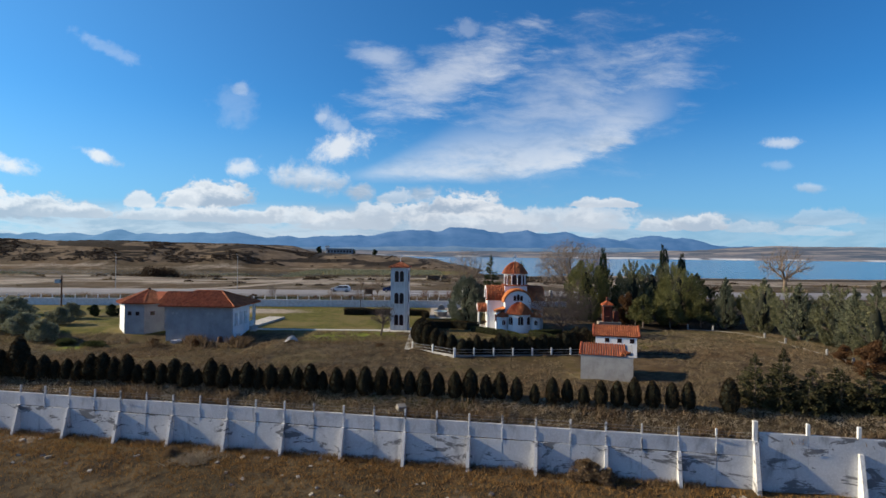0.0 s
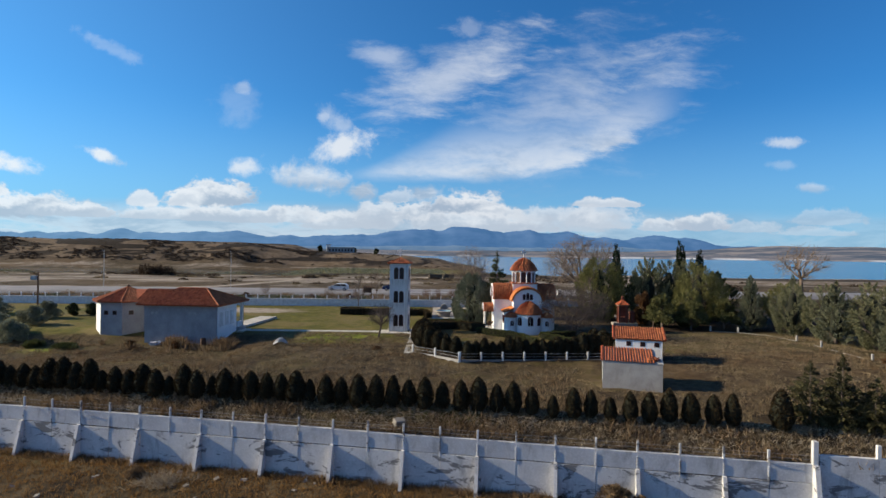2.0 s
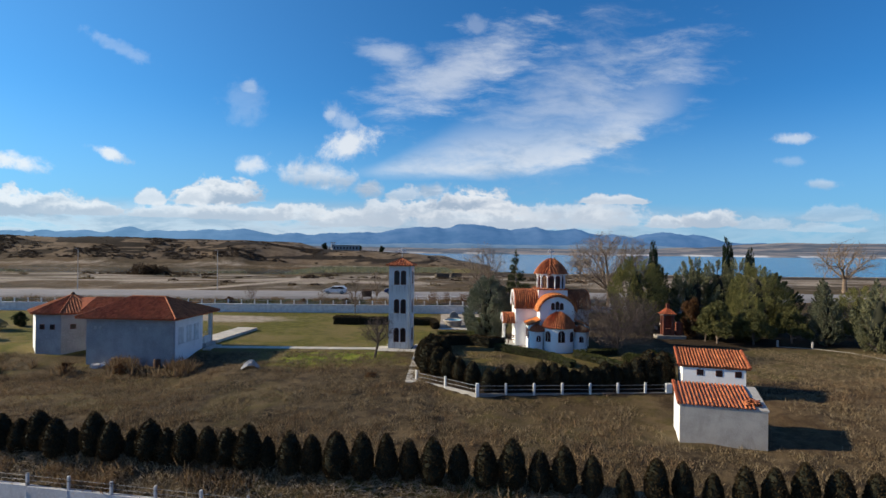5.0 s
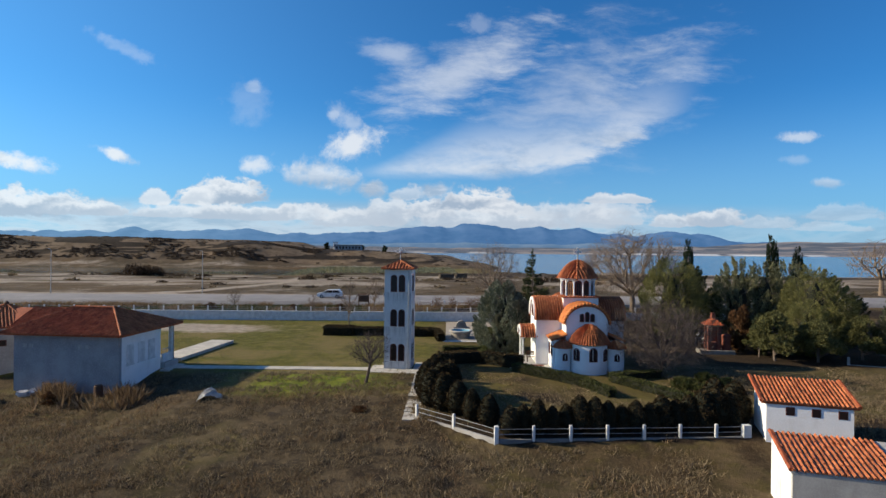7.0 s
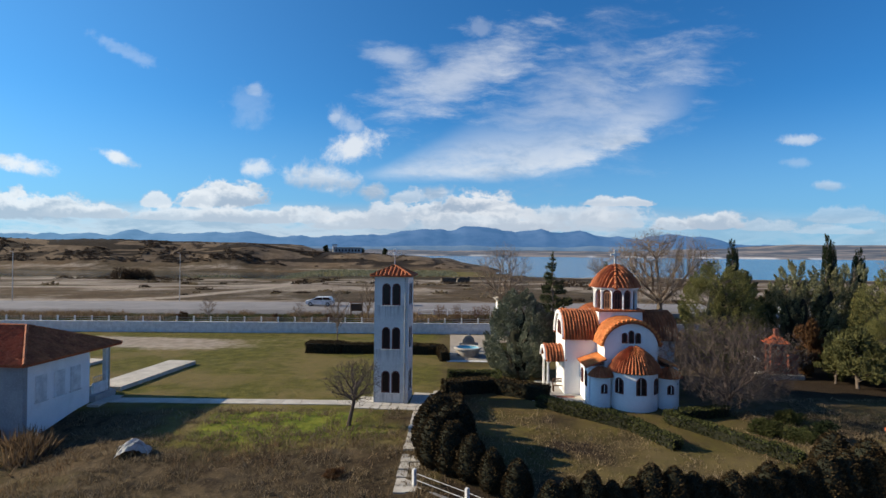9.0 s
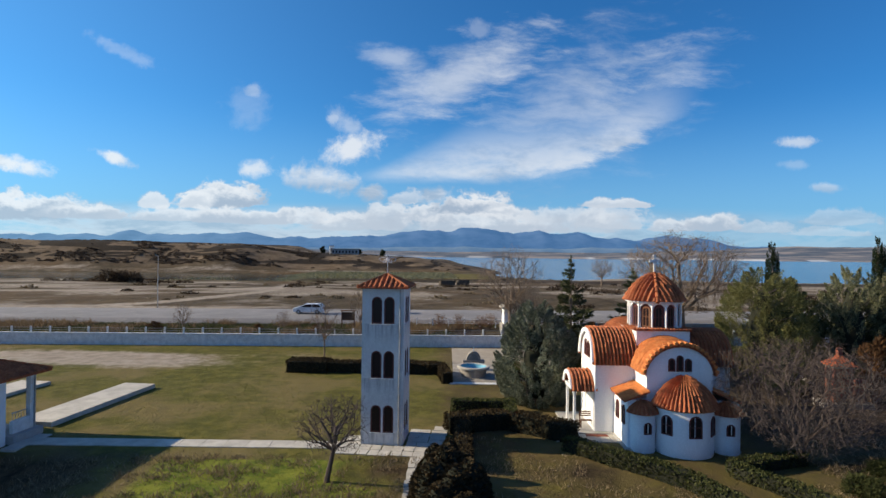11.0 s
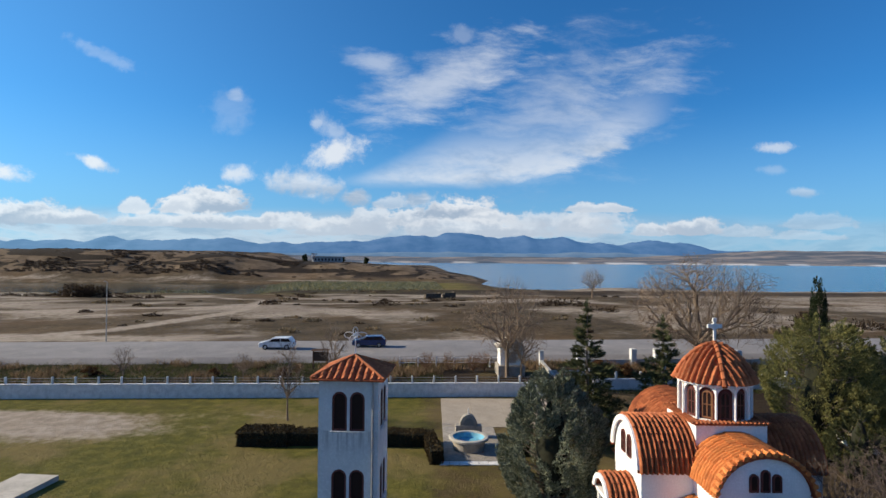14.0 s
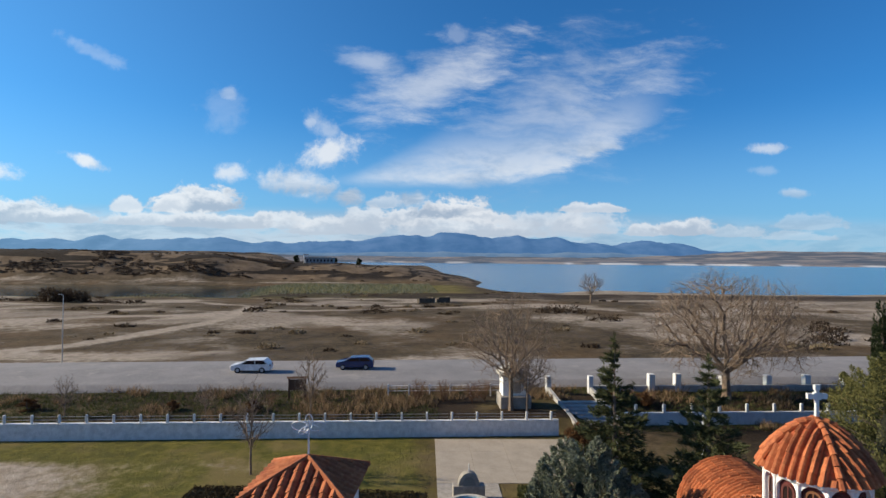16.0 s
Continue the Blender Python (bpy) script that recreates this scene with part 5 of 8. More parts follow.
    for x, z in ((-0.24, 9.955), (0.24, 9.955), (0.0, 10.24)):
        cross.box(x - 0.085, x + 0.085, -0.056, 0.056, z - 0.085, z + 0.085)
    cross.box(-0.12, 0.12, -0.06, 0.06, 9.84, 10.07)
    cross.done("roof_cross", WHITE_PAINT, ch, "white stone cross with flared arms")
    # apses towards the east
    apses = ((0.08, -4.3, 1.50, 2.42, 3.92, 24), (-2.08, -4.35, 0.66, 2.02, 2.62, 11), (2.28, -4.35, 0.70, 2.02, 2.62, 12))
    for k, (ax, ay, r, top, peak, cols) in enumerate(apses):
        part("apse_wall", lathe(bmesh.new(), [(r, -0.2), (r, top)], ax, ay, 180, 360, seg=20), PLASTER, ch, smooth=True)
        part("apse_cornice", lathe(bmesh.new(), [(r - 0.02, top - 0.10), (r + 0.07, top - 0.06), (r + 0.09, top + 0.02), (r * 0.3, top + 0.1)], ax, ay, 180, 360, seg=20), PLASTER, ch)

        def roofed(u, v, ax=ax, ay=ay, r=r, top=top, peak=peak):
            t = (1 - v) * math.pi / 2 * 0.97
            a = math.pi + math.pi * u
            rr, z = (r + 0.16) * (0.45 * math.cos(t) + 0.55 * (1 - t / (math.pi / 2))), top + (peak - top) * (0.6 * math.sin(t) + 0.4 * t / (math.pi / 2))
            nrm = Vector((math.cos(a), math.sin(a), 0.75 + 0.6 * (1 - v))).normalized()
            return Vector((ax + rr * math.cos(a), ay + rr * math.sin(a), z)), nrm
        prof = [((roofed(0.5, v)[0] - Vector((ax, ay, 0))).to_2d().length, roofed(0.5, v)[0].z) for v in [i / 10 for i in range(11)]]
        sh = part("apse_roof", lathe(bmesh.new(), prof, ax, ay, 180, 360, seg=24), TERRACOTTA_DARK, ch, smooth=True)
        tile_roof(sh, roofed, cols, 8 if r > 1 else 4, TERRACOTTA, apart=(k == 0), height=0.11 if r > 1 else 0.07)
    for a, w, h in ((-52, 0.62, 1.02), (2, 0.66, 1.14), (50, 0.62, 1.02)):
        arched_window("window", ch, pose(0.08, -4.3, 1.08, 0, 0, a) @ Matrix.Translation((0, -1.47, 0)), w, h)
    arched_window("window", ch, pose(-2.08, -4.35, 1.0, 0, 0, 8) @ Matrix.Translation((0, -0.63, 0)), 0.42, 0.62, mullion=False)
    arched_window("window", ch, pose(2.28, -4.35, 1.0, 0, 0, -4) @ Matrix.Translation((0, -0.67, 0)), 0.42, 0.62, mullion=False)
    for y in (-3.7, -2.6):
        arched_window("window", ch, pose(-2.87, y, 1.2, 0, 0, -90), 0.5, 1.0)
    # the porch on the south side
    porch = holder_part("porch", ch)
    barrel(porch, "x", 1.22, 2.50, 3.35, -5.25, -3.72, -0.45)
    part("porch_ceiling", boxes((-5.2, -3.74, -1.6, 0.7, 2.36, 2.50), bevel=0.01), PLASTER, porch)
    o, i = arc(1.24, 2.5, 3.38), arc(1.0, 2.5, 3.16)
    part("arch_rim", prism([(-0.45 + p, z) for p, z in o + i[::-1]], "x", -5.33, -5.24), PLASTER, porch)
    for x, y in ((-5.05, -1.48), (-5.05, 0.58)):
        part("column", lathe(bmesh.new(), [(0.14, 0.12), (0.14, 0.22), (0.09, 0.26), (0.085, 2.2), (0.13, 2.28), (0.13, 2.40)], x, y, seg=14, cap=True), WHITE_PAINT, porch)
    part("pier", boxes((-3.95, -3.73, -1.62, -1.4, 0.12, 2.4), bevel=0.01), PLASTER, porch)
    part("door", boxes((-3.80, -3.73, -1.0, 0.1, 0.12, 2.15), bevel=0.01), RED_FRAME, porch)
    part("step", boxes((-5.9, -5.5, -1.6, 0.8, -0.2, 0.02), bevel=0.02), PALE_CONCRETE, porch)
    bench = holder("bench", ch.matrix_basis @ pose(-4.2, -1.05, 0.12), "brown slatted wooden bench in the porch", "bench")
    for y in (-0.18, -0.06, 0.06):
        part("seat_slat", boxes((-0.45, 0.45, y, y + 0.09, 0.42, 0.45), bevel=0.005), DARK_WOOD, bench)
    for z in (0.6, 0.72, 0.84):
        part("back_slat", boxes((-0.45, 0.45, 0.19, 0.22, z, z + 0.08), bevel=0.005), DARK_WOOD, bench)
    for x in (-0.4, 0.4):
        part("leg", boxes((x - 0.03, x + 0.03, -0.18, -0.12, 0, 0.42)), DARK_WOOD, bench)
        part("leg", boxes((x - 0.03, x + 0.03, 0.16, 0.22, 0, 0.92)), DARK_WOOD, bench)


def roof_slope(roof, mat, e0, e1, t0, t1, seed, apart=False):
    """Rows of cover tiles on one plane of a roof, from the eave e0-e1 up to t0-t1."""
    e0, e1, t0, t1 = (Vector(p) for p in (e0, e1, t0, t1))
    L = (e1 - e0).length
    n = int(L / 0.24)
    d = (e1 - e0) / L
    s0, s1 = (t0 - e0).dot(d), (t1 - e0).dot(d)
    inward = ((t0 - e0) - d * s0)
    heap_cols = []
    for i in range(n):
        s = L * (i + 0.5) / n
        f = min(1.0, s / s0 if s0 > 1e-3 else 1.0, (L - s) / (L - s1) if L - s1 > 1e-3 else 1.0)
        if f < 0.06:
            continue
        a, b = e0 + d * (L * i / n), e0 + d * (L * (i + 1) / n)
        heap_cols.append((plane_surface(a + inward * f, b + inward * f, a, b), max(1, int(inward.length * f / 0.36))))
    h = Heap()
    rnd = random.Random(seed)
    for srf, rows in heap_cols:
        for j in range(rows):
            vs = []
            hh = 0.09 * rnd.uniform(0.85, 1.15)
            for k, q in enumerate((j / rows, min((j + 1.1) / rows, 1.02))):
                for a in range(5):
                    p, nn = srf(0.09 + 0.82 * a / 4, q)
                    vs.append(p + nn * (hh * math.sin(math.pi * a / 4) + (0.03 if k else 0.004)))
            fs = [(a, a + 1, a + 6, a + 5) for a in range(4)] + [(5, 6, 7, 8, 9)]
            if apart:
                raw("roof_tile", vs, fs, mat, roof)
            else:
                h.put(vs, fs)
    if not apart:
        tagged(h.done("tile_cover", mat, roof), kind="stuff")


def hip_roof(parent, x0, x1, y0, y1, z, top, rx0, rx1, ry, mat, tiles=True, apart=False):
    """A hipped roof over a rectangle, with its ridge from rx0 to rx1 at ry."""
    A, B, C, D = (x0, y0, z), (x1, y0, z), (x1, y1, z), (x0, y1, z)
    P, Q = (rx0, ry, top), (rx1, ry, top)
    bm = bmesh.new()
    v = [bm.verts.new(p) for p in (A, B, C, D, P, Q)]
    for f in ((0, 1, 5, 4), (1, 2, 5), (2, 3, 4, 5), (3, 0, 4)):
        bm.faces.new([v[i] for i in f])
    lo = [bm.verts.new((p[0], p[1], z - 0.1)) for p in (A, B, C, D)]
    for i in range(4):
        bm.faces.new((v[i], lo[i], lo[(i + 1) % 4], v[(i + 1) % 4]))
    bm.faces.new(lo)
    roof = part("roof", bm, TERRACOTTA_DARK, parent)

    roof_slope(roof, mat, A, B, P, Q, 1)
    roof_slope(roof, mat, C, D, Q, P, 2)
    roof_slope(roof, mat, B, C, Q, Q, 3, apart)
    roof_slope(roof, mat, D, A, P, P, 4)
    for a, b in ((A, P), (B, Q), (C, Q), (D, P), (P, Q)):
        a, b = Vector(a) + Vector((0, 0, 0.05)), Vector(b) + Vector((0, 0, 0.05))
        n = max(1, int((b - a).length / 0.4))
        for i in range(n):
            vs, fs = tube([a.lerp(b, i / n), a.lerp(b, (i + 1.05) / n)], [0.11, 0.09], 6)
            raw("ridge_tile", vs, fs, MORTAR_EDGE if a.x == x1 else TERRACOTTA, roof)
    return roof


def build_house():
    hs = holder("house", pose(-22.65, 68.4, 0, 0, 0, SITE_TURN), "single-storey house with grey rendered back and orange hipped roof", "house")
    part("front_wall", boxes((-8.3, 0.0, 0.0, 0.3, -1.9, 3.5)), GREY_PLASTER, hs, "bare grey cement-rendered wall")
    part("side_wall", boxes((-0.25, 0.004, 0.302, 5.2, -1.9, 3.5)), PLASTER, hs)
    part("back_wall", boxes((-8.3, -0.25, 5.0, 5.3, -1.9, 3.5)), PLASTER, hs)
    part("porch_wall", boxes((-8.3, -8.0, 0.3, 7.1, -1.9, 3.5)), PLASTER, hs)
    part("porch_back", boxes((-8.0, -2.5, 6.8, 7.1, -1.9, 3.5)), PLASTER, hs)
    part("porch_floor", boxes((-8.0, 0.35, 5.3, 7.3, -1.9, 0.42), bevel=0.02), CONCRETE, hs)
    part("porch_step", boxes((0.36, 1.15, 4.5, 7.0, -1.6, 0.06), bevel=0.02), PALE_CONCRETE, hs)
    part("porch_column", boxes((-0.25, 0.02, 6.75, 7.05, 0.42, 3.5), bevel=0.01), WHITE_PAINT, hs)
    part("porch_parapet", boxes((-0.2, 0.0, 5.65, 6.75, 0.42, 1.1), bevel=0.01), WHITE_PAINT, hs)
    rail = Heap()
    for i in range(6):
        vs, fs = tube([(-0.1, 5.72 + 0.19 * i, 1.1), (-0.1, 5.72 + 0.19 * i, 1.5)], [0.015, 0.015], 4)
        rail.put(vs, fs)
    vs, fs = tube([(-0.1, 5.65, 1.5), (-0.1, 6.75, 1.5)], [0.025, 0.025], 5)
    rail.put(vs, fs)
    rail.done("railing", METAL, hs)
    vs, fs = tube([(0.06, 7.0, 3.4), (0.06, 7.0, -0.3)], [0.045, 0.045], 6)
    raw("downpipe", vs, fs, METAL, hs)
    for y in (1.25, 2.65, 3.95):                 # closed white shutters
        w = part("shuttered_window", boxes((0.0, 0.05, y - 0.42, y + 0.42, 1.15, 2.65), bevel=0.01), WHITE_PAINT, hs, "closed white shuttered window")
        for k in range(8):
            part("shutter_slat", boxes((0.05, 0.075, y - 0.36, y + 0.36, 1.22 + k * 0.17, 1.34 + k * 0.17)), WHITE_PAINT, w)
        part("sill", boxes((0.0, 0.12, y - 0.5, y + 0.5, 1.08, 1.14), bevel=0.01), WHITE_PAINT, w)
    for x in (-2.5, -3.05, -6.9, -7.4):          # vents under the eaves
        part("vent", boxes((x - 0.13, x + 0.13, -0.04, 0.02, 2.45, 2.72), bevel=0.01), CONCRETE, hs)
    # the eight-sided wing that stands back to the south
    cx, cy, apo, side = -13.45, 4.89, 3.14, 2.60
    for k in range(8):
        turn = -90 + 45 * k                      # the way this face looks
        m = pose(cx, cy, 0, 0, 0, turn + 90)
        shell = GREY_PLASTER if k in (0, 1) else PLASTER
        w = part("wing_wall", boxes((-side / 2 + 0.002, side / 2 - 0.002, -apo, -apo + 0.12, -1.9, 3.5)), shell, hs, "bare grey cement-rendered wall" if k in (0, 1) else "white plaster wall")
        w.matrix_basis = m
        for x in {0: (-0.62, 0.42), 1: (-0.35,)}.get(k, ()):
            f = part("small_window", boxes((x - 0.25, x + 0.25, -apo - 0.05, -apo + 0.002, 2.0, 2.5), bevel=0.008), RED_FRAME, hs)
            f.matrix_basis = m
            part("pane", boxes((x - 0.19, x + 0.19, -apo - 0.07, -apo - 0.045, 2.06, 2.44)), GLASS, f)
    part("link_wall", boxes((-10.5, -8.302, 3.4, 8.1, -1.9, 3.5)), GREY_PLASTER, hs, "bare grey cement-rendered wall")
    R = (apo + 0.42) / math.cos(radians(22.5))
    rim = [(cx + R * math.cos(radians(22.5 + 45 * k)), cy + R * math.sin(radians(22.5 + 45 * k)), 3.55) for k in range(8)]
    apex = (cx, cy, 5.05)
    bm = bmesh.new()
    vt = [bm.verts.new(p) for p in rim]
    vl = [bm.verts.new((p[0], p[1], p[2] - 0.1)) for p in rim]
    va = bm.verts.new(apex)
    for k in range(8):
        bm.faces.new((vt[k], vt[(k + 1) % 8], va))
        bm.faces.new((vl[k], vl[(k + 1) % 8], vt[(k + 1) % 8], vt[k]))
    bm.faces.new(vl[::-1])
    wing_roof = part("roof", bm, TERRACOTTA_DARK, hs)
    for k in range(8):
        roof_slope(wing_roof, TERRACOTTA, rim[k], rim[(k + 1) % 8], apex, apex, 20 + k)
        a, b = Vector(rim[k]) + Vector((0, 0, 0.05)), Vector(apex) + Vector((0, 0, 0.05))
        for i in range(9):
            vs, fs = tube([a.lerp(b, i / 9), a.lerp(b, (i + 1.05) / 9)], [0.10, 0.085], 6)
            raw("ridge_tile", vs, fs, TERRACOTTA, wing_roof)
    link = part("link_roof", prism([(2.3, 3.5), (cy, 4.85), (8.2, 3.5)], "x", -13.0, -7.4), TERRACOTTA_DARK, hs)
    roof_slope(link, TERRACOTTA, (-11.0, 2.3, 3.52), (-7.4, 2.3, 3.52), (-11.0, cy, 4.87), (-7.4, cy, 4.87), 31)
    roof_slope(link, TERRACOTTA, (-7.4, 8.2, 3.52), (-11.0, 8.2, 3.52), (-7.4, cy, 4.87), (-11.0, cy, 4.87), 32)
    hip_roof(hs, -9.0, 0.55, -0.55, 7.6, 3.52, 5.12, -6.2, -2.9, 3.5, TERRACOTTA, apart=True)
    part("ridge_knob", lathe(bmesh.new(), [(0.16, 5.02), (0.18, 5.22), (0.06, 5.36)], cx, cy, seg=10, cap=True), DARK_WOOD, hs)
    ceiling = part("soffit", boxes((-8.3, 0.3, 0.3, 7.3, 3.36, 3.41)), PLASTER, hs)
    # the stuff left against the back wall
    heapm = hs.matrix_basis
    sh = Heap()
    for k in range(5):
        sh.box(-0.5 + 0.2 * k, -0.3 + 0.25 * k, -0.3, 0.1, 0.0, 0.28 + 0.1 * (k % 3), pose(0, 0, 0, 8 * k, 20 - 9 * k, 13 * k))
    ob = sh.done("rubbish_heap", CLOTH)
    ob.matrix_basis = heapm @ pose(-6.6, -0.9, -0.95)
    tagged(ob, "pale boards and plastic dumped against the wall", "rubbish")
    for x in (-5.2, -4.4, -1.2):
        b = part("plastic_barrel", lathe(bmesh.new(), [(0.26, 0), (0.30, 0.1), (0.29, 0.45), (0.31, 0.5), (0.28, 0.85), (0.22, 0.9)], seg=16, cap=True), DARK_WOOD)
        b.matrix_basis = heapm @ pose(x, -0.5, -0.95)
        tagged(b, "dark plastic barrel standing by the grey wall", "barrel", "barrels by the house")


def build_shed(name, x, y, length, depth, z0, front_h, back_h, over, label, windows=0, broken=False):
    sd = holder(name, pose(x, y, 0, 0, 0, -18.5), label, "shed")
    wall = CONCRETE if broken else PLASTER
    part("front_wall", boxes((0, length, 0, 0.2, z0 - 0.5, front_h)), wall, sd, "grey rendered wall" if broken else "white plaster wall")
    part("back_wall", boxes((0, length, depth - 0.2, depth, z0 - 0.5, back_h - 0.08)), PLASTER, sd)
    side = [(0.202, z0 - 0.5), (depth - 0.202, z0 - 0.5), (depth - 0.202, back_h - 0.1), (0.202, front_h - 0.02)]
    part("side_wall", prism(side, "x", 0.0, 0.2), PLASTER, sd)
    part("side_wall", prism(side, "x", length - 0.2, length), PLASTER, sd)
    for k in range(windows):
        cx = length * (0.28 + 0.3 * k)
        w = part("window", boxes((cx - 0.22, cx + 0.22, -0.02, 0.03, front_h - 0.62, front_h - 0.18), bevel=0.01), RED_FRAME, sd)
        part("pane", boxes((cx - 0.18, cx + 0.18, -0.03, -0.018, front_h - 0.58, front_h - 0.22)), GLASS, w)
    sl = (back_h - front_h) / depth
    e0, e1 = -0.3 * over, depth + over * 0.6
    zf, zb = front_h + sl * e0 + 0.05, front_h + sl * e1 + 0.05
    xa, xb = -over, length + (0.05 if broken else over)
    roof = part("roof", slab_poly([(xa, e0, zf), (xb, e0, zf), (xb, e1, zb), (xa, e1, zb)], 0.09), CONCRETE if broken else TERRACOTTA_DARK, sd)
    cols = int((xb - xa) / 0.205)
    rows = int((e1 - e0) / 0.36)
    if broken:                                   # the tiles at one corner have slid away
        cut = xb - 0.60
        n = int((cut - xa) / 0.205)
        tile_roof(roof, plane_surface((xa, e1, zb), (cut, e1, zb), (xa, e0, zf), (cut, e0, zf)), n, rows, TERRACOTTA, apart=True, height=0.10)
        rnd = random.Random(3)
        for k in range(30):
            m = pose(cut - 0.1 + rnd.uniform(-0.35, 0.45), e0 + (e1 - e0) * (0.1 + 0.5 * rnd.random()), zf + 0.16 + 0.3 * rnd.random() * 0.3, rnd.uniform(-25, 25), rnd.uniform(-25, 25), rnd.uniform(-60, 60))
            vs = [m @ Vector((0.10 * math.cos(math.pi * a / 4), l, 0.07 * math.sin(math.pi * a / 4))) for l in (-0.18, 0.18) for a in range(5)]
            raw("loose_tile", vs, [(a, a + 1, a + 6, a + 5) for a in range(4)], TERRACOTTA, roof)
    else:
        tile_roof(roof, plane_surface((xa, e1, zb), (xb, e1, zb), (xa, e0, zf), (xb, e0, zf)), cols, rows, TERRACOTTA, apart=True, height=0.10)
    for k in range(int((e1 - e0) / 0.4) + 1):    # verge tiles
        for xx in ((xa,) if broken else (xa, xb)):
            y0 = e0 + 0.4 * k
            vs, fs = tube([(xx, y0, zf + sl * (y0 - e0) + 0.06), (xx, min(e1, y0 + 0.42), zf + sl * (min(e1, y0 + 0.42) - e0) + 0.06)], [0.10, 0.09], 6)
            raw("verge_tile", vs, fs, TERRACOTTA_DARK, roof)
    return sd


build_tower()
build_church()
build_house()
shed_a = build_shed("garden_shed", 14.46, 48.35, 4.45, 3.2, -0.75, 1.45, 2.0, 0.07, "low grey shed with a broken orange tiled roof", 0, True)
part("door", boxes((-0.03, 0.0, 1.6, 2.5, -0.5, 1.3), bevel=0.01), WHITE_PAINT, shed_a)
shed_b = build_shed("outhouse", 18.5, 56.75, 4.1, 2.8, -0.6, 1.95, 2.65, 0.26, "small white outhouse with an orange tiled lean-to roof", 3)


# ---- plants ----
def leaf_quads(pts, out, size, rs, long=1.0, wide=0.5):
    """Small four-cornered leaves at the points, turned roughly along out."""
    n = len(pts)
    d = out + rs.normal(0, 0.55, (n, 3))
    d /= np.linalg.norm(d, axis=1, keepdims=True) + 1e-9
    s = np.cross(d, rs.normal(0, 1, (n, 3)))
    s /= np.linalg.norm(s, axis=1, keepdims=True) + 1e-9
    k = size * rs.uniform(0.65, 1.35, (n, 1))
    a, b = d * k * long, s * k * wide
    v = np.stack([pts - a * 0.5, pts + b * 0.5, pts + a * 0.6, pts - b * 0.5], axis=1).reshape(-1, 3)
    f = np.arange(4 * n).reshape(-1, 4)
    return v.tolist(), f.tolist()


def profile_points(n, prof, rs, lump=0.12, freq=3.0, seed=0.0, depth=0.25):
    """Points near the skin of a turned shape. prof(t): radius at height share t; returns points, outward directions, with lumps."""
    t = rs.uniform(0, 1, n * 3)
    w = np.array([prof(x) for x in t])
    keep = rs.uniform(0, 1, n * 3) < (w / (w.max() + 1e-9) + 0.12)
    t, w = t[keep][:n], w[keep][:n]
    a = rs.uniform(0, 2 * math.pi, len(t))
    lumps = np.array([noise.noise(Vector((math.cos(q) * freq * 0.5 + seed, math.sin(q) * freq * 0.5, z * freq * 1.6))) for q, z in zip(a, t)])
    r = w * (1 + lump * lumps * 2) * (1 - depth * rs.uniform(0, 1, len(t)) ** 2)
    return t, a, r


def clipped_cypress(seed):
    """A trimmed, egg-shaped cypress one metre high and about half as wide."""
    rs = np.random.RandomState(seed)

    def prof(t):
        return 0.27 * min(1.0, 0.62 + 1.6 * t) * max(0.0, 1 - max(0.0, (t - 0.22) / 0.78) ** 2.0) ** 0.68
    t, a, r = profile_points(2300, prof, rs, 0.08, 3.2, seed * 1.7, 0.12)
    pts = np.stack([r * np.cos(a), r * np.sin(a), 0.03 + 0.97 * t], axis=1)
    out = np.stack([np.cos(a), np.sin(a), 0.9 + 0 * a], axis=1)
    v, f = leaf_quads(pts, out, 0.046, rs, 1.1, 0.55)
    core = lathe(bmesh.new(), [(prof(x) * 0.86 * (1 + 0.06 * math.sin(9 * x + seed)), 0.03 + 0.95 * x) for x in [i / 10 for i in range(11)]], seg=12, cap=True)
    return v, f, core


def make_cypress(seed, group, label="dark clipped cypress shrub in a row", name="cypress_shrub", leaf=CYPRESS_LEAF):
    v, f, core = clipped_cypress(seed)
    ob = holder(name, pose(0, 0, -200), label, "shrub", group)
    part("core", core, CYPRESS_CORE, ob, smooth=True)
    raw("crown", v, f, leaf, ob)
    vs, fs = tube([(0, 0, -0.12), (0, 0, 0.15)], [0.03, 0.025], 6)
    raw("trunk", vs, fs, BARK, ob)
    return ob


def plant(protos, k, x, y, h, w, turn, z=None):
    z = land(x, y) if z is None else z
    return copy_thing(protos[k % len(protos)], pose(x, y, z - 0.02, 0, 0, turn) @ Matrix.Diagonal((w, w, h, 1)))


def drop(protos):
    for p in protos:
        for c in list(p.children_recursive):
            bpy.data.objects.remove(c)
        bpy.data.objects.remove(p)


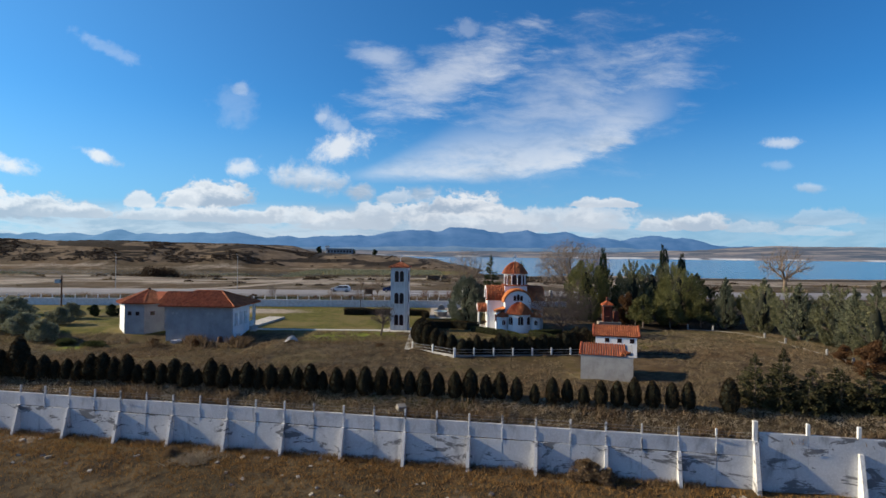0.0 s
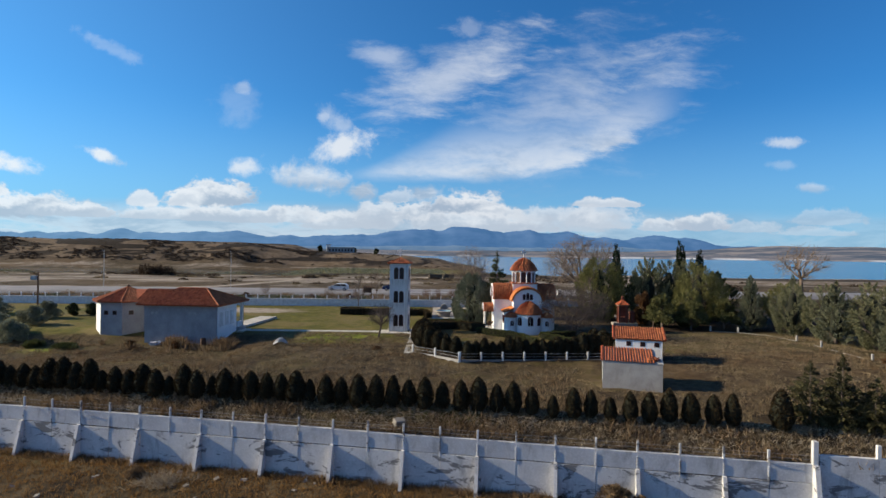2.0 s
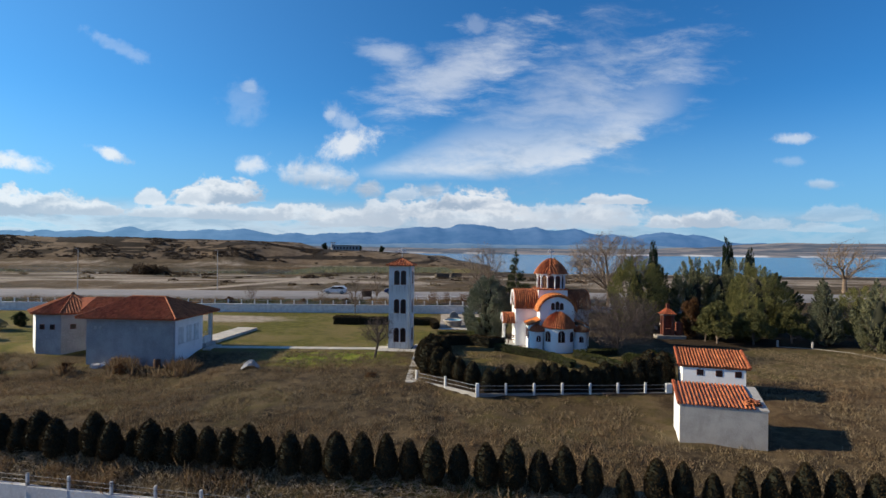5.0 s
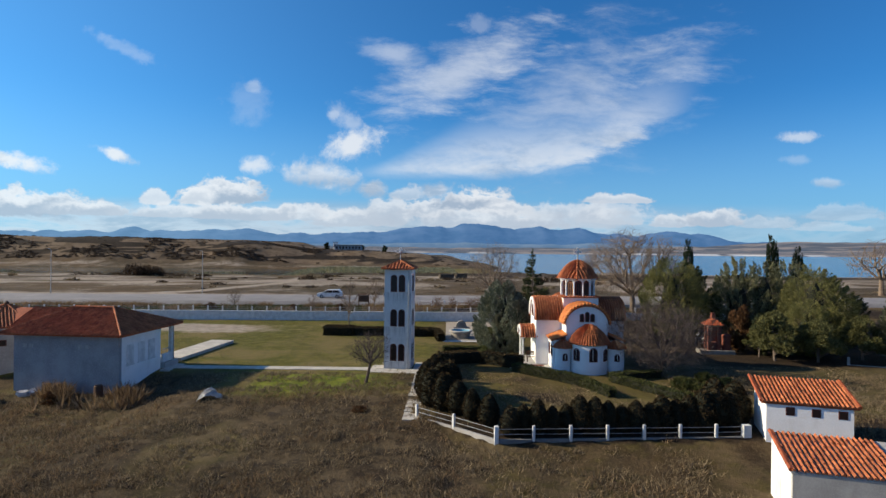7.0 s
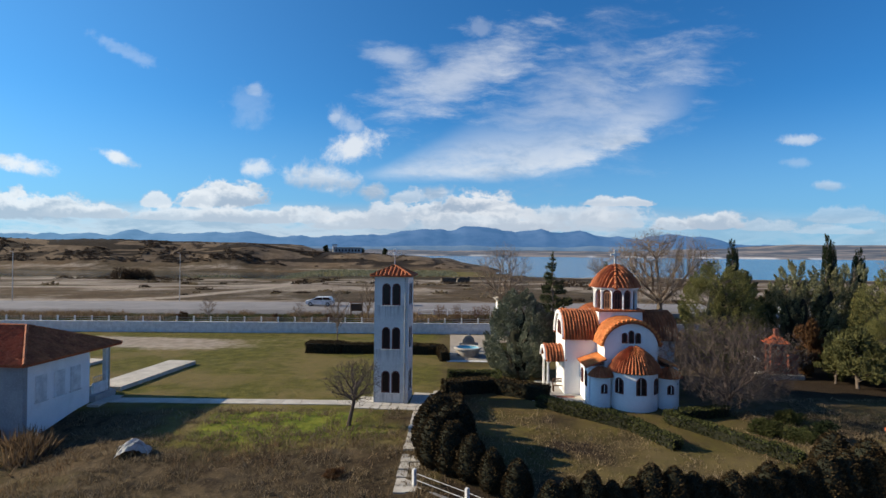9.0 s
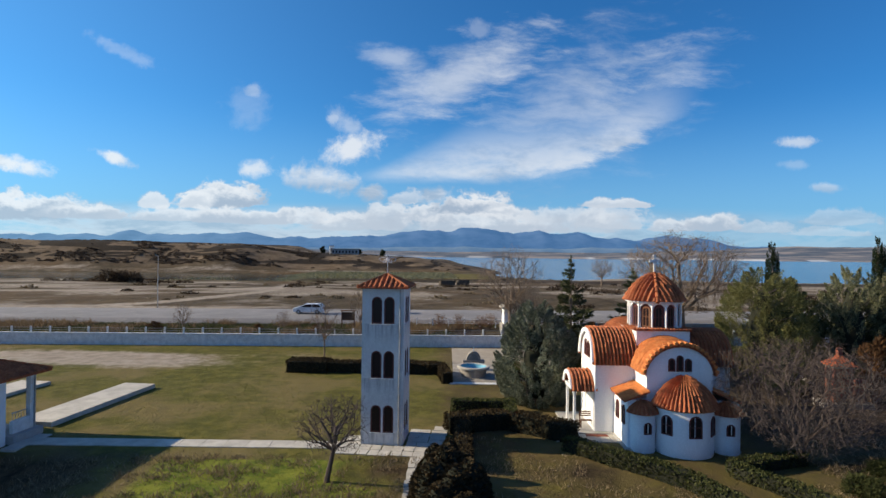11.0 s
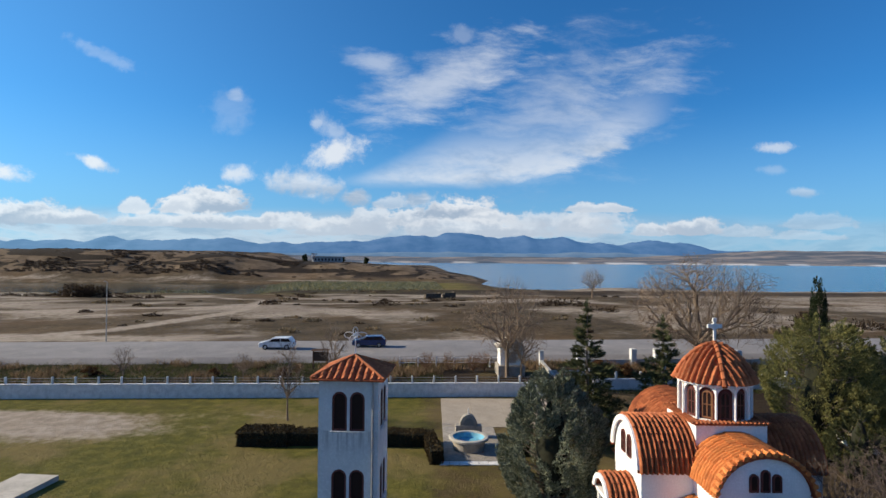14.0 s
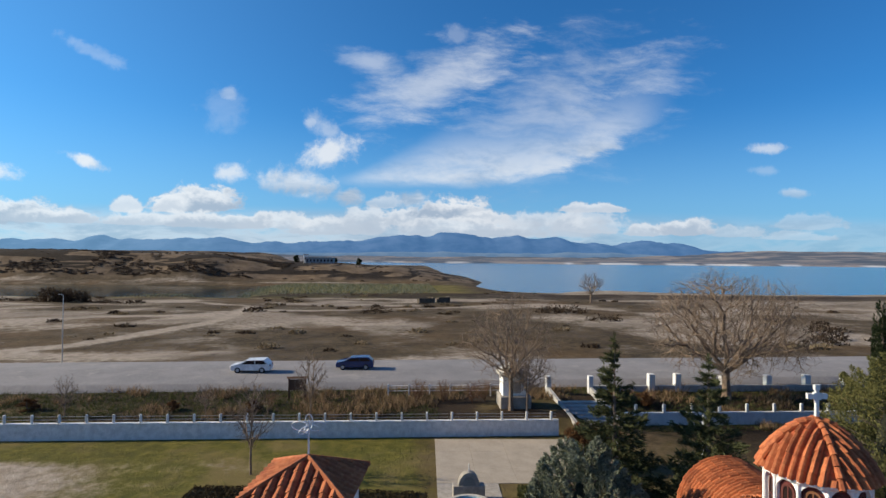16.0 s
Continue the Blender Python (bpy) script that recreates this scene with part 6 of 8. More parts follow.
def build_cypress_row():
    rnd = random.Random(11)
    protos = [make_cypress(s, "cypress row behind the front wall") for s in range(6)]
    x, k = -60.0, 0
    while x < 20.6:
        y = 43.6 - 0.22 * x + rnd.uniform(-0.15, 0.15)
        h = rnd.uniform(1.85, 2.4) * (0.72 if rnd.random() < 0.16 else 1.0) * (1.0 + 0.12 * smooth(-20, -40, x))
        plant(protos, k, x, y, h, h * rnd.uniform(0.88, 1.08) * (1.15 if x < -8 else 0.98), rnd.uniform(0, 360))
        x += rnd.uniform(1.0, 1.22) if x < -6 else rnd.uniform(1.08, 1.34)
        k += 1
    for x, y, h in ((22.6, 38.7, 2.5), (-36.4, 51.9, 3.4), (-46.0, 53.0, 3.0)):
        plant(protos, k, x, y, h, h * 1.02, 40 * k)
        k += 1
    # the thick dark bushes inside the railed garden
    for i in range(17):
        s = i / 16
        x, y = 4.6 + 12.8 * s, 57.65 + 0.75 * s + rnd.uniform(-0.15, 0.15)
        h = rnd.uniform(1.6, 2.15) + (0.35 if s > 0.86 else 0)
        plant(protos, i, x, y, h, h * rnd.uniform(1.05, 1.3), rnd.uniform(0, 360))
    for x, y, h in ((3.6, 59.1, 1.9), (2.7, 60.2, 1.9), (1.9, 61.3, 2.1), (1.0, 62.2, 2.4), (0.3, 62.9, 2.5), (0.9, 64.0, 2.7), (0.1, 64.5, 2.7), (1.5, 65.0, 2.5), (0.6, 65.7, 2.8), (0.0, 66.3, 2.2), (0.8, 67.2, 2.2), (0.2, 68.2, 2.0), (0.9, 69.2, 1.9), (1.3, 62.9, 2.2), (2.2, 62.3, 1.6), (18.1, 59.2, 2.6), (17.6, 60.6, 2.4)):
        plant(protos, int(x * 7), x, y, h, h * rnd.uniform(1.15, 1.4), rnd.uniform(0, 360))
    drop(protos)


def hedge(x0, y0, x1, y1, width, height, leaf=HEDGE_LEAF, label="low clipped box hedge beside the chapel", seed=1):
    """A trimmed straight hedge with an uneven skin."""
    rs = np.random.RandomState(seed)
    L = math.hypot(x1 - x0, y1 - y0)
    ob = holder("hedge", pose(x0, y0, land((x0 + x1) / 2, (y0 + y1) / 2), 0, 0, math.degrees(math.atan2(y1 - y0, x1 - x0))), label, "hedge", "garden hedges")
    n = int(230 * (L * (width + 2 * height) + width * height))
    area = np.array([L * width, L * height, L * height, width * height, width * height])
    side = rs.choice(5, n, p=area / area.sum())
    u, v = rs.uniform(0, 1, n), rs.uniform(0, 1, n)
    w2 = width / 2
    pts = np.zeros((n, 3))
    out = np.zeros((n, 3))
    for k, (p, o) in enumerate((((u * L, (v - 0.5) * width, height + 0 * u), (0, 0, 1)), ((u * L, -w2 + 0 * u, v * height), (0, -1, 0.3)), ((u * L, w2 + 0 * u, v * height), (0, 1, 0.3)), ((0 * u, (u - 0.5) * width, v * height), (-1, 0, 0.3)), ((L + 0 * u, (u - 0.5) * width, v * height), (1, 0, 0.3)))):
        sel = side == k
        pts[sel] = np.stack(p, axis=1)[sel]
        out[sel] = o
    wob = np.array([noise.noise(Vector((p[0] * 0.9 + seed, p[1], p[2] * 1.2))) for p in pts])
    pts += out * (wob[:, None] * 0.11) + rs.normal(0, 0.025, (n, 3))
    vv, ff = leaf_quads(pts, out, 0.11, rs, 1.0, 0.65)
    raw("foliage", vv, ff, leaf, ob)
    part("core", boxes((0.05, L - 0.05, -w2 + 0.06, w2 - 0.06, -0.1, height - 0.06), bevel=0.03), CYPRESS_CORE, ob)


def conifer(name, height, width, leaf, seed, label, density=1.0, top=0.0, droop=0.35, base=0.06, size=0.30, ragged=0.25, thin=False):
    """A conical evergreen: whorls of boughs, each a spray of needles along a limb."""
    rnd, rs = random.Random(seed), np.random.RandomState(seed)
    ob = holder(name, pose(0, 0, -200), label, "tree")
    vs, fs = tube([(0, 0, -0.3), (0.03, 0.02, height * 0.5), (0, 0, height * 0.985)], [0.05 + height * 0.016, height * 0.010, 0.02], 7)
    raw("trunk", vs, fs, BARK, ob)
    pts, out, limbs = [], [], Heap()
    levels = int(height * (2.6 if thin else 3.4))
    for i in range(levels):
        t = base + (1 - base) * (i + rnd.random() * 0.6) / levels
        rmax = width / 2 * ((1 - t) ** 0.8 + top * math.sin(math.pi * t)) * rnd.uniform(1 - ragged, 1 + ragged * 0.6)
        for k in range(int((4 if thin else 5) + 5 * (1 - t))):
            a = rnd.uniform(0, 2 * math.pi)
            r = max(0.12, rmax * rnd.uniform(0.7, 1.12))
            z = height * t
            n = max(4, int(r * 15 * density))
            s = rs.uniform(0.12, 1.0, n) ** 0.75
            side = rs.normal(0, 0.11 if thin else 0.17, n) * (1.15 - s) * r
            x = np.cos(a) * s * r - np.sin(a) * side
            y = np.sin(a) * s * r + np.cos(a) * side
            zz = z - droop * r * s ** 1.5 + 0.22 * r * s ** 3 + rs.normal(0, 0.05 + 0.03 * r, n)
            pts.append(np.stack([x, y, zz], axis=1))
            out.append(np.stack([np.cos(a) + 0 * s, np.sin(a) + 0 * s, 0.35 + 0 * s], axis=1))
            if r > 0.7 and k % 2 == 0:
                q, g = tube([(0, 0, z), (math.cos(a) * r * 0.8, math.sin(a) * r * 0.8, z - droop * r * 0.7)], [0.03, 0.01], 3)
                limbs.put(q, g)
    pts.append(np.stack([rs.normal(0, 0.05, 30), rs.normal(0, 0.05, 30), rs.uniform(0.9, 1.02, 30) * height], axis=1))
    out.append(np.tile([0, 0, 1.0], (30, 1)))
    v, f = leaf_quads(np.concatenate(pts), np.concatenate(out), size, rs, 1.7 if thin else 1.15, 0.27 if thin else 0.36)
    raw("crown", v, f, leaf, ob)
    limbs.done("limb_wood", BARK, ob)
    return ob


def pine(name, height, width, leaf, seed, label, clear=0.14, clumps=26, size=0.145, category="tree", puff=1.0):
    """A broad evergreen: forked trunk and a crown of many tufted clumps with gaps."""
    rnd, rs = random.Random(seed), np.random.RandomState(seed)
    ob = holder(name, pose(0, 0, -200), label, category)
    wood = Heap()
    mid = (rnd.uniform(-0.2, 0.2), rnd.uniform(-0.2, 0.2), height * 0.5)
    vs, fs = tube([(0, 0, -0.3), (mid[0] * 0.5, mid[1] * 0.5, height * 0.25), mid, (mid[0], mid[1], height * 0.85)], [0.06 + height * 0.018, 0.04 + height * 0.015, height * 0.011, 0.03], 7)
    raw("trunk", vs, fs, BARK, ob)
    pts, out = [], []
    clumps = int(clumps * 1.5)
    for i in range(clumps):
        t = clear + (1 - clear) * ((i + rnd.random()) / clumps)
        env = math.sin(math.pi * min(1.0, 0.18 + 0.80 * t)) ** 0.7
        a = rnd.uniform(0, 2 * math.pi) + 2.4 * i
        r = width / 2 * env * rnd.uniform(0.25, 0.92)
        c = np.array([math.cos(a) * r, math.sin(a) * r, height * (0.05 + 0.90 * t)])
        cr = width * rnd.uniform(0.09, 0.185) * (0.65 + 0.5 * env) * puff
        n = int(210 * (cr / 0.9) ** 1.6 * (0.27 / size) ** 1.3) + 60
        d = rs.normal(0, 1, (n, 3))
        d /= np.linalg.norm(d, axis=1, keepdims=True)
        lum = np.array([noise.noise(Vector(q * 1.9 + c)) for q in d])
        p = c + d * (cr * (0.82 + 0.5 * lum) * rs.uniform(0.6, 1.0, n) ** 0.5)[:, None] * np.array([1, 1, 0.78])
        pts.append(p)
        out.append(d + np.array([0, 0, 0.5]))
        q, g = tube([(mid[0] * t, mid[1] * t, max(0.5, c[2] - 0.35 * r - 0.3)), tuple(c)], [0.05, 0.015], 4)
        wood.put(q, g)
    v, f = leaf_quads(np.concatenate(pts), np.concatenate(out), size, rs, 1.5, 0.34)
    raw("crown", v, f, leaf, ob)
    wood.done("limb_wood", BARK, ob)
    return ob


def plume_tree(name, height, width, leaf, seed, label, shape="egg", clear=0.06, plumes=130, size=0.15, lift=1.0, each=60, lean=0.0, spray=1.0, slim=0.30):
    """An evergreen whose crown is many upswept, tapering sprays round an added dark core."""
    rnd, rs = random.Random(seed), np.random.RandomState(seed)
    ob = holder(name, pose(0, 0, -200), label, "tree")
    vs, fs = tube([(0, 0, -0.3), (0.04, 0.02, height * 0.3), (lean * 0.5, 0, height * 0.6), (lean, 0, height * 0.93)], [0.05 + height * 0.017, 0.03 + height * 0.013, height * 0.009, 0.02], 7)
    raw("trunk", vs, fs, BARK, ob)

    def env(t):
        if shape == "column":
            return min(1.0, (t / 0.10 + 0.1)) ** 0.6 * (1 - t) ** 0.42
        if shape == "cone":
            return min(1.0, 0.45 + t / 0.14) * (1 - t) ** 0.72
        return math.sin(math.pi * min(1.0, 0.16 + 0.80 * t)) ** 0.75
    wood = Heap()
    pts, out = [], []
    for i in range(plumes):
        while True:
            t = rnd.random()
            if rnd.random() < env(t) + 0.15:
                break
        a = 2.39996 * i + rnd.uniform(-0.5, 0.5)
        bulge = 1 + 0.34 * noise.noise(Vector((math.cos(a) * 0.9 + seed, math.sin(a) * 0.9, t * 2.6)))
        R = width / 2 * env(t) * bulge
        L = spray * (0.20 if shape != "column" else 0.50) * width * rnd.uniform(0.7, 1.35) * (0.65 + 0.5 * env(t))
        z = height * (clear + (0.98 - clear) * t)
        d = Vector((math.cos(a), math.sin(a), lift * rnd.uniform(0.6, 1.5) + 1.2 * t)).normalized()
        tip = Vector((math.cos(a) * R + lean * t, math.sin(a) * R, min(z, height - 0.1)))
        root = tip - d * L
        n = int(2.0 * each * rnd.uniform(0.7, 1.3))
        q = rs.uniform(0.0, 1.0, n) ** 0.8
        thick = slim * L * (np.sqrt(q + 0.02) * (1.06 - q) * 1.5)
        off = rs.normal(0, 1, (n, 3))
        off -= (off @ np.array(d))[:, None] * np.array(d)
        off /= np.linalg.norm(off, axis=1, keepdims=True) + 1e-9
        r = thick * rs.uniform(0.35, 1.0, n)
        pts.append(np.array(root) + np.outer(q * L, np.array(d)) + off * r[:, None])
        out.append(np.array(d) * 1.1 + off * 0.7)
        if i % 3 == 0:
            v, f = tube([(lean * t, 0, max(0.3, root.z - 0.3 * R)), tuple(root)], [0.045, 0.015], 4)
            wood.put(v, f)
    v, f = leaf_quads(np.concatenate(pts), np.concatenate(out), size * 0.90, rs, 1.6, 0.42)
    raw("crown", v, f, leaf, ob)
    wood.done("limb_wood", BARK, ob)
    # dark core added so that nothing shows through the sprays
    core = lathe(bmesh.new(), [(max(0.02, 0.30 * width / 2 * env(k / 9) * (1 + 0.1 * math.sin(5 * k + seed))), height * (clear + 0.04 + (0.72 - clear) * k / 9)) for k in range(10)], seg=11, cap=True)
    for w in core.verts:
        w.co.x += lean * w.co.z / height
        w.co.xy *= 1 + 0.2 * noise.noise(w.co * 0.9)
    part("crown_core", core, CYPRESS_CORE, ob, smooth=True)
    return ob


def bare_tree(name, height, spread_, seed, label, bark=BARK, trunk_r=0.16, fork=0.28, tips=500, twig=0.008, lean=0.0, swell=0.45):
    """A leafless tree: the trunk forks again and again, reaching out to twig ends all through a rounded crown."""
    rnd, rs = random.Random(seed), np.random.RandomState(seed)
    ob = holder(name, pose(0, 0, -200), label, "tree")
    top = Vector((lean * height * 0.3, rnd.uniform(-0.1, 0.1), height * fork))
    vs, fs = tube([(0, 0, -0.3), (0.03, 0.0, 0.12 * height * fork), top * 0.55, top], [trunk_r * 1.35, trunk_r * 1.05, trunk_r * 0.9, trunk_r * 0.8], 8)
    raw("trunk", vs, fs, bark, ob)
    d = rs.normal(0, 1, (tips, 3))
    d /= np.linalg.norm(d, axis=1, keepdims=True)
    lum = np.array([noise.noise(Vector(q * 2.2 + seed)) for q in d])
    d *= (rs.uniform(0.12, 1.0, tips) ** 0.45 * (1 + 0.24 * lum))[:, None]
    low = height * fork * 0.75
    ends = d * np.array([spread_ / 2, spread_ / 2, (height - low) / 2]) + np.array([top.x, 0, (height + low) / 2])
    heap = Heap()

    def limb(a, b, r0, r1, sag, sides):
        mid = a.lerp(b, 0.5) + Vector((rnd.gauss(0, 0.06), rnd.gauss(0, 0.06), -sag)) * (b - a).length
        v, f = tube([a, mid, b], [r0, (r0 + r1) / 2, r1], sides)
        heap.put(v, f)

    def thick(n):
        return min(trunk_r * 0.55, twig * n ** swell)

    def grow(node, pts, level):
        if len(pts) <= 2:
            for q in pts:
                limb(node, Vector(q), twig, twig * 0.55, 0.06, 3)
            return
        axis = rs.normal(0, 1, 3) * np.array([1, 1, 0.75])
        o = np.argsort(pts @ axis)
        cut = int(len(pts) * rnd.uniform(0.36, 0.64))
        for g in (pts[o[:cut]], pts[o[cut:]]):
            if not len(g):
                continue
            if level < 1:
                grow(node, g, level + 1)
                continue
            c = Vector(g.mean(axis=0))
            nxt = node.lerp(c, rnd.uniform(0.34, 0.52) if len(g) > 6 else rnd.uniform(0.45, 0.7))
            limb(node, nxt, thick(len(g)), thick(len(g)) * 0.82, 0.05, 6 if level < 3 else 4 if level < 6 else 3)
            grow(nxt, g, level + 1)
    grow(top, ends, -1)
    heap.done("crown", bark, ob)
    return ob


def stand(ob, x, y, turn=0.0, s=1.0, z=None):
    ob.matrix_basis = pose(x, y, (land(x, y) if z is None else z) - 0.03, 0, 0, turn) @ Matrix.Diagonal((s, s, s, 1))
    return ob


def again(ob, x, y, turn, w=1.0, h=1.0, label=""):
    c = copy_thing(ob, pose(x, y, land(x, y) - 0.03, 0, 0, turn) @ Matrix.Diagonal((w, w, h, 1)))
    if label:
        tagged(c, label)
    return c


def build_trees():
    # about the chapel
    stand(plume_tree("blue_spruce", 7.3, 5.6, BLUE_LEAF, 21, "broad grey-blue spruce beside the chapel", clear=0.02, plumes=330, size=0.13, lift=0.9, each=90, spray=1.15, slim=0.27), 7.4, 82.4)
    fir = stand(conifer("fir_tree", 10.0, 6.2, FIR_LEAF, 22, "dark slender fir tree behind the chapel", size=0.24, density=3.2, droop=0.15, thin=True), 12.0, 91.2)
    again(fir, 16.9, 90.0, 120, 1.05, 0.9)
    stand(pine("thuja_bush", 3.0, 3.6, BROWN_LEAF, 23, "rusty brown thuja bush under the firs", clear=0.02, clumps=14, size=0.20, category="shrub"), 13.8, 98.0)
    again(bpy.data.objects["thuja_bush"], 12.0, 98.6, 60, 0.85, 0.95)
    stand(bare_tree("fruit_tree", 6.3, 8.6, 31, "leafless spreading fruit tree beside the chapel", TWIG, trunk_r=0.10, fork=0.14, tips=11000, twig=0.0056, swell=0.33), 18.9, 71.6)
    stand(bare_tree("young_tree", 4.1, 3.6, 32, "small leafless tree by the bell tower", TWIG, trunk_r=0.12, fork=0.36, tips=900, twig=0.008, lean=0.25), -4.6, 68.9)
    # young trees on the lawn and along the road wall
    young = stand(bare_tree("sapling", 6.5, 3.2, 33, "slim leafless sapling on the lawn", PALE_BARK, trunk_r=0.075, fork=0.28, tips=420, twig=0.010), -9.95, 97.6)
    again(young, -7.7, 107.4, 140, 1.0, 0.95, "slim leafless sapling behind the boundary wall")
    again(young, -28.0, 108.5, 250, 0.8, 0.55, "slim leafless sapling behind the boundary wall")
    again(young, -16.5, 108.2, 30, 0.7, 0.45, "slim leafless sapling behind the boundary wall")
    # roadside trees
    stand(bare_tree("plane_tree", 13.0, 16.0, 34, "big pale leafless plane tree by the road", PALE_BARK, trunk_r=0.42, fork=0.20, tips=9000, twig=0.0100), 32.0, 114.0)
    tree2 = stand(bare_tree("roadside_tree", 10.6, 9.0, 35, "leafless brown tree by the road entrance", PALE_BARK, trunk_r=0.22, fork=0.26, tips=1900, twig=0.010), 9.5, 109.4)
    far_tree = bare_tree("lone_tree", 10.6, 9.0, 36, "lone leafless tree near the lake shore", PALE_BARK, trunk_r=0.30, fork=0.26, tips=700, twig=0.02)
    stand(far_tree, 71.0, 272.0, 60, 1.2)
    again(tree2, 10.9, 109.1, 160, 0.55, 0.60, "leaning leafless tree by the road entrance")
    again(far_tree, 103.0, 152.0, 200, 1.45, 1.05, "lone leafless tree beyond the road")
    # tall cypresses
    tall = stand(plume_tree("tall_cypress", 12.3, 2.0, DARK_LEAF, 41, "tall dark columnar cypress", "column", clear=0.02, plumes=340, size=0.12, lift=4.5, each=30, slim=0.30), 32.4, 96.0)
    again(tall, 43.4, 97.0, 80, 0.8, 1.06)
    again(tall, 44.3, 97.4, 10, 0.7, 1.0)
    again(tall, 46.9, 97.0, 200, 1.1, 0.93)
    # the grove north of the chapel
    p1 = stand(plume_tree("pine_tree", 9.9, 7.2, PINE_LEAF, 51, "soft green pine tree in the grove", clear=0.06, plumes=400, size=0.105, lift=0.5, each=95, slim=0.36), 27.2, 89.0)
    p2 = stand(plume_tree("cedar_tree", 9.9, 6.4, PINE_GREY, 52, "grey-green cedar tree with upswept sprays", clear=0.05, plumes=150, size=0.14, lift=1.3, each=80, spray=1.25, slim=0.22), 35.0, 89.5)
    p3 = stand(plume_tree("pine_tree", 9.2, 7.4, PINE_LEAF, 53, "broad green pine tree in the grove", clear=0.06, plumes=340, size=0.12, lift=0.5, each=75, slim=0.36), 40.6, 84.8)
    d1 = stand(plume_tree("dark_pine", 8.8, 5.8, FIR_LEAF, 54, "dark shaded pine tree in the grove", clear=0.05, plumes=150, size=0.18, lift=0.7, each=56), 31.0, 92.0)
    b1 = stand(pine("small_oak", 4.6, 4.6, OAK_LEAF, 55, "small bushy green tree with a pale forked trunk", clear=0.30, clumps=26, size=0.2), 32.4, 78.2)
    s1 = stand(plume_tree("spruce_tree", 7.6, 4.6, SPRUCE_LEAF, 56, "blue-grey spruce at the edge of the meadow", "cone", clear=0.07, plumes=130, size=0.14, lift=0.5, each=56, spray=1.2, slim=0.24), 45.5, 80.0)
    s2 = stand(plume_tree("spruce_tree", 7.0, 4.9, PINE_GREY, 57, "grey-green conifer at the edge of the meadow", clear=0.07, plumes=130, size=0.14, lift=0.8, each=56, lean=0.3, spray=1.2, slim=0.24), 46.8, 73.5)
    again(d1, 36.5, 92.5, 100, 1.1, 0.95)
    again(d1, 44.5, 88.0, 30, 1.1, 0.9)
    again(p2, 39.0, 91.0, 140, 1.1, 0.95)
    again(p2, 42.6, 92.0, 250, 0.9, 0.98)
    again(p1, 37.0, 80.6, 70, 0.62, 0.6)
    again(d1, 26.4, 84.6, 210, 0.55, 0.52)
    again(b1, 36.0, 77.5, 90, 1.0, 0.85)
    again(b1, 41.0, 78.5, 40, 0.9, 0.9)
    again(b1, 31.8, 79.8, 160, 0.62, 0.7)
    again(d1, 33.0, 81.0, 300, 0.5, 0.5)
    again(s1, 43.8, 77.0, 50, 0.9, 0.95)
    again(s1, 49.5, 77.0, 10, 1.0, 1.02)
    again(s2, 48.5, 69.5, 200, 1.05, 1.0)
    again(s1, 47.3, 66.5, 130, 1.0, 1.0)
    again(s2, 49.0, 62.5, 300, 1.15, 1.02)
    again(s1, 47.8, 58.5, 250, 1.05, 0.98)
    again(s2, 46.9, 54.6, 20, 1.1, 1.0)
    again(s1, 52.0, 60.0, 80, 1.2, 1.05)
    again(s2, 53.0, 68.0, 180, 1.2, 1.05)
    again(p3, 53.0, 84.0, 190, 0.85, 0.7)
    again(s1, 52.0, 52.0, 60, 1.2, 1.0)
    for x, y, w, h in ((43.5, 50.0, 0.8, 0.9), (46.0, 49.0, 1.0, 1.1), (45.0, 46.0, 0.9, 0.8), (42.2, 52.5, 0.6, 0.6)):
        again(bpy.data.objects["thuja_bush"], x, y, 31 * x, w, h, "rusty brown bush at the meadow's edge")
    bb = again(bpy.data.objects["thuja_bush"], 40.5, 47.6, 20, 1.1, 0.9, "rusty brown bush at the meadow's edge")
    again(bpy.data.objects["thuja_bush"], 31.6, 82.8, 20, 0.9, 1.5, "rusty brown thuja at the grove's edge")
    # dark young firs behind the end of the front wall
    f2 = stand(conifer("young_fir", 3.9, 2.6, YOUNG_LEAF, 58, "young dark fir behind the front wall", size=0.2, density=3.0, top=0.3), 24.9, 39.4)
    for x, y, w, h in ((27.2, 39.6, 1.0, 1.12), (26.2, 38.4, 0.8, 0.7), (29.2, 39.2, 1.1, 0.75), (30.8, 38.4, 1.2, 0.75), (32.5, 38.0, 1.2, 0.8), (28.0, 37.9, 0.9, 0.6), (34.5, 37.6, 1.2, 0.85), (31.6, 40.0, 1.2, 0.7)):
        again(f2, x, y, x * 40, w, h)
    wb = stand(pine("thorn_bush", 1.5, 2.6, WEED, 63, "tangled dry thorn bush at the foot of the wall", clear=0.0, clumps=22, size=0.12, category="shrub"), 11.8, 37.9)
    again(wb, 13.2, 37.4, 90, 0.7, 0.7)
    again(wb, -19.0, 43.6, 200, 0.6, 0.5)
    br = stand(pine("broom_shrub", 0.7, 2.6, HEDGE_LEAF, 64, "low yellow-green shrub in the garden", clear=0.0, clumps=16, size=0.11, category="shrub"), 18.9, 67.6)
    again(br, 21.4, 69.6, 70, 0.8, 0.9)
    again(br, 20.3, 66.4, 150, 1.0, 0.7)
    again(br, -38.0, 66.5, 40, 1.3, 0.8, "low yellow-green shrub in the rough grass")
    again(br, -41.5, 67.3, 200, 1.2, 0.9, "low yellow-green shrub in the rough grass")
    again(bpy.data.objects["thuja_bush"], -4.25, 62.06, 20, 0.30, 0.13, "rusty brown bush in the rough grass")
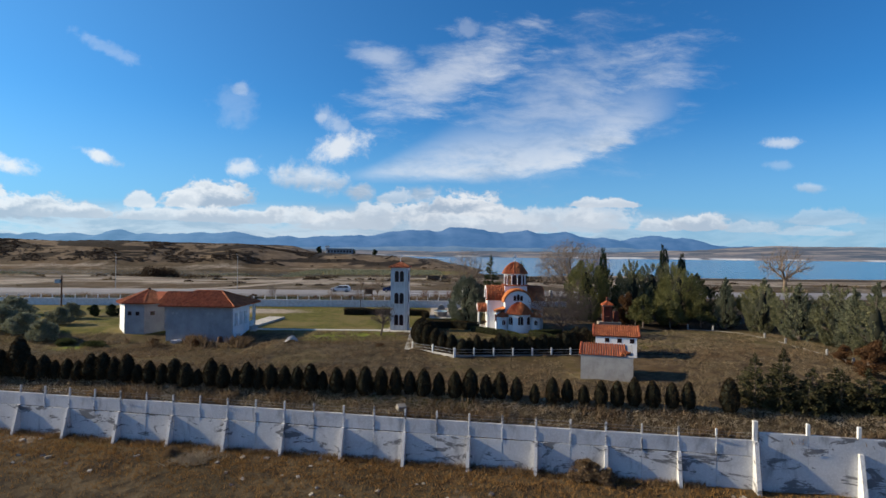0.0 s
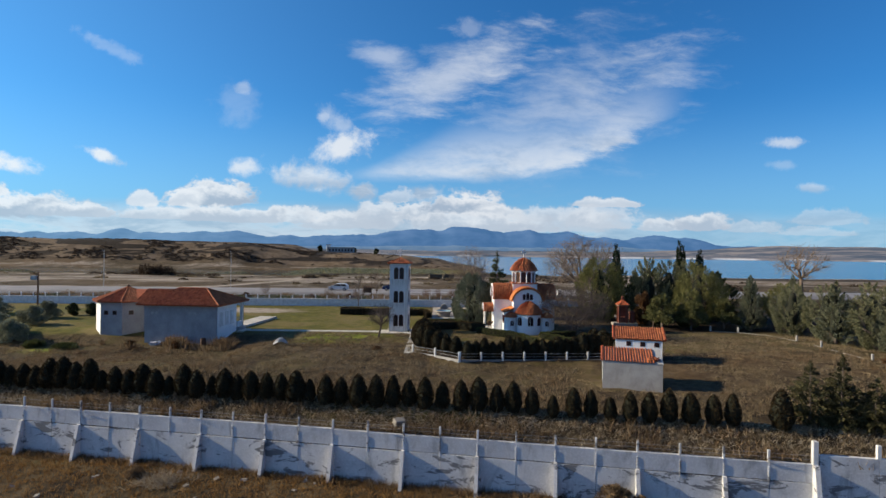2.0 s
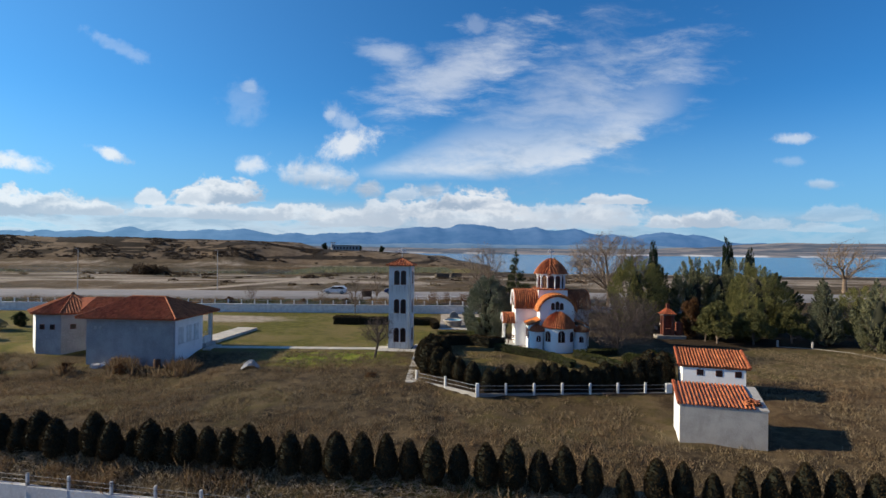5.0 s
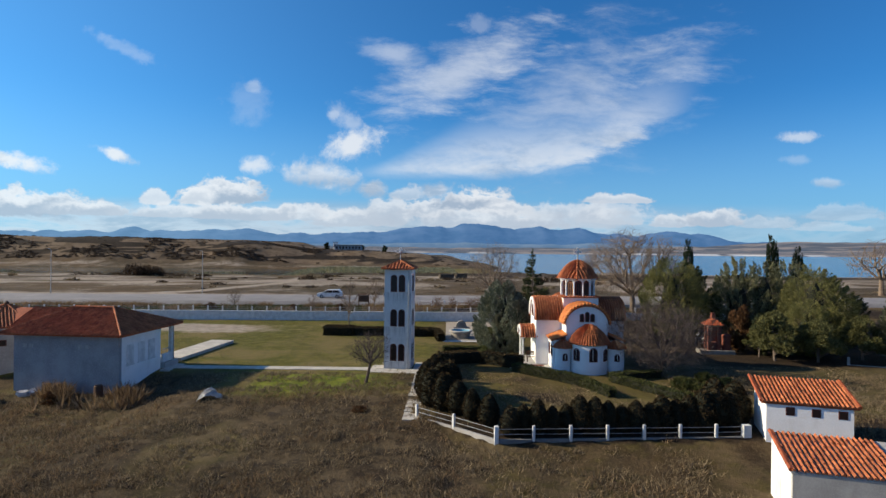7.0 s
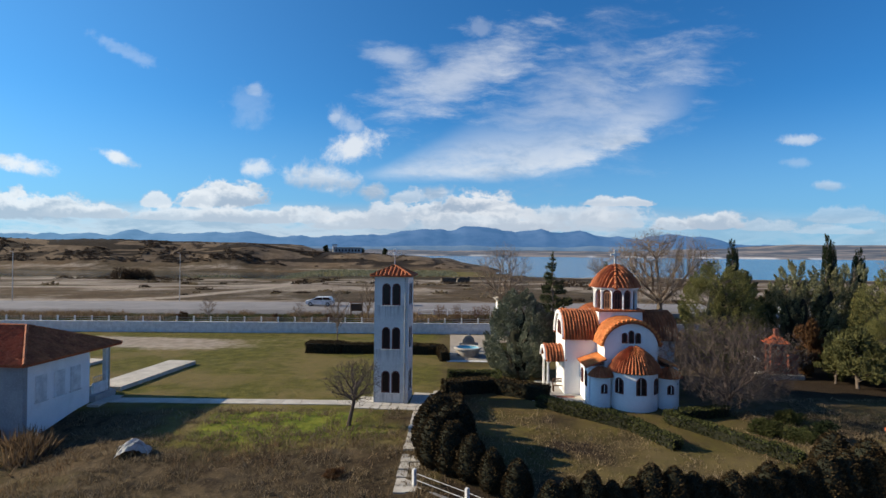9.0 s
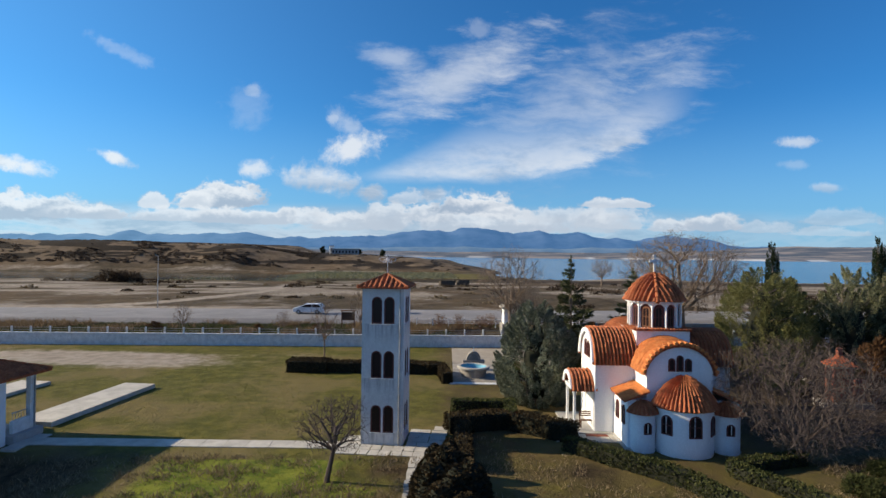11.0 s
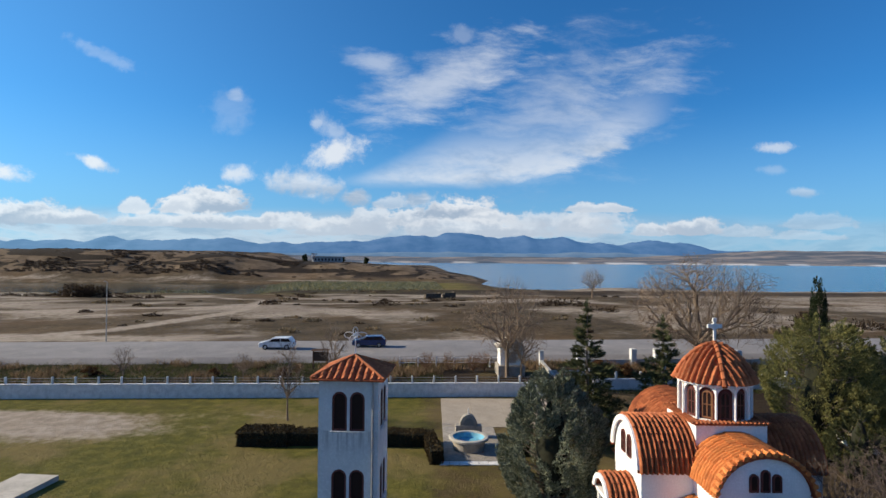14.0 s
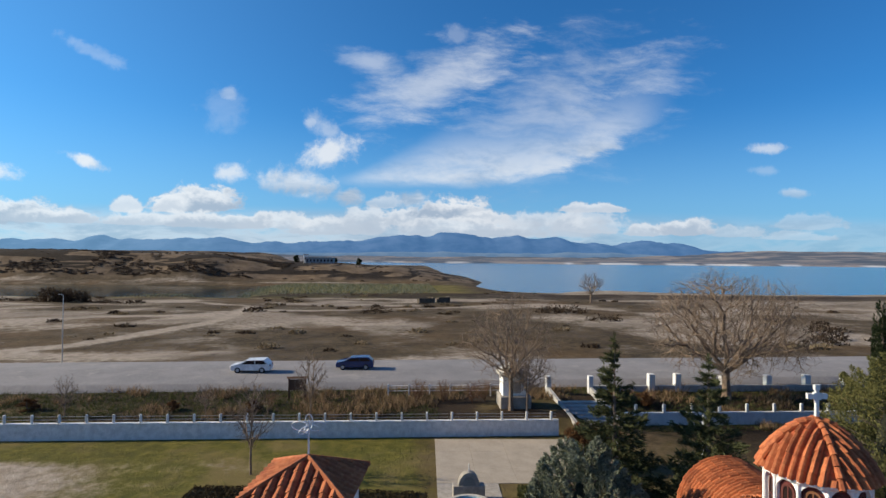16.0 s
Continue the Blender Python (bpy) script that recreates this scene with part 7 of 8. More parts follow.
    # olives by the house
    ol = stand(pine("olive_tree", 2.6, 3.6, OLIVE_LEAF, 59, "grey-green rounded olive tree by the house", clear=0.12, clumps=24, size=0.15), -45.7, 69.5)
    for x, y, w, h in ((-49.5, 72.0, 1.3, 1.0), (-48.5, 77.5, 1.0, 0.9), (-53.5, 74.0, 1.4, 1.2), (-56.5, 80.0, 1.4, 1.2), (-51.0, 84.0, 1.0, 0.9), (-60.0, 73.0, 1.5, 1.2), (-62.0, 88.0, 1.6, 1.1)):
        again(ol, x, y, x * 33, w, h)
    db = stand(pine("laurel_bush", 1.8, 2.2, DARK_LEAF, 60, "dark rounded evergreen bush", clear=0.02, clumps=20, size=0.13, category="shrub"), -47.2, 88.0)
    for x, y, w, h in ((-49.5, 87.5, 1.0, 1.0), (-45.5, 88.5, 0.8, 0.9), (21.5, 66.5, 0.9, 0.6), (-58.0, 56.0, 1.6, 1.4)):
        again(db, x, y, x * 21, w, h)
    tb = bpy.data.objects["thuja_bush"]
    for x, y, w, h in ((-13.0, 109.5, 0.5, 0.35), (-20.0, 110.0, 0.4, 0.3), (-32.0, 110.2, 0.5, 0.35), (20.5, 113.2, 0.7, 0.5), (23.0, 112.8, 0.6, 0.4), (-26.2, 66.0, 0.35, 0.32), (-31.0, 66.6, 0.4, 0.3)):
        again(tb, x, y, x * 50, w, h, "rusty brown bush in the rough grass")
    brush = stand(bare_tree("road_shrub", 2.3, 2.2, 71, "leafless red-brown shrub on the road bank", RUSTY_TWIG, trunk_r=0.05, fork=0.06, tips=320, twig=0.009), 1.4, 112.6)
    for x, y, w, h in ((3.7, 112.5, 0.8, 1.0), (6.4, 112.3, 1.1, 0.9), (7.6, 112.6, 0.9, 1.0), (-12.0, 111.5, 0.8, 0.6), (21.5, 113.0, 1.0, 0.8), (23.6, 112.6, 0.9, 0.7)):
        again(brush, x, y, x * 50, w, h)
    # far trees on the spit and scrub on the plain
    for x, y, w, h in ((-103.0, 600.0, 3.4, 4.0), (-46.0, 610.0, 3.4, 3.6), (-72.0, 640.0, 3.0, 2.6)):
        again(db, x, y, x * 3, w, h, "dark round tree on the far spit")


def build_scrub():
    """Bushes scattered over the plain beyond the road and over the hill."""
    rnd = random.Random(77)
    heaps = {"dry": Heap(), "dark": Heap(), "hill": Heap()}
    rs = np.random.RandomState(4)
    spots = []
    for i in range(1100):
        x, y = rnd.uniform(-230, 190), rnd.uniform(140, 350)
        if fbm(x + 70, y, 0.05) > 0.08 and cover(x, y)[1] < 0.4:
            spots.append((x, y, rnd.uniform(0.5, 1.6), rnd.random() < 0.45))
    for i in range(420):
        x, y = rnd.uniform(-420, 30), rnd.uniform(474, 620)
        if fbm(x, y, 0.03) > -0.1 and land(x, y) > -4:
            spots.append((x, y, rnd.uniform(0.5, 1.5), True))
    for i in range(4200):                          # thickets in the gullies of the slope
        x, y = rnd.uniform(-430, -95), rnd.uniform(478, 560)
        if fbm(x + 0.9 * y, y * 0.8, 0.021, 6) + 0.16 * rnd.random() > 0.11:
            spots.append((x, y, rnd.uniform(0.6, 1.7), True))
    for x, y, s, dk in ((44, 212, 4.6, True), (40, 214, 3.6, True), (-8, 209, 3.0, True), (-120, 262, 6.0, True), (-115, 263, 5.2, True), (-104, 261, 2.6, True), (-131, 265, 2.5, True), (-139, 266, 2.5, True), (-147, 267, 2.6, True), (-96, 252, 2.6, True), (-90, 254, 2.2, True), (82, 165, 3.0, True), (75, 155, 2.6, True), (46.5, 188, 3.0, True), (70, 150, 2.6, True), (84, 152, 2.8, True), (62, 146, 2.0, False), (-40, 212, 2.2, True)):
        spots.append((x, y, s, dk))
    for x, y, s, dk in spots:
        n = int(26 + 46 * min(2.5, s)) if y < 400 and s < 2.4 else 44 if s < 2.4 else 420 if s < 5 else 1500
        d = rs.normal(0, 1, (n, 3))
        d /= np.linalg.norm(d, axis=1, keepdims=True)
        d[:, 2] = np.abs(d[:, 2])
        p = np.array([x, y, land(x, y) - 0.05]) + d * (s * rs.uniform(0.5, 1.0, n) * np.array([1 + 0.5 * noise.noise(Vector(q * 1.6) + Vector((x, y, 0))) for q in d]))[:, None] * np.array([1.15, 1.0, 0.80] if s > 5 else [1.5, 1.1, 0.55])
        v, f = leaf_quads(p, d + np.array([0, 0, 0.6]), (0.20 if s > 2.4 else 0.44) * s ** 0.7 if y < 400 else 0.70 * s ** 0.7, rs, 1.0, 0.5)
        heaps["hill" if y > 400 else "dark" if dk else "dry"].put(v, f)
    tagged(heaps["dry"].done("dry_scrub", DRY_GRASS), "tufts of dry brown scrub on the plain", "scrub", kind="stuff")
    tagged(heaps["dark"].done("dark_scrub", BRAMBLE), "dark leafless thorn bushes on plain and hill", "scrub", kind="stuff")
    tagged(heaps["hill"].done("hill_scrub", HILL_SCRUB), "low brown thorn scrub over the hill", "scrub", kind="stuff")
    # reeds along the inlet
    n = 9000
    x = np.concatenate([rs.uniform(-100, 16, 6500), rs.uniform(-280, -90, n - 6500)])
    y = np.concatenate([rs.uniform(330, 436, 6500), 303 + np.abs(rs.normal(0, 7, n - 6500))])
    y += 8 * np.sin(x * 0.03)
    p = np.stack([x, y, np.array([land(a, b) for a, b in zip(x, y)]) + 0.7], axis=1)
    v, f = leaf_quads(p, np.tile([0.0, 0.0, 2.2], (n, 1)), 1.15, rs, 1.0, 0.28)
    tagged(raw("reeds", v, f, OLIVE_LEAF), "dull green reeds along the inlet", "reeds", kind="stuff")


STICKS = (-17.0, 42.5)                    # where the cut branches lie


def build_grass():
    rs = np.random.RandomState(8)

    def tufts(name, n, inside, mat, size, label, wide=0.16, up=1.3, k=4, loose=0.10):
        pts = inside(n)
        z = np.array([land(a, b) for a, b in pts])
        p = np.repeat(np.concatenate([pts, z[:, None]], axis=1), k, axis=0)
        m = len(p)
        s = size * np.repeat(rs.uniform(0.5, 1.5, len(pts)), k)
        p[:, :2] += rs.normal(0, loose, (m, 2)) * (s / size)[:, None]
        d = rs.normal(0, 0.5, (m, 3))
        d[:, 2] = up
        d /= np.linalg.norm(d, axis=1, keepdims=True)
        side = np.cross(d, rs.normal(0, 1, (m, 3)))
        side /= np.linalg.norm(side, axis=1, keepdims=True)
        a = p - side * (s * wide)[:, None] - np.array([0, 0, 0.02])
        b = p + side * (s * wide)[:, None] - np.array([0, 0, 0.02])
        c = p + d * s[:, None]
        v = np.stack([a, b, c], axis=1).reshape(-1, 3)
        f = np.arange(3 * m).reshape(-1, 3)
        tagged(raw(name, v.tolist(), f.tolist(), mat), label, "grass", kind="stuff")

    def meadow(n):
        x, y = rs.uniform(-60, 48, n * 2), rs.uniform(33, 72, n * 2)
        fr = y - (WALL_A + WALL_B * x)
        patch = np.array([0.8 * fbm(a, b * 1.3, 0.42) + 0.8 * fbm(a, b, 1.1, 3) for a, b in zip(x, y)])
        ok = (fr > 0.6) & ~((x > 0.2) & (x + y > 60.2) & (y > 56.4) & (x < 19)) & (patch + rs.uniform(-0.22, 0.22, n * 2) > 0.0) & ~((x > -37) & (x < -22.4) & (y > 68.6)) & ~((x > 14) & (x < 24) & (y > 47) & (y < 60)) & ~((x > 1) & (x < 18) & (y > 57.2))
        return np.stack([x[ok], y[ok]], axis=1)[:n]

    def bank(n):
        x = rs.uniform(-60, 40, n)
        return np.stack([x, WALL_A + WALL_B * x + rs.uniform(0.4, 2.6, n)], axis=1)

    def outside(n):
        x = rs.uniform(-55, 45, n)
        return np.stack([x, WALL_A + WALL_B * x - np.abs(rs.normal(0, 5.0, n)) - 0.15], axis=1)

    def turf(n):
        x, y = rs.uniform(-45, 2, n), rs.uniform(64, 104, n)
        ok = np.array([cover(a, b)[0] > 0.55 and cover(a, b)[1] < 0.3 for a, b in zip(x, y)]) & ~((x > -37) & (x < -21.4) & (y < 77.5)) & ~((x > -4) & (x < -0.8) & (y > 72) & (y < 77)) & ~((np.abs(y - 73.9 + 0.03 * (x + 12)) < 0.9))
        return np.stack([x[ok], y[ok]], axis=1)

    def tussock(n):
        x, y = rs.uniform(-58, 46, n * 2), rs.uniform(34, 66, n * 2)
        ok = (y - (WALL_A + WALL_B * x) > 1.0) & np.array([fbm(a + 30, b, 0.16) + 0.7 * fbm(a, b, 0.7) > 0.16 for a, b in zip(x, y)]) & ~((x > 14) & (x < 24) & (y > 47) & (y < 60)) & ~((x > 1) & (x < 18) & (y > 57.2))
        return np.stack([x[ok], y[ok]], axis=1)[:n]

    def rough(n):
        x = rs.uniform(-60, 40, n * 2)
        f = 0.4 + np.abs(rs.normal(0, 0.85, n * 2))
        ok = np.array([fbm(a, b, 0.32) > 0.0 for a, b in zip(x, f * 2)]) & (f < 2.4)
        return np.stack([x[ok], (WALL_A + WALL_B * x + f)[ok]], axis=1)[:n]

    def litter(n):
        x = rs.uniform(-26, 8, n)
        ok = np.array([fbm(a, 1.0, 0.25) > -0.05 for a in x])
        return np.stack([x[ok], (WALL_A + WALL_B * x + rs.uniform(0.7, 2.2, n))[ok]], axis=1)

    def verge(n):
        x, y = rs.uniform(-75, 60, n * 2), rs.uniform(105.6, 117.2, n * 2)
        ok = np.array([fbm(a, b, 0.2) > -0.05 for a, b in zip(x, y)]) & ~((x > 3) & (x < 30) & (y < 113))
        return np.stack([x[ok], y[ok]], axis=1)[:n]

    def garden(n):
        x, y = rs.uniform(1.8, 36, n), rs.uniform(59.3, 75, n)
        ok = np.array([fbm(a, b, 0.3) > -0.15 for a, b in zip(x, y)]) & ~((x > 7.5) & (x < 19) & (y > 68.5))
        return np.stack([x[ok], y[ok]], axis=1)

    def bank_turf(n):
        x, y = rs.uniform(-75, 60, n), rs.uniform(105.6, 117.4, n)
        ok = ~((x > 3) & (x < 19) & (y < 115))
        return np.stack([x[ok], y[ok]], axis=1)

    def heap_of_sticks(n):
        return np.stack([rs.normal(STICKS[0], 0.9, n), rs.normal(STICKS[1], 0.5, n)], axis=1)

    def foot(n):
        x = rs.uniform(-58, 20, n)
        return np.stack([x, WALL_A + WALL_B * x - np.abs(rs.normal(0, 0.35, n)) - 0.05], axis=1)

    def weeds(n):
        x = rs.uniform(-37, -20, n)
        y = 68.1 - 0.115 * (x + 22.6) - np.abs(rs.normal(0, 1.3, n)) - 0.2
        ok = np.array([fbm(a, b, 0.5) + 0.5 * fbm(a, 3.0, 0.3) + rs.uniform(-0.12, 0.12) > 0.16 for a, b in zip(x, y)])
        return np.stack([x[ok], y[ok]], axis=1)
    tufts("dry_grass", 36000, meadow, DRY_GRASS, 0.24, "dry tussocks and hummocks over the meadow", 0.06, 0.6, 9, 0.17)
    tufts("dry_grass", 9000, tussock, WEED, 0.30, "rusty taller tussocks in the meadow", 0.05, 0.75, 9, 0.20)
    tufts("dry_grass", 13000, bank, STRAW, 0.24, "long bleached grass along the top of the wall", 0.05, 0.45, 5, 0.14)
    tufts("cut_stalks", 2600, litter, STRAW, 0.55, "bleached cut stalks lying behind the wall", 0.03, 0.15)
    tufts("dead_weeds", 3600, rough, WEED, 0.46, "brown dead weeds behind the wall", 0.045, 0.9, 6, 0.18)
    tufts("bank_grass", 16000, bank_turf, HEDGE_LEAF, 0.26, "dull green and brown grass on the road bank", 0.10, 0.8)
    tufts("dead_weeds", 9000, verge, WEED, 0.60, "brown dead weeds on the road bank", 0.05, 1.0)
    tufts("dry_grass", 16000, outside, RUST_GRASS, 0.24, "rusty winter grass outside the wall", 0.07, 0.7)
    tufts("brushwood", 260, heap_of_sticks, STRAW, 0.8, "heap of bleached cut branches outside the wall", 0.02, 0.35)
    tufts("dead_weeds", 3500, foot, WEED, 0.40, "dead weeds along the foot of the wall", 0.05, 0.9)
    tufts("dry_grass", 9000, garden, DRY_GRASS, 0.15, "pale dry grass in the railed garden", 0.09, 0.8)
    tufts("lawn_grass", 16000, turf, GREEN_GRASS, 0.065, "short green and straw turf of the lawn", 0.16)
    tufts("tall_weeds", 2600, weeds, WEED, 0.95, "tall brown weeds against the back of the house", 0.05, 1.0)


build_cypress_row()
for i, (x0, y0, x1, y1, w, h) in enumerate(((7.2, 73.2, 11.6, 68.3, 0.8, 0.7), (11.6, 68.3, 12.7, 64.9, 0.7, 0.6), (14.3, 69.6, 17.9, 63.0, 0.7, 0.6), (14.2, 69.8, 18.6, 71.2, 0.7, 0.6), (5.0, 76.6, 8.0, 74.3, 1.1, 1.0), (1.0, 76.0, 4.6, 76.9, 1.0, 1.0), (1.6, 70.0, 1.9, 76.0, 0.8, 0.9), (4.8, 77.0, 5.3, 80.5, 0.7, 0.8), (1.5, 80.0, 5.0, 79.6, 0.8, 0.9), (-11.4, 92.4, 1.4, 91.6, 1.3, 0.9), (1.1, 91.4, 1.4, 87.8, 0.8, 0.9), (7.3, 93.0, 7.5, 89.0, 0.9, 0.9), (-12.0, 92.4, -8.6, 92.2, 1.9, 1.0))):
    hedge(x0, y0, x1, y1, w, h, CYPRESS_LEAF if i in (4, 5, 6, 9, 10, 12) else HEDGE_LEAF, "dark clipped hedge on the lawn" if i > 8 else "low clipped box hedge beside the chapel", i + 1)
build_trees()
build_scrub()
build_grass()


# ---- garden works ----
def build_garden_fence():
    at = holder("garden_fence", pose(0, 0, 0), "low white post-and-rail fence on a concrete kerb", "fence")
    pts = [(-0.62, 60.95), (1.55, 58.95), (3.75, 56.75)] + [(3.75 + 2.04 * k, 56.75 + 0.075 * k) for k in range(1, 7)] + [(17.75, 57.35)]
    for k, (x, y) in enumerate(pts):
        w = 0.12 if k in (2, len(pts) - 1) else 0.08
        if k == len(pts) - 1:
            part("gate_pier", boxes((x - 0.22, x + 0.22, y - 0.16, y + 0.16, -0.9, 0.52), bevel=0.02), POST_PLASTER, at)
        else:
            b = boxes((-w, w, -w, w, -0.9, 0.60), bevel=0.02)
            bmesh.ops.transform(b, matrix=pose(x, y, 0, 0, 0, -45 if k < 2 else 0), verts=b.verts)
            # front posts are coloured greyer to stand for their shaded faces
            part("post", b, WHITE_PAINT if k < 3 else POST_PLASTER, at)
    for (x0, y0), (x1, y1) in zip(pts, pts[1:]):
        L, a = math.hypot(x1 - x0, y1 - y0), math.degrees(math.atan2(y1 - y0, x1 - x0))
        m = pose(x0, y0, 0, 0, 0, a)
        b = boxes((0.1, L - 0.1, -0.09, 0.09, -1.0, -0.12), bevel=0.015)
        bmesh.ops.transform(b, matrix=m, verts=b.verts)
        # the front kerb's darker concrete is shade put into its colour
        part("kerb", b, DARK_CONCRETE if y0 < 57.5 and x0 > 3 else CONCRETE, at)
        for z in (0.14, 0.42):
            vs, fs = tube([m @ Vector((0.08, 0, z)), m @ Vector((L - 0.08, 0, z))], [0.018, 0.018], 6)
            raw("rail", vs, fs, METAL, at)


def build_paving():
    rnd = random.Random(9)
    walk_ = holder("stone_path", pose(0, 0, 0), "path of pale irregular flagstones beside the hedge", "path", kind="structure")

    def flag(cx, cy, w, l, turn, z, parent=walk_, mat=PALE_CONCRETE):
        n = 4
        cs = [(-w / 2, -l / 2), (w / 2, -l / 2), (w / 2, l / 2), (-w / 2, l / 2)]
        cs = [(a + rnd.uniform(-0.04, 0.04), b + rnd.uniform(-0.04, 0.04)) for a, b in cs]
        bm = prism(cs, "z", -0.25, 0.03 + rnd.uniform(0, 0.025))
        bmesh.ops.transform(bm, matrix=pose(cx, cy, z, 0, 0, turn + rnd.uniform(-2, 2)), verts=bm.verts)
        part("flagstone", bm, mat, parent)
    y = 60.3
    while y < 72.4:
        s = (y - 60.3) / 12
        l = rnd.uniform(0.55, 0.85)
        cx = -0.95 + 0.35 * s
        w = 1.05 - 0.35 * s
        flag(cx - w / 4, y + l / 2, w / 2 - 0.03, l - 0.04, -2, land(cx, y))
        flag(cx + w / 4, y + l / 2, w / 2 - 0.03, l - 0.04, -2, land(cx, y))
        y += l
    for i in range(9):                           # paving round the tower's foot
        for j in range(6):
            x, y = -4.6 + 0.58 * i + 0.07 * j, 72.75 + 0.72 * j - 0.066 * i
            if -3.75 < x < -1.1 and 73.6 < y < 76.2:
                continue
            if x < -3.9 and y > 75.4:
                continue
            flag(x, y, 0.55, 0.69, SITE_TURN, 0.0)
    for k in range(4):                           # row of flags up to the hedge corner
        flag(0.35 + 0.13 * k, 74.0 + 0.8 * k, 0.8, 0.76, SITE_TURN, 0.02)
    path = holder("lawn_path", pose(-21.6, 74.15, 0.0, 0, 0, -1.6), "narrow pale concrete path across the lawn", "path", kind="structure")
    for k in range(14):
        part("path_slab", boxes((k * 1.2, k * 1.2 + 1.19, -0.55, 0.55, -0.25, 0.05), bevel=0.01), PALE_CONCRETE, path)
    slab = holder("concrete_platform", pose(-22.7, 76.7, 0, 0, 0, -8.0), "long raised concrete platform on the lawn", "platform")
    for k in range(4):
        part("platform_slab", boxes((-1.35, 1.05, k * 2.4, k * 2.4 + 2.385, -0.3, 0.30), bevel=0.012), PALE_CONCRETE, slab)
    s2 = holder("concrete_platform", pose(-30.7, 80.0, 0, 0, 0, -8.0), "long raised concrete platform on the lawn", "platform")
    for k in range(3):
        part("platform_slab", boxes((-1.2, 1.2, k * 2.4, k * 2.4 + 2.385, -0.3, 0.24), bevel=0.012), PALE_CONCRETE, s2)
    # forecourt by the fountain
    pl = holder("forecourt", pose(2.2, 95.6, 0, 0, 0, -2.0), "plain sandy concrete forecourt below the gate", "paving", kind="structure")
    for i in range(4):
        for j in range(3):
            part("paving_slab", boxes((i * 2.6, i * 2.6 + 2.59, j * 2.9, j * 2.9 + 2.89, -0.3, 0.045), bevel=0.006), SANDY, pl)
    for i in range(6):
        part("paving_slab", boxes((-0.3 + i * 0.62, 0.3 + i * 0.62, -7.9, -7.3, -0.3, 0.05), bevel=0.01), WHITE_PAINT, pl)
    for i in range(3):
        for j in range(6):
            part("paving_slab", boxes((i * 1.3, i * 1.3 + 1.29, -7.2 + j * 1.2, -7.2 + j * 1.2 + 1.19, -0.3, 0.04), bevel=0.006), STONE, pl)
    # church forecourt
    cp = holder("chapel_terrace", pose(13.55, 77.4, 0, 0, 0, CHURCH_TURN), "worn stone terrace round the chapel porch", "paving", kind="structure")
    for i in range(6):
        for j in range(5):
            if -6.4 + i * 0.62 > -3.2 and -2.0 + j * 0.9 > -1.5:
                continue
            part("paving_slab", boxes((-6.4 + i * 0.62, -5.8 + i * 0.62, -3.4 + j * 0.9, -2.52 + j * 0.9, -0.3, 0.06), bevel=0.01), BRICK_RED if (i, j) in ((3, 1), (4, 1)) else PALE_CONCRETE, cp)


def build_fountain():
    f = holder("fountain", pose(3.72, 90.6, 0), "round stone fountain with a blue painted basin", "fountain")
    part("drum", lathe(bmesh.new(), [(0.95, -0.2), (1.0, 0.1), (1.12, 0.55), (1.18, 0.72)], seg=28), STONE, f)
    part("rim", lathe(bmesh.new(), [(1.16, 0.70), (1.34, 0.74), (1.36, 0.86), (1.30, 0.90), (1.08, 0.90), (1.04, 0.84)], seg=28), PALE_CONCRETE, f)
    part("basin", lathe(bmesh.new(), [(1.06, 0.88), (0.98, 0.5), (0.0, 0.42)], seg=28), POOL_BLUE, f, "blue painted inside of the basin")
    n = holder("wall_niche", pose(3.95, 93.2, 0), "grey stone niche with a round arched top", "niche")
    part("base", boxes((-0.95, 0.95, -0.25, 0.35, -0.2, 0.9), bevel=0.03), STONE, n)
    part("arch", prism([(0.62 * math.cos(math.pi * i / 12), 0.9 + 0.75 * math.sin(math.pi * i / 12)) for i in range(13)], "y", -0.2, 0.3), STONE, n)
    part("opening", prism([(0.40 * math.cos(math.pi * i / 12), 0.9 + 0.5 * math.sin(math.pi * i / 12)) for i in range(13)], "y", -0.24, -0.202), DARK_CONCRETE, n)
    vs, fs = tube([(0, 0.05, 1.6), (0, 0.05, 2.1)], [0.03, 0.03], 5)
    raw("finial", vs, fs, WHITE_PAINT, n)


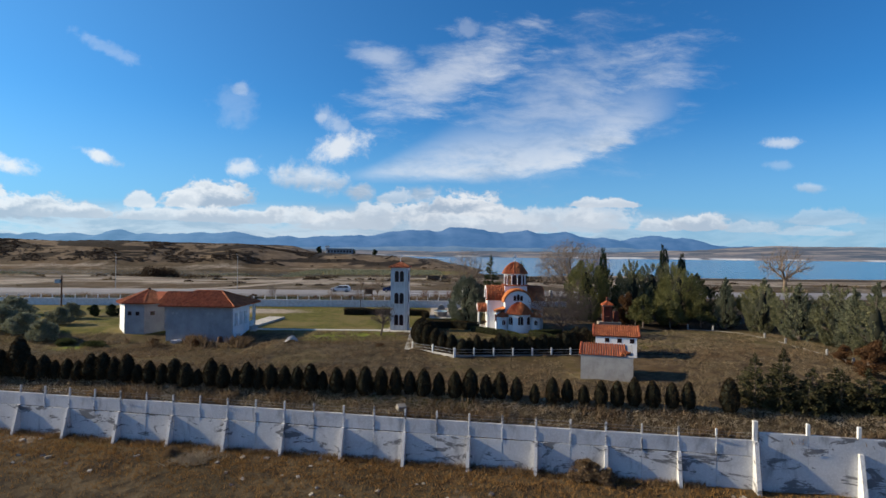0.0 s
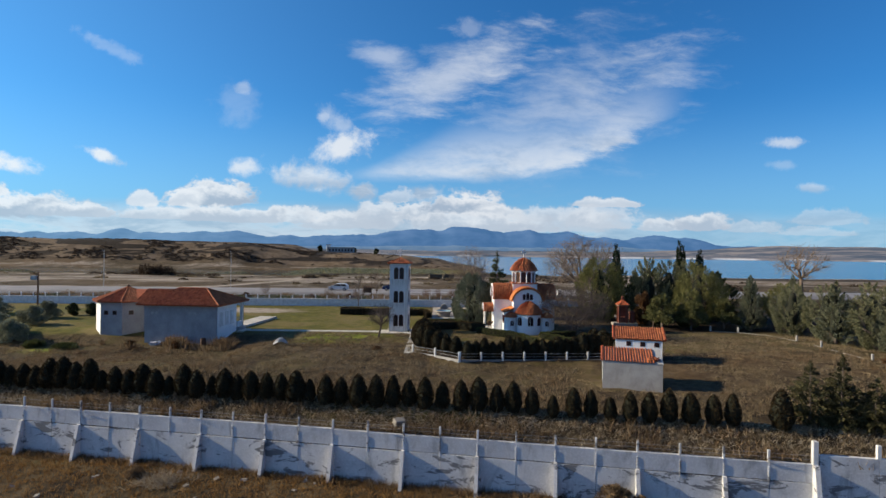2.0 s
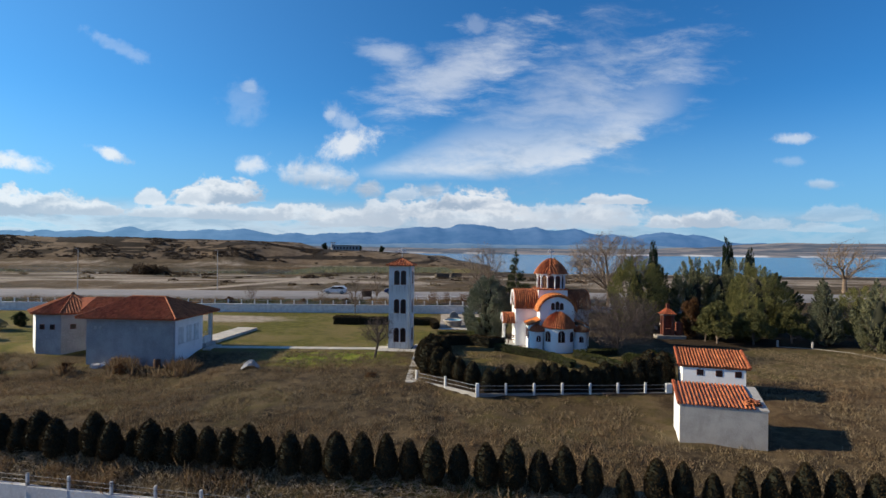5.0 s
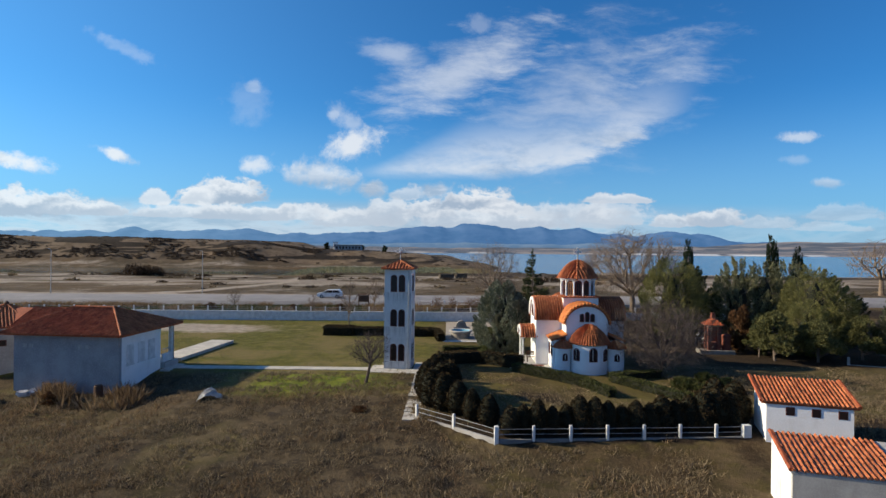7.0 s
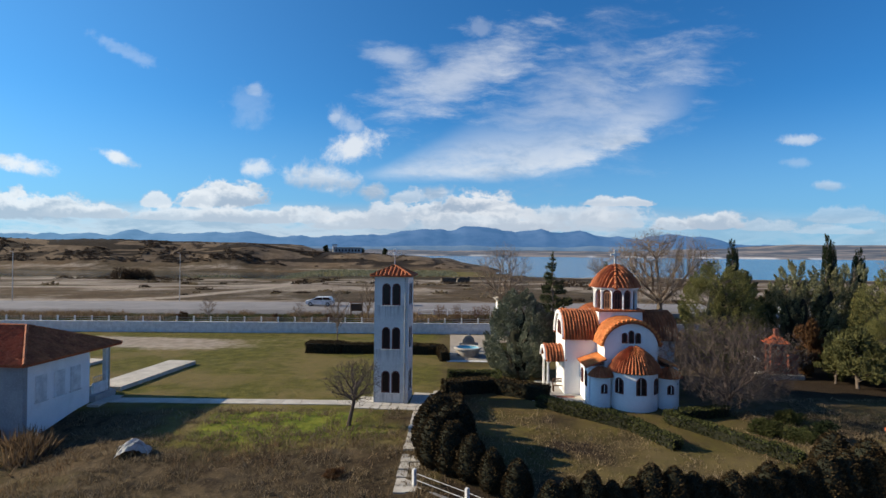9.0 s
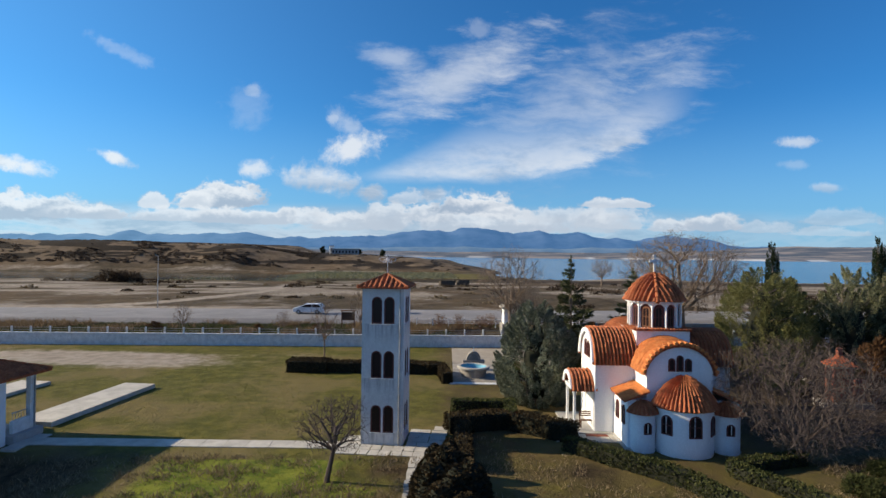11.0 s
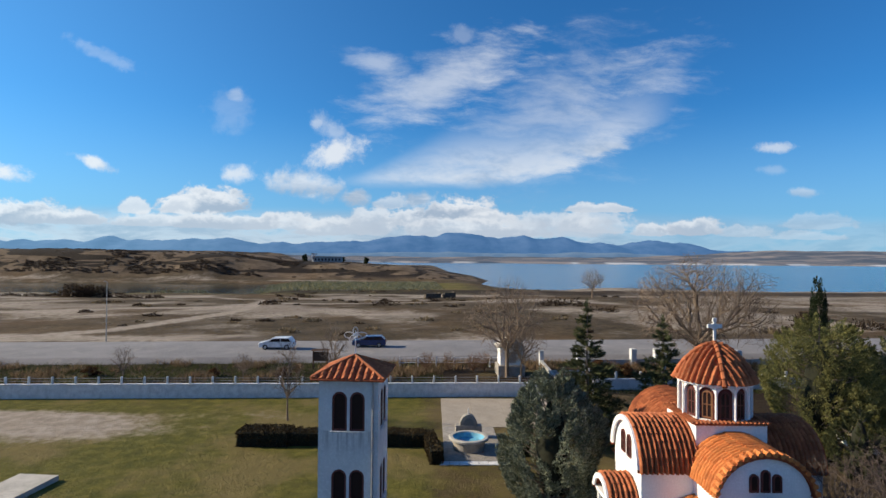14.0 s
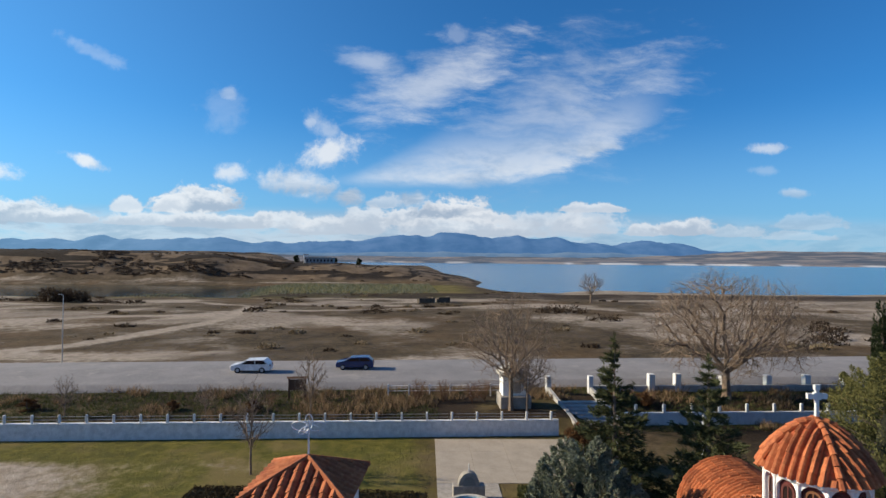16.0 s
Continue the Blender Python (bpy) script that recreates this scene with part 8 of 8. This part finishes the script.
def build_brickwork():
    """The red brick shrine with its tiled roof and the round oven beside it."""
    b = holder("brick_shrine", pose(28.3, 81.8, 0, 0, 0, SITE_TURN) @ Matrix.Diagonal((0.8, 0.8, 0.88, 1)), "red brick garden shrine with a small tiled roof", "shrine")
    part("base", boxes((-1.7, 2.4, -0.9, 0.9, -0.2, 0.45), bevel=0.03), STONE, b)
    for i, x in enumerate((-0.62, 0.62)):
        for j, y in enumerate((-0.5, 0.5)):
            part("pillar", boxes((x - 0.17, x + 0.17, y - 0.17, y + 0.17, 0.45, 3.1), bevel=0.015), BRICK_RED, b)
    part("back_wall", boxes((-0.45, 0.45, 0.4, 0.6, 0.45, 3.1), bevel=0.01), BRICK_RED, b)
    part("hearth", boxes((-0.5, 0.5, -0.4, 0.38, 0.452, 1.3), bevel=0.02), BRICK_RED, b)
    part("lintel", boxes((-0.85, 0.85, -0.72, 0.72, 3.1, 3.25), bevel=0.01), STONE, b)
    bm = bmesh.new()
    c = [bm.verts.new(p) for p in ((-1.05, -0.95, 3.25), (1.05, -0.95, 3.25), (1.05, 0.95, 3.25), (-1.05, 0.95, 3.25))]
    t = bm.verts.new((0, 0, 4.1))
    for i in range(4):
        bm.faces.new((c[i], c[(i + 1) % 4], t))
    bm.faces.new(c[::-1])
    roof = part("roof", bm, TERRACOTTA_DARK, b)
    for k in range(4):
        m = pose(0, 0, 0, 0, 0, 90 * k)
        e = 1.05 if k % 2 == 0 else 0.95
        d = 0.95 if k % 2 == 0 else 1.05
        for i in range(8):
            x0, x1 = -e + 2 * e * i / 8, -e + 2 * e * (i + 1) / 8
            f = 1 - abs(x0 + x1) / 2 / e
            tile_roof(roof, plane_surface(m @ Vector((x0, -d + d * f, 3.25 + 0.85 * f)), m @ Vector((x1, -d + d * f, 3.25 + 0.85 * f)), m @ Vector((x0, -d, 3.25)), m @ Vector((x1, -d, 3.25))), 1, max(1, int(4 * f)), TERRACOTTA_DARK, apart=True, height=0.07, seed=i + 9 * k)
    part("chimney", boxes((-0.2, 0.2, -0.2, 0.2, 3.9, 4.6), bevel=0.02), BRICK_RED, b)
    part("oven", lathe(bmesh.new(), [(0.50, 0.45), (0.52, 1.9), (0.58, 2.0), (0.5, 2.15), (0.0, 2.35)], 1.6, -0.1, seg=18), BRICK_RED, b, "round red brick oven")


def build_roadside():
    sh = holder("roadside_shrine", pose(10.05, 111.0, 1.0), "white plastered roadside shrine with a domed cap", "shrine")
    part("plinth", boxes((-1.4, 1.4, -1.2, 1.2, -0.6, 0.95), bevel=0.05), STONE, sh, "rough stone plinth")
    part("body", boxes((-1.15, 1.15, -0.9, 0.9, 0.95, 2.75), bevel=0.03), PLASTER, sh)
    part("cornice", boxes((-1.45, 1.45, -1.2, 1.2, 2.75, 2.98), bevel=0.04), PALE_CONCRETE, sh)
    part("cap", prism([(-1.3, 2.98), (1.3, 2.98), (0.7, 3.35), (-0.7, 3.35)], "y", -1.05, 1.05), PALE_CONCRETE, sh)
    part("dome", lathe(bmesh.new(), [(0.62, 3.35), (0.58, 3.6), (0.4, 3.85), (0.1, 3.98), (0.0, 3.99)], seg=18), PALE_CONCRETE, sh, smooth=True)
    part("opening", boxes((-0.5, 0.5, -0.94, -0.902, 1.2, 2.3), bevel=0.01), CONCRETE, sh)
    bd = holder("notice_board", pose(-9.9, 113.2, 1.0, 0, 0, 2), "brown wooden notice board on two posts", "sign")
    for x in (-0.75, 0.75):
        part("post", boxes((x - 0.07, x + 0.07, -0.07, 0.07, -0.4, 1.95), bevel=0.01), DARK_WOOD, bd)
    part("board", boxes((-0.68, 0.68, -0.05, 0.05, 0.85, 1.85), bevel=0.01), DARK_WOOD, bd)
    part("roof", prism([(-0.2, 1.95), (0.2, 1.95), (0.0, 2.12)], "x", -0.95, 0.95), DARK_WOOD, bd)
    # white walls and piers of the entrance
    g = holder("entrance_walls", pose(0, 0, 0), "white entrance walls and piers by the road", "wall", kind="structure")
    part("side_wall", prism([(104.9, -0.3), (115.4, 0.9), (115.4, 1.5), (104.9, 0.6)], "x", 14.3, 14.6), CONCRETE, g)
    part("side_wall", prism([(107.5, -0.3), (115.4, 0.9), (115.4, 1.5), (107.5, 0.7)], "x", 18.6, 18.9), CONCRETE, g)
    for x, y, z0, z1, w in ((14.45, 115.6, 0.6, 2.9, 0.3), (18.75, 115.6, 0.6, 2.9, 0.3), (25.2, 116.0, 0.6, 3.0, 0.4), (28.0, 116.1, 0.6, 3.0, 0.4), (33.0, 116.4, 0.6, 2.7, 0.35), (38.0, 116.6, 0.6, 2.7, 0.4), (42.4, 116.8, 0.6, 2.7, 0.4), (46.8, 117.0, 0.6, 2.7, 0.4), (51.2, 117.2, 0.6, 2.7, 0.4)):
        part("pier", boxes((x - 0.8 * w, x + 0.8 * w, y - 0.8 * w, y + 0.8 * w, z0, z1 - 0.3), bevel=0.04), POST_PLASTER, g)
    part("low_wall", boxes((18.95, 54.0, 115.9, 116.15, 0.4, 1.5), bevel=0.02), CONCRETE, g)
    part("low_wall", boxes((18.95, 52.0, 107.4, 107.7, -0.4, 1.1), bevel=0.02), POST_PLASTER, g)
    for k in range(12):
        part("post", boxes((20.0 + 2.5 * k, 20.22 + 2.5 * k, 107.45, 107.65, 1.102, 1.8), bevel=0.02), POST_PLASTER, g)
    for k in range(8):
        part("step", boxes((14.62, 18.58, 106.4 + 0.62 * k, 107.02 + 0.62 * k, -0.4, 0.0 + 0.17 * k), bevel=0.01), CONCRETE, g)
    rl = holder("road_railing", pose(-1.5, 114.6, 0.95, 0, 0, 1.0), "low white railing along the road's edge", "railing")
    for k in range(7):
        part("post", boxes((2 * k - 0.06, 2 * k + 0.06, -0.06, 0.06, -0.3, 1.1), bevel=0.01), WHITE_PAINT, rl)
    for z in (0.45, 0.95):
        vs, fs = tube([(0, 0, z), (12, 0, z)], [0.03, 0.03], 5)
        raw("rail", vs, fs, WHITE_METAL, rl)
    # flag and lamp poles
    for x, y, h, w in ((14.2, 96.5, 4.3, 0.04), (18.1, 92.8, 5.6, 0.05)):
        p = holder("flag_pole", pose(x, y, 0), "thin white metal flag pole", "pole", "flag poles")
        vs, fs = tube([(0, 0, -0.2), (0, 0, h)], [w, w * 0.7], 7)
        raw("mast", vs, fs, WHITE_METAL, p)
        part("base", boxes((-0.18, 0.18, -0.18, 0.18, -0.2, 0.14), bevel=0.02), CONCRETE, p)
        if h > 5:
            bm = bmesh.new()
            rows = [[bm.verts.new((0.05 + 0.05 * math.sin(3 * j + i), 0.04 * math.cos(2 * j), h - 0.15 - 0.28 * j)) if i == 0 else bm.verts.new((0.24 + 0.06 * math.sin(2.3 * j), 0.07 * math.sin(4 * j), h - 0.25 - 0.28 * j)) for i in range(2)] for j in range(6)]
            for a, c in zip(rows, rows[1:]):
                bm.faces.new((a[0], a[1], c[1], c[0]))
            bmesh.ops.solidify(bm, geom=bm.faces[:], thickness=0.012)
            part("flag", bm, CLOTH, p, "limp pale blue and white flag")
    for x, y, h in ((-41.9, 131.9, 8.4), (-69.7, 132.2, 8.4)):
        p = holder("lamp_post", pose(x, y, land(x, y)), "thin grey street lamp beyond the road", "lamp", "street lamps")
        vs, fs = tube([(0, 0, -0.3), (0, 0, h)], [0.07, 0.04], 6)
        raw("mast", vs, fs, METAL, p)
        vs, fs = tube([(0, 0, h - 0.02), (-0.12, -0.35, h + 0.12), (-0.2, -0.6, h + 0.12)], [0.03, 0.03, 0.05], 5)
        raw("arm", vs, fs, METAL, p)
    up = holder("utility_pole", pose(-53.8, 86.4, 0), "wooden utility pole with a dark box", "pole")
    vs, fs = tube([(0, 0, -0.4), (0, 0, 6.3)], [0.13, 0.10], 8)
    raw("mast", vs, fs, DARK_WOOD, up)
    part("box", boxes((-0.95, -0.15, -0.2, 0.2, 5.1, 5.7), bevel=0.03), METAL, up)


def build_car(x, y, z, turn, paint, label, tall=1.0):
    car = holder("car", pose(x, y, z, 0, 0, turn), label, "car", "cars on the road")
    side = [(-2.1, 0.28), (2.1, 0.28), (2.15, 0.62), (2.05, 0.86), (1.05, 0.98), (0.45, 1.40 * tall), (-1.55, 1.46 * tall), (-2.05, 0.98), (-2.15, 0.6)]
    bm = prism(side, "y", -0.86, 0.86)
    es = [e for e in bm.edges if abs(e.verts[0].co.y - e.verts[1].co.y) < 0.01]
    bmesh.ops.bevel(bm, geom=es, offset=0.09, segments=2, affect="EDGES", profile=0.5)
    part("body", bm, paint, car)
    for sy in (-0.868, 0.868):
        part("side_window", prism([(0.92, 0.99), (0.38, 1.33 * tall), (-0.5, 1.37 * tall), (-0.5, 0.99)], "y", sy - 0.008, sy + 0.008), GLASS, car)
        part("side_window", prism([(-0.58, 0.99), (-0.58, 1.37 * tall), (-1.45, 1.36 * tall), (-1.8, 1.0)], "y", sy - 0.008, sy + 0.008), GLASS, car)
    part("windscreen", prism([(1.07, 1.0), (0.50, 1.385 * tall), (0.47, 1.37 * tall), (1.03, 0.99)], "y", -0.7, 0.7), GLASS, car)
    for wx in (-1.3, 1.32):
        for sy in (-0.80, 0.80):
            w = lathe(bmesh.new(), [(0.0, -0.1), (0.2, -0.1), (0.31, -0.09), (0.33, 0.0), (0.31, 0.09), (0.2, 0.1), (0.0, 0.1)], seg=18)
            bmesh.ops.transform(w, matrix=pose(wx, sy, 0.33, 90, 0, 0), verts=w.verts)
            tyre = part("wheel", w, TYRE, car)
            h = lathe(bmesh.new(), [(0.0, -0.11), (0.17, -0.11), (0.19, -0.10), (0.19, 0.10), (0.17, 0.11), (0.0, 0.11)], seg=12)
            bmesh.ops.transform(h, matrix=pose(wx, sy, 0.33, 90, 0, 0), verts=h.verts)
            part("rim", h, METAL, tyre)
    for sy in (-0.6, 0.6):
        part("headlight", boxes((2.06, 2.15, sy - 0.18, sy + 0.18, 0.62, 0.78), bevel=0.02), WHITE_METAL, car)
        part("tail_light", boxes((-2.13, -2.04, sy - 0.16, sy + 0.16, 0.72, 0.92), bevel=0.02), BRICK_RED, car)
    return car


TYRE = material("black_tyre", (0.02, 0.02, 0.02), 0.85, scale=4, fine=30, bump=0.1)
CAR_WHITE = material("white_car_paint", (0.72, 0.73, 0.74), 0.25, scale=2, fine=20, bump=0.0, spec=0.5)
CAR_BLUE = material("dark_blue_car_paint", (0.015, 0.035, 0.12), 0.25, scale=2, fine=20, bump=0.0, spec=0.5)


def build_meadow_edge():
    f = holder("boundary_fence", pose(0, 0, 0), "low stone kerb with short white posts by the trees", "fence")
    pts = [(38.0, 76.4), (41.0, 75.2), (43.4, 73.0), (44.2, 68.6), (44.3, 64.7), (43.8, 60.8), (43.3, 56.5), (43.0, 52.5), (42.6, 48.5), (42.0, 44.0)]
    for (x0, y0), (x1, y1) in zip(pts, pts[1:]):
        L, a = math.hypot(x1 - x0, y1 - y0), math.degrees(math.atan2(y1 - y0, x1 - x0))
        m = pose(x0, y0, (land(x0, y0) + land(x1, y1)) / 2, 0, 0, a)
        b = boxes((0, L, -0.12, 0.12, -0.4, 0.03), bevel=0.03)
        bmesh.ops.transform(b, matrix=m, verts=b.verts)
        part("kerb", b, STONE, f)
        for s in ((0.0,) if x0 % 1 < 0.35 else ()):
            b = boxes((L * s - 0.1, L * s + 0.1, -0.1, 0.1, -0.3, 0.7), bevel=0.03)
            bmesh.ops.transform(b, matrix=m, verts=b.verts)
            part("post", b, CONCRETE, f)
    g = holder("garden_kerb", pose(30.0, 89.0, 0, 0, 0, 72), "low white kerb along the grove path", "kerb")
    for k in range(5):
        part("kerb_stone", boxes((k * 1.6, k * 1.6 + 1.55, -0.15, 0.15, -0.2, 0.35), bevel=0.03), WHITE_PAINT, g)
    part("kerb_stone", boxes((0.0, 6.0, -1.2, -0.9, -0.2, 0.25), bevel=0.03), WHITE_PAINT, g)
    b = holder("concrete_trough", pose(-1.35, 42.9, land(-1.35, 42.9), 20, 0, 25), "broken block of pale concrete in the grass", "rubble")
    part("block", boxes((-0.38, 0.38, -0.28, 0.28, -0.15, 0.42), bevel=0.05), STONE, b)
    w = holder("white_rubble", pose(42.5, 45.2, land(42.5, 45.2)), "heap of white broken blocks at the meadow's edge", "rubble")
    rnd = random.Random(2)
    for k in range(9):
        bb = boxes((-0.4, 0.4, -0.25, 0.25, 0, 0.3), bevel=0.04)
        bmesh.ops.transform(bb, matrix=pose(rnd.uniform(-1.5, 1.5), rnd.uniform(-1, 1), rnd.uniform(-0.1, 0.4), rnd.uniform(-20, 20), rnd.uniform(-20, 20), rnd.uniform(0, 180)), verts=bb.verts)
        part("block", bb, WHITE_PAINT, w)
    # a torn sheet of plastic over hoops, lying in the grass
    tent = holder("plastic_cover", pose(-14.6, 64.7, land(-14.6, 64.7), 0, 0, 15), "crumpled translucent plastic cover lying on the grass", "plastic cover")
    bm = bmesh.new()
    rows = []
    rnd = random.Random(6)
    for i in range(9):
        rows.append([bm.verts.new((-0.75 + 1.5 * j / 11 + rnd.uniform(-0.03, 0.03), -0.5 + i / 8 + rnd.uniform(-0.04, 0.04), max(0.03, 0.72 * math.sin(math.pi * j / 11) ** 0.8 * math.sin(math.pi * (0.15 + 0.7 * i / 8)) + rnd.uniform(-0.07, 0.05)))) for j in range(12)])
    for a, c in zip(rows, rows[1:]):
        for j in range(11):
            bm.faces.new((a[j], a[j + 1], c[j + 1], c[j]))
    bmesh.ops.solidify(bm, geom=bm.faces[:], thickness=0.012)
    part("sheet", bm, CLOTH, tent)
    vs, fs = tube([(-0.75, -0.52, 0), (-0.5, -0.52, 0.55), (0, -0.52, 0.76), (0.5, -0.52, 0.55), (0.75, -0.52, 0)], [0.02] * 5, 5)
    raw("hoop", vs, fs, METAL, tent)
    # rubble and twigs outside the wall
    st = Heap()
    for k in range(60):
        x = rnd.uniform(-36, 28)
        y = WALL_A + WALL_B * x - rnd.uniform(0.6, 7.0)
        s = rnd.uniform(0.06, 0.22)
        st.box(-s, s, -s * 0.7, s * 0.7, -s * 0.3, s * 0.6, pose(x, y, land(x, y), rnd.uniform(-25, 25), rnd.uniform(-25, 25), rnd.uniform(0, 180)))
    tagged(st.done("rubble", STONE), "scattered pale stones outside the wall", "rubble", kind="stuff")


def build_far_buildings():
    for x, y, w, d, h, lab in ((-82.0, 600.0, 26.0, 12.0, 5.5, "long low flat-roofed building on the far spit"), (-96.0, 606.0, 4.0, 4.0, 8.0, "white chapel on the far spit")):
        z = land(x, y)
        b = holder("far_building", pose(x, y, z - 0.5), lab, "building")
        body = part("wall", boxes((-w / 2, w / 2, 0, d, -4, h), bevel=0.1), CONCRETE if w > 10 else PLASTER, b)
        part("roof", boxes((-w / 2 - 0.5, w / 2 + 0.5, -0.5, d + 0.5, h, h + 0.5)), STONE, b)
        n = 8 if w > 10 else 1
        for k in range(n):
            cx = -w / 2 + w * (k + 0.5) / n
            win = part("window", boxes((cx - 0.8, cx + 0.8, -0.1, 0.05, h * 0.35, h * 0.75)), RED_FRAME, b)
            part("pane", boxes((cx - 0.65, cx + 0.65, -0.13, -0.10, h * 0.4, h * 0.7)), GLASS, win)
    for x, y, w, h in ((8.0, 268.0, 6.0, 2.1), (14.5, 270.0, 4.6, 2.3)):
        z = land(x, y)
        b = holder("stone_hut", pose(x, y, z - 0.3, 0, 0, 12), "ruined stone hut on the shore", "hut")
        part("wall", boxes((-w / 2, w / 2, 0, 0.5, 0, h), (-w / 2, -w / 2 + 0.5, 0.502, 3.5, 0, h * 0.8), (w / 2 - 0.5, w / 2, 0.502, 3.5, 0, h * 1.1), bevel=0.05), RUIN, b)


build_garden_fence()
build_paving()
build_fountain()
build_brickwork()
build_roadside()
build_car(-16.85, 123.6, 1.46, 180, CAR_WHITE, "white hatchback car driving on the road", 1.02)
build_car(-5.63, 125.2, 1.47, 180, CAR_BLUE, "dark blue hatchback car driving on the road", 1.0)
build_meadow_edge()
build_far_buildings()
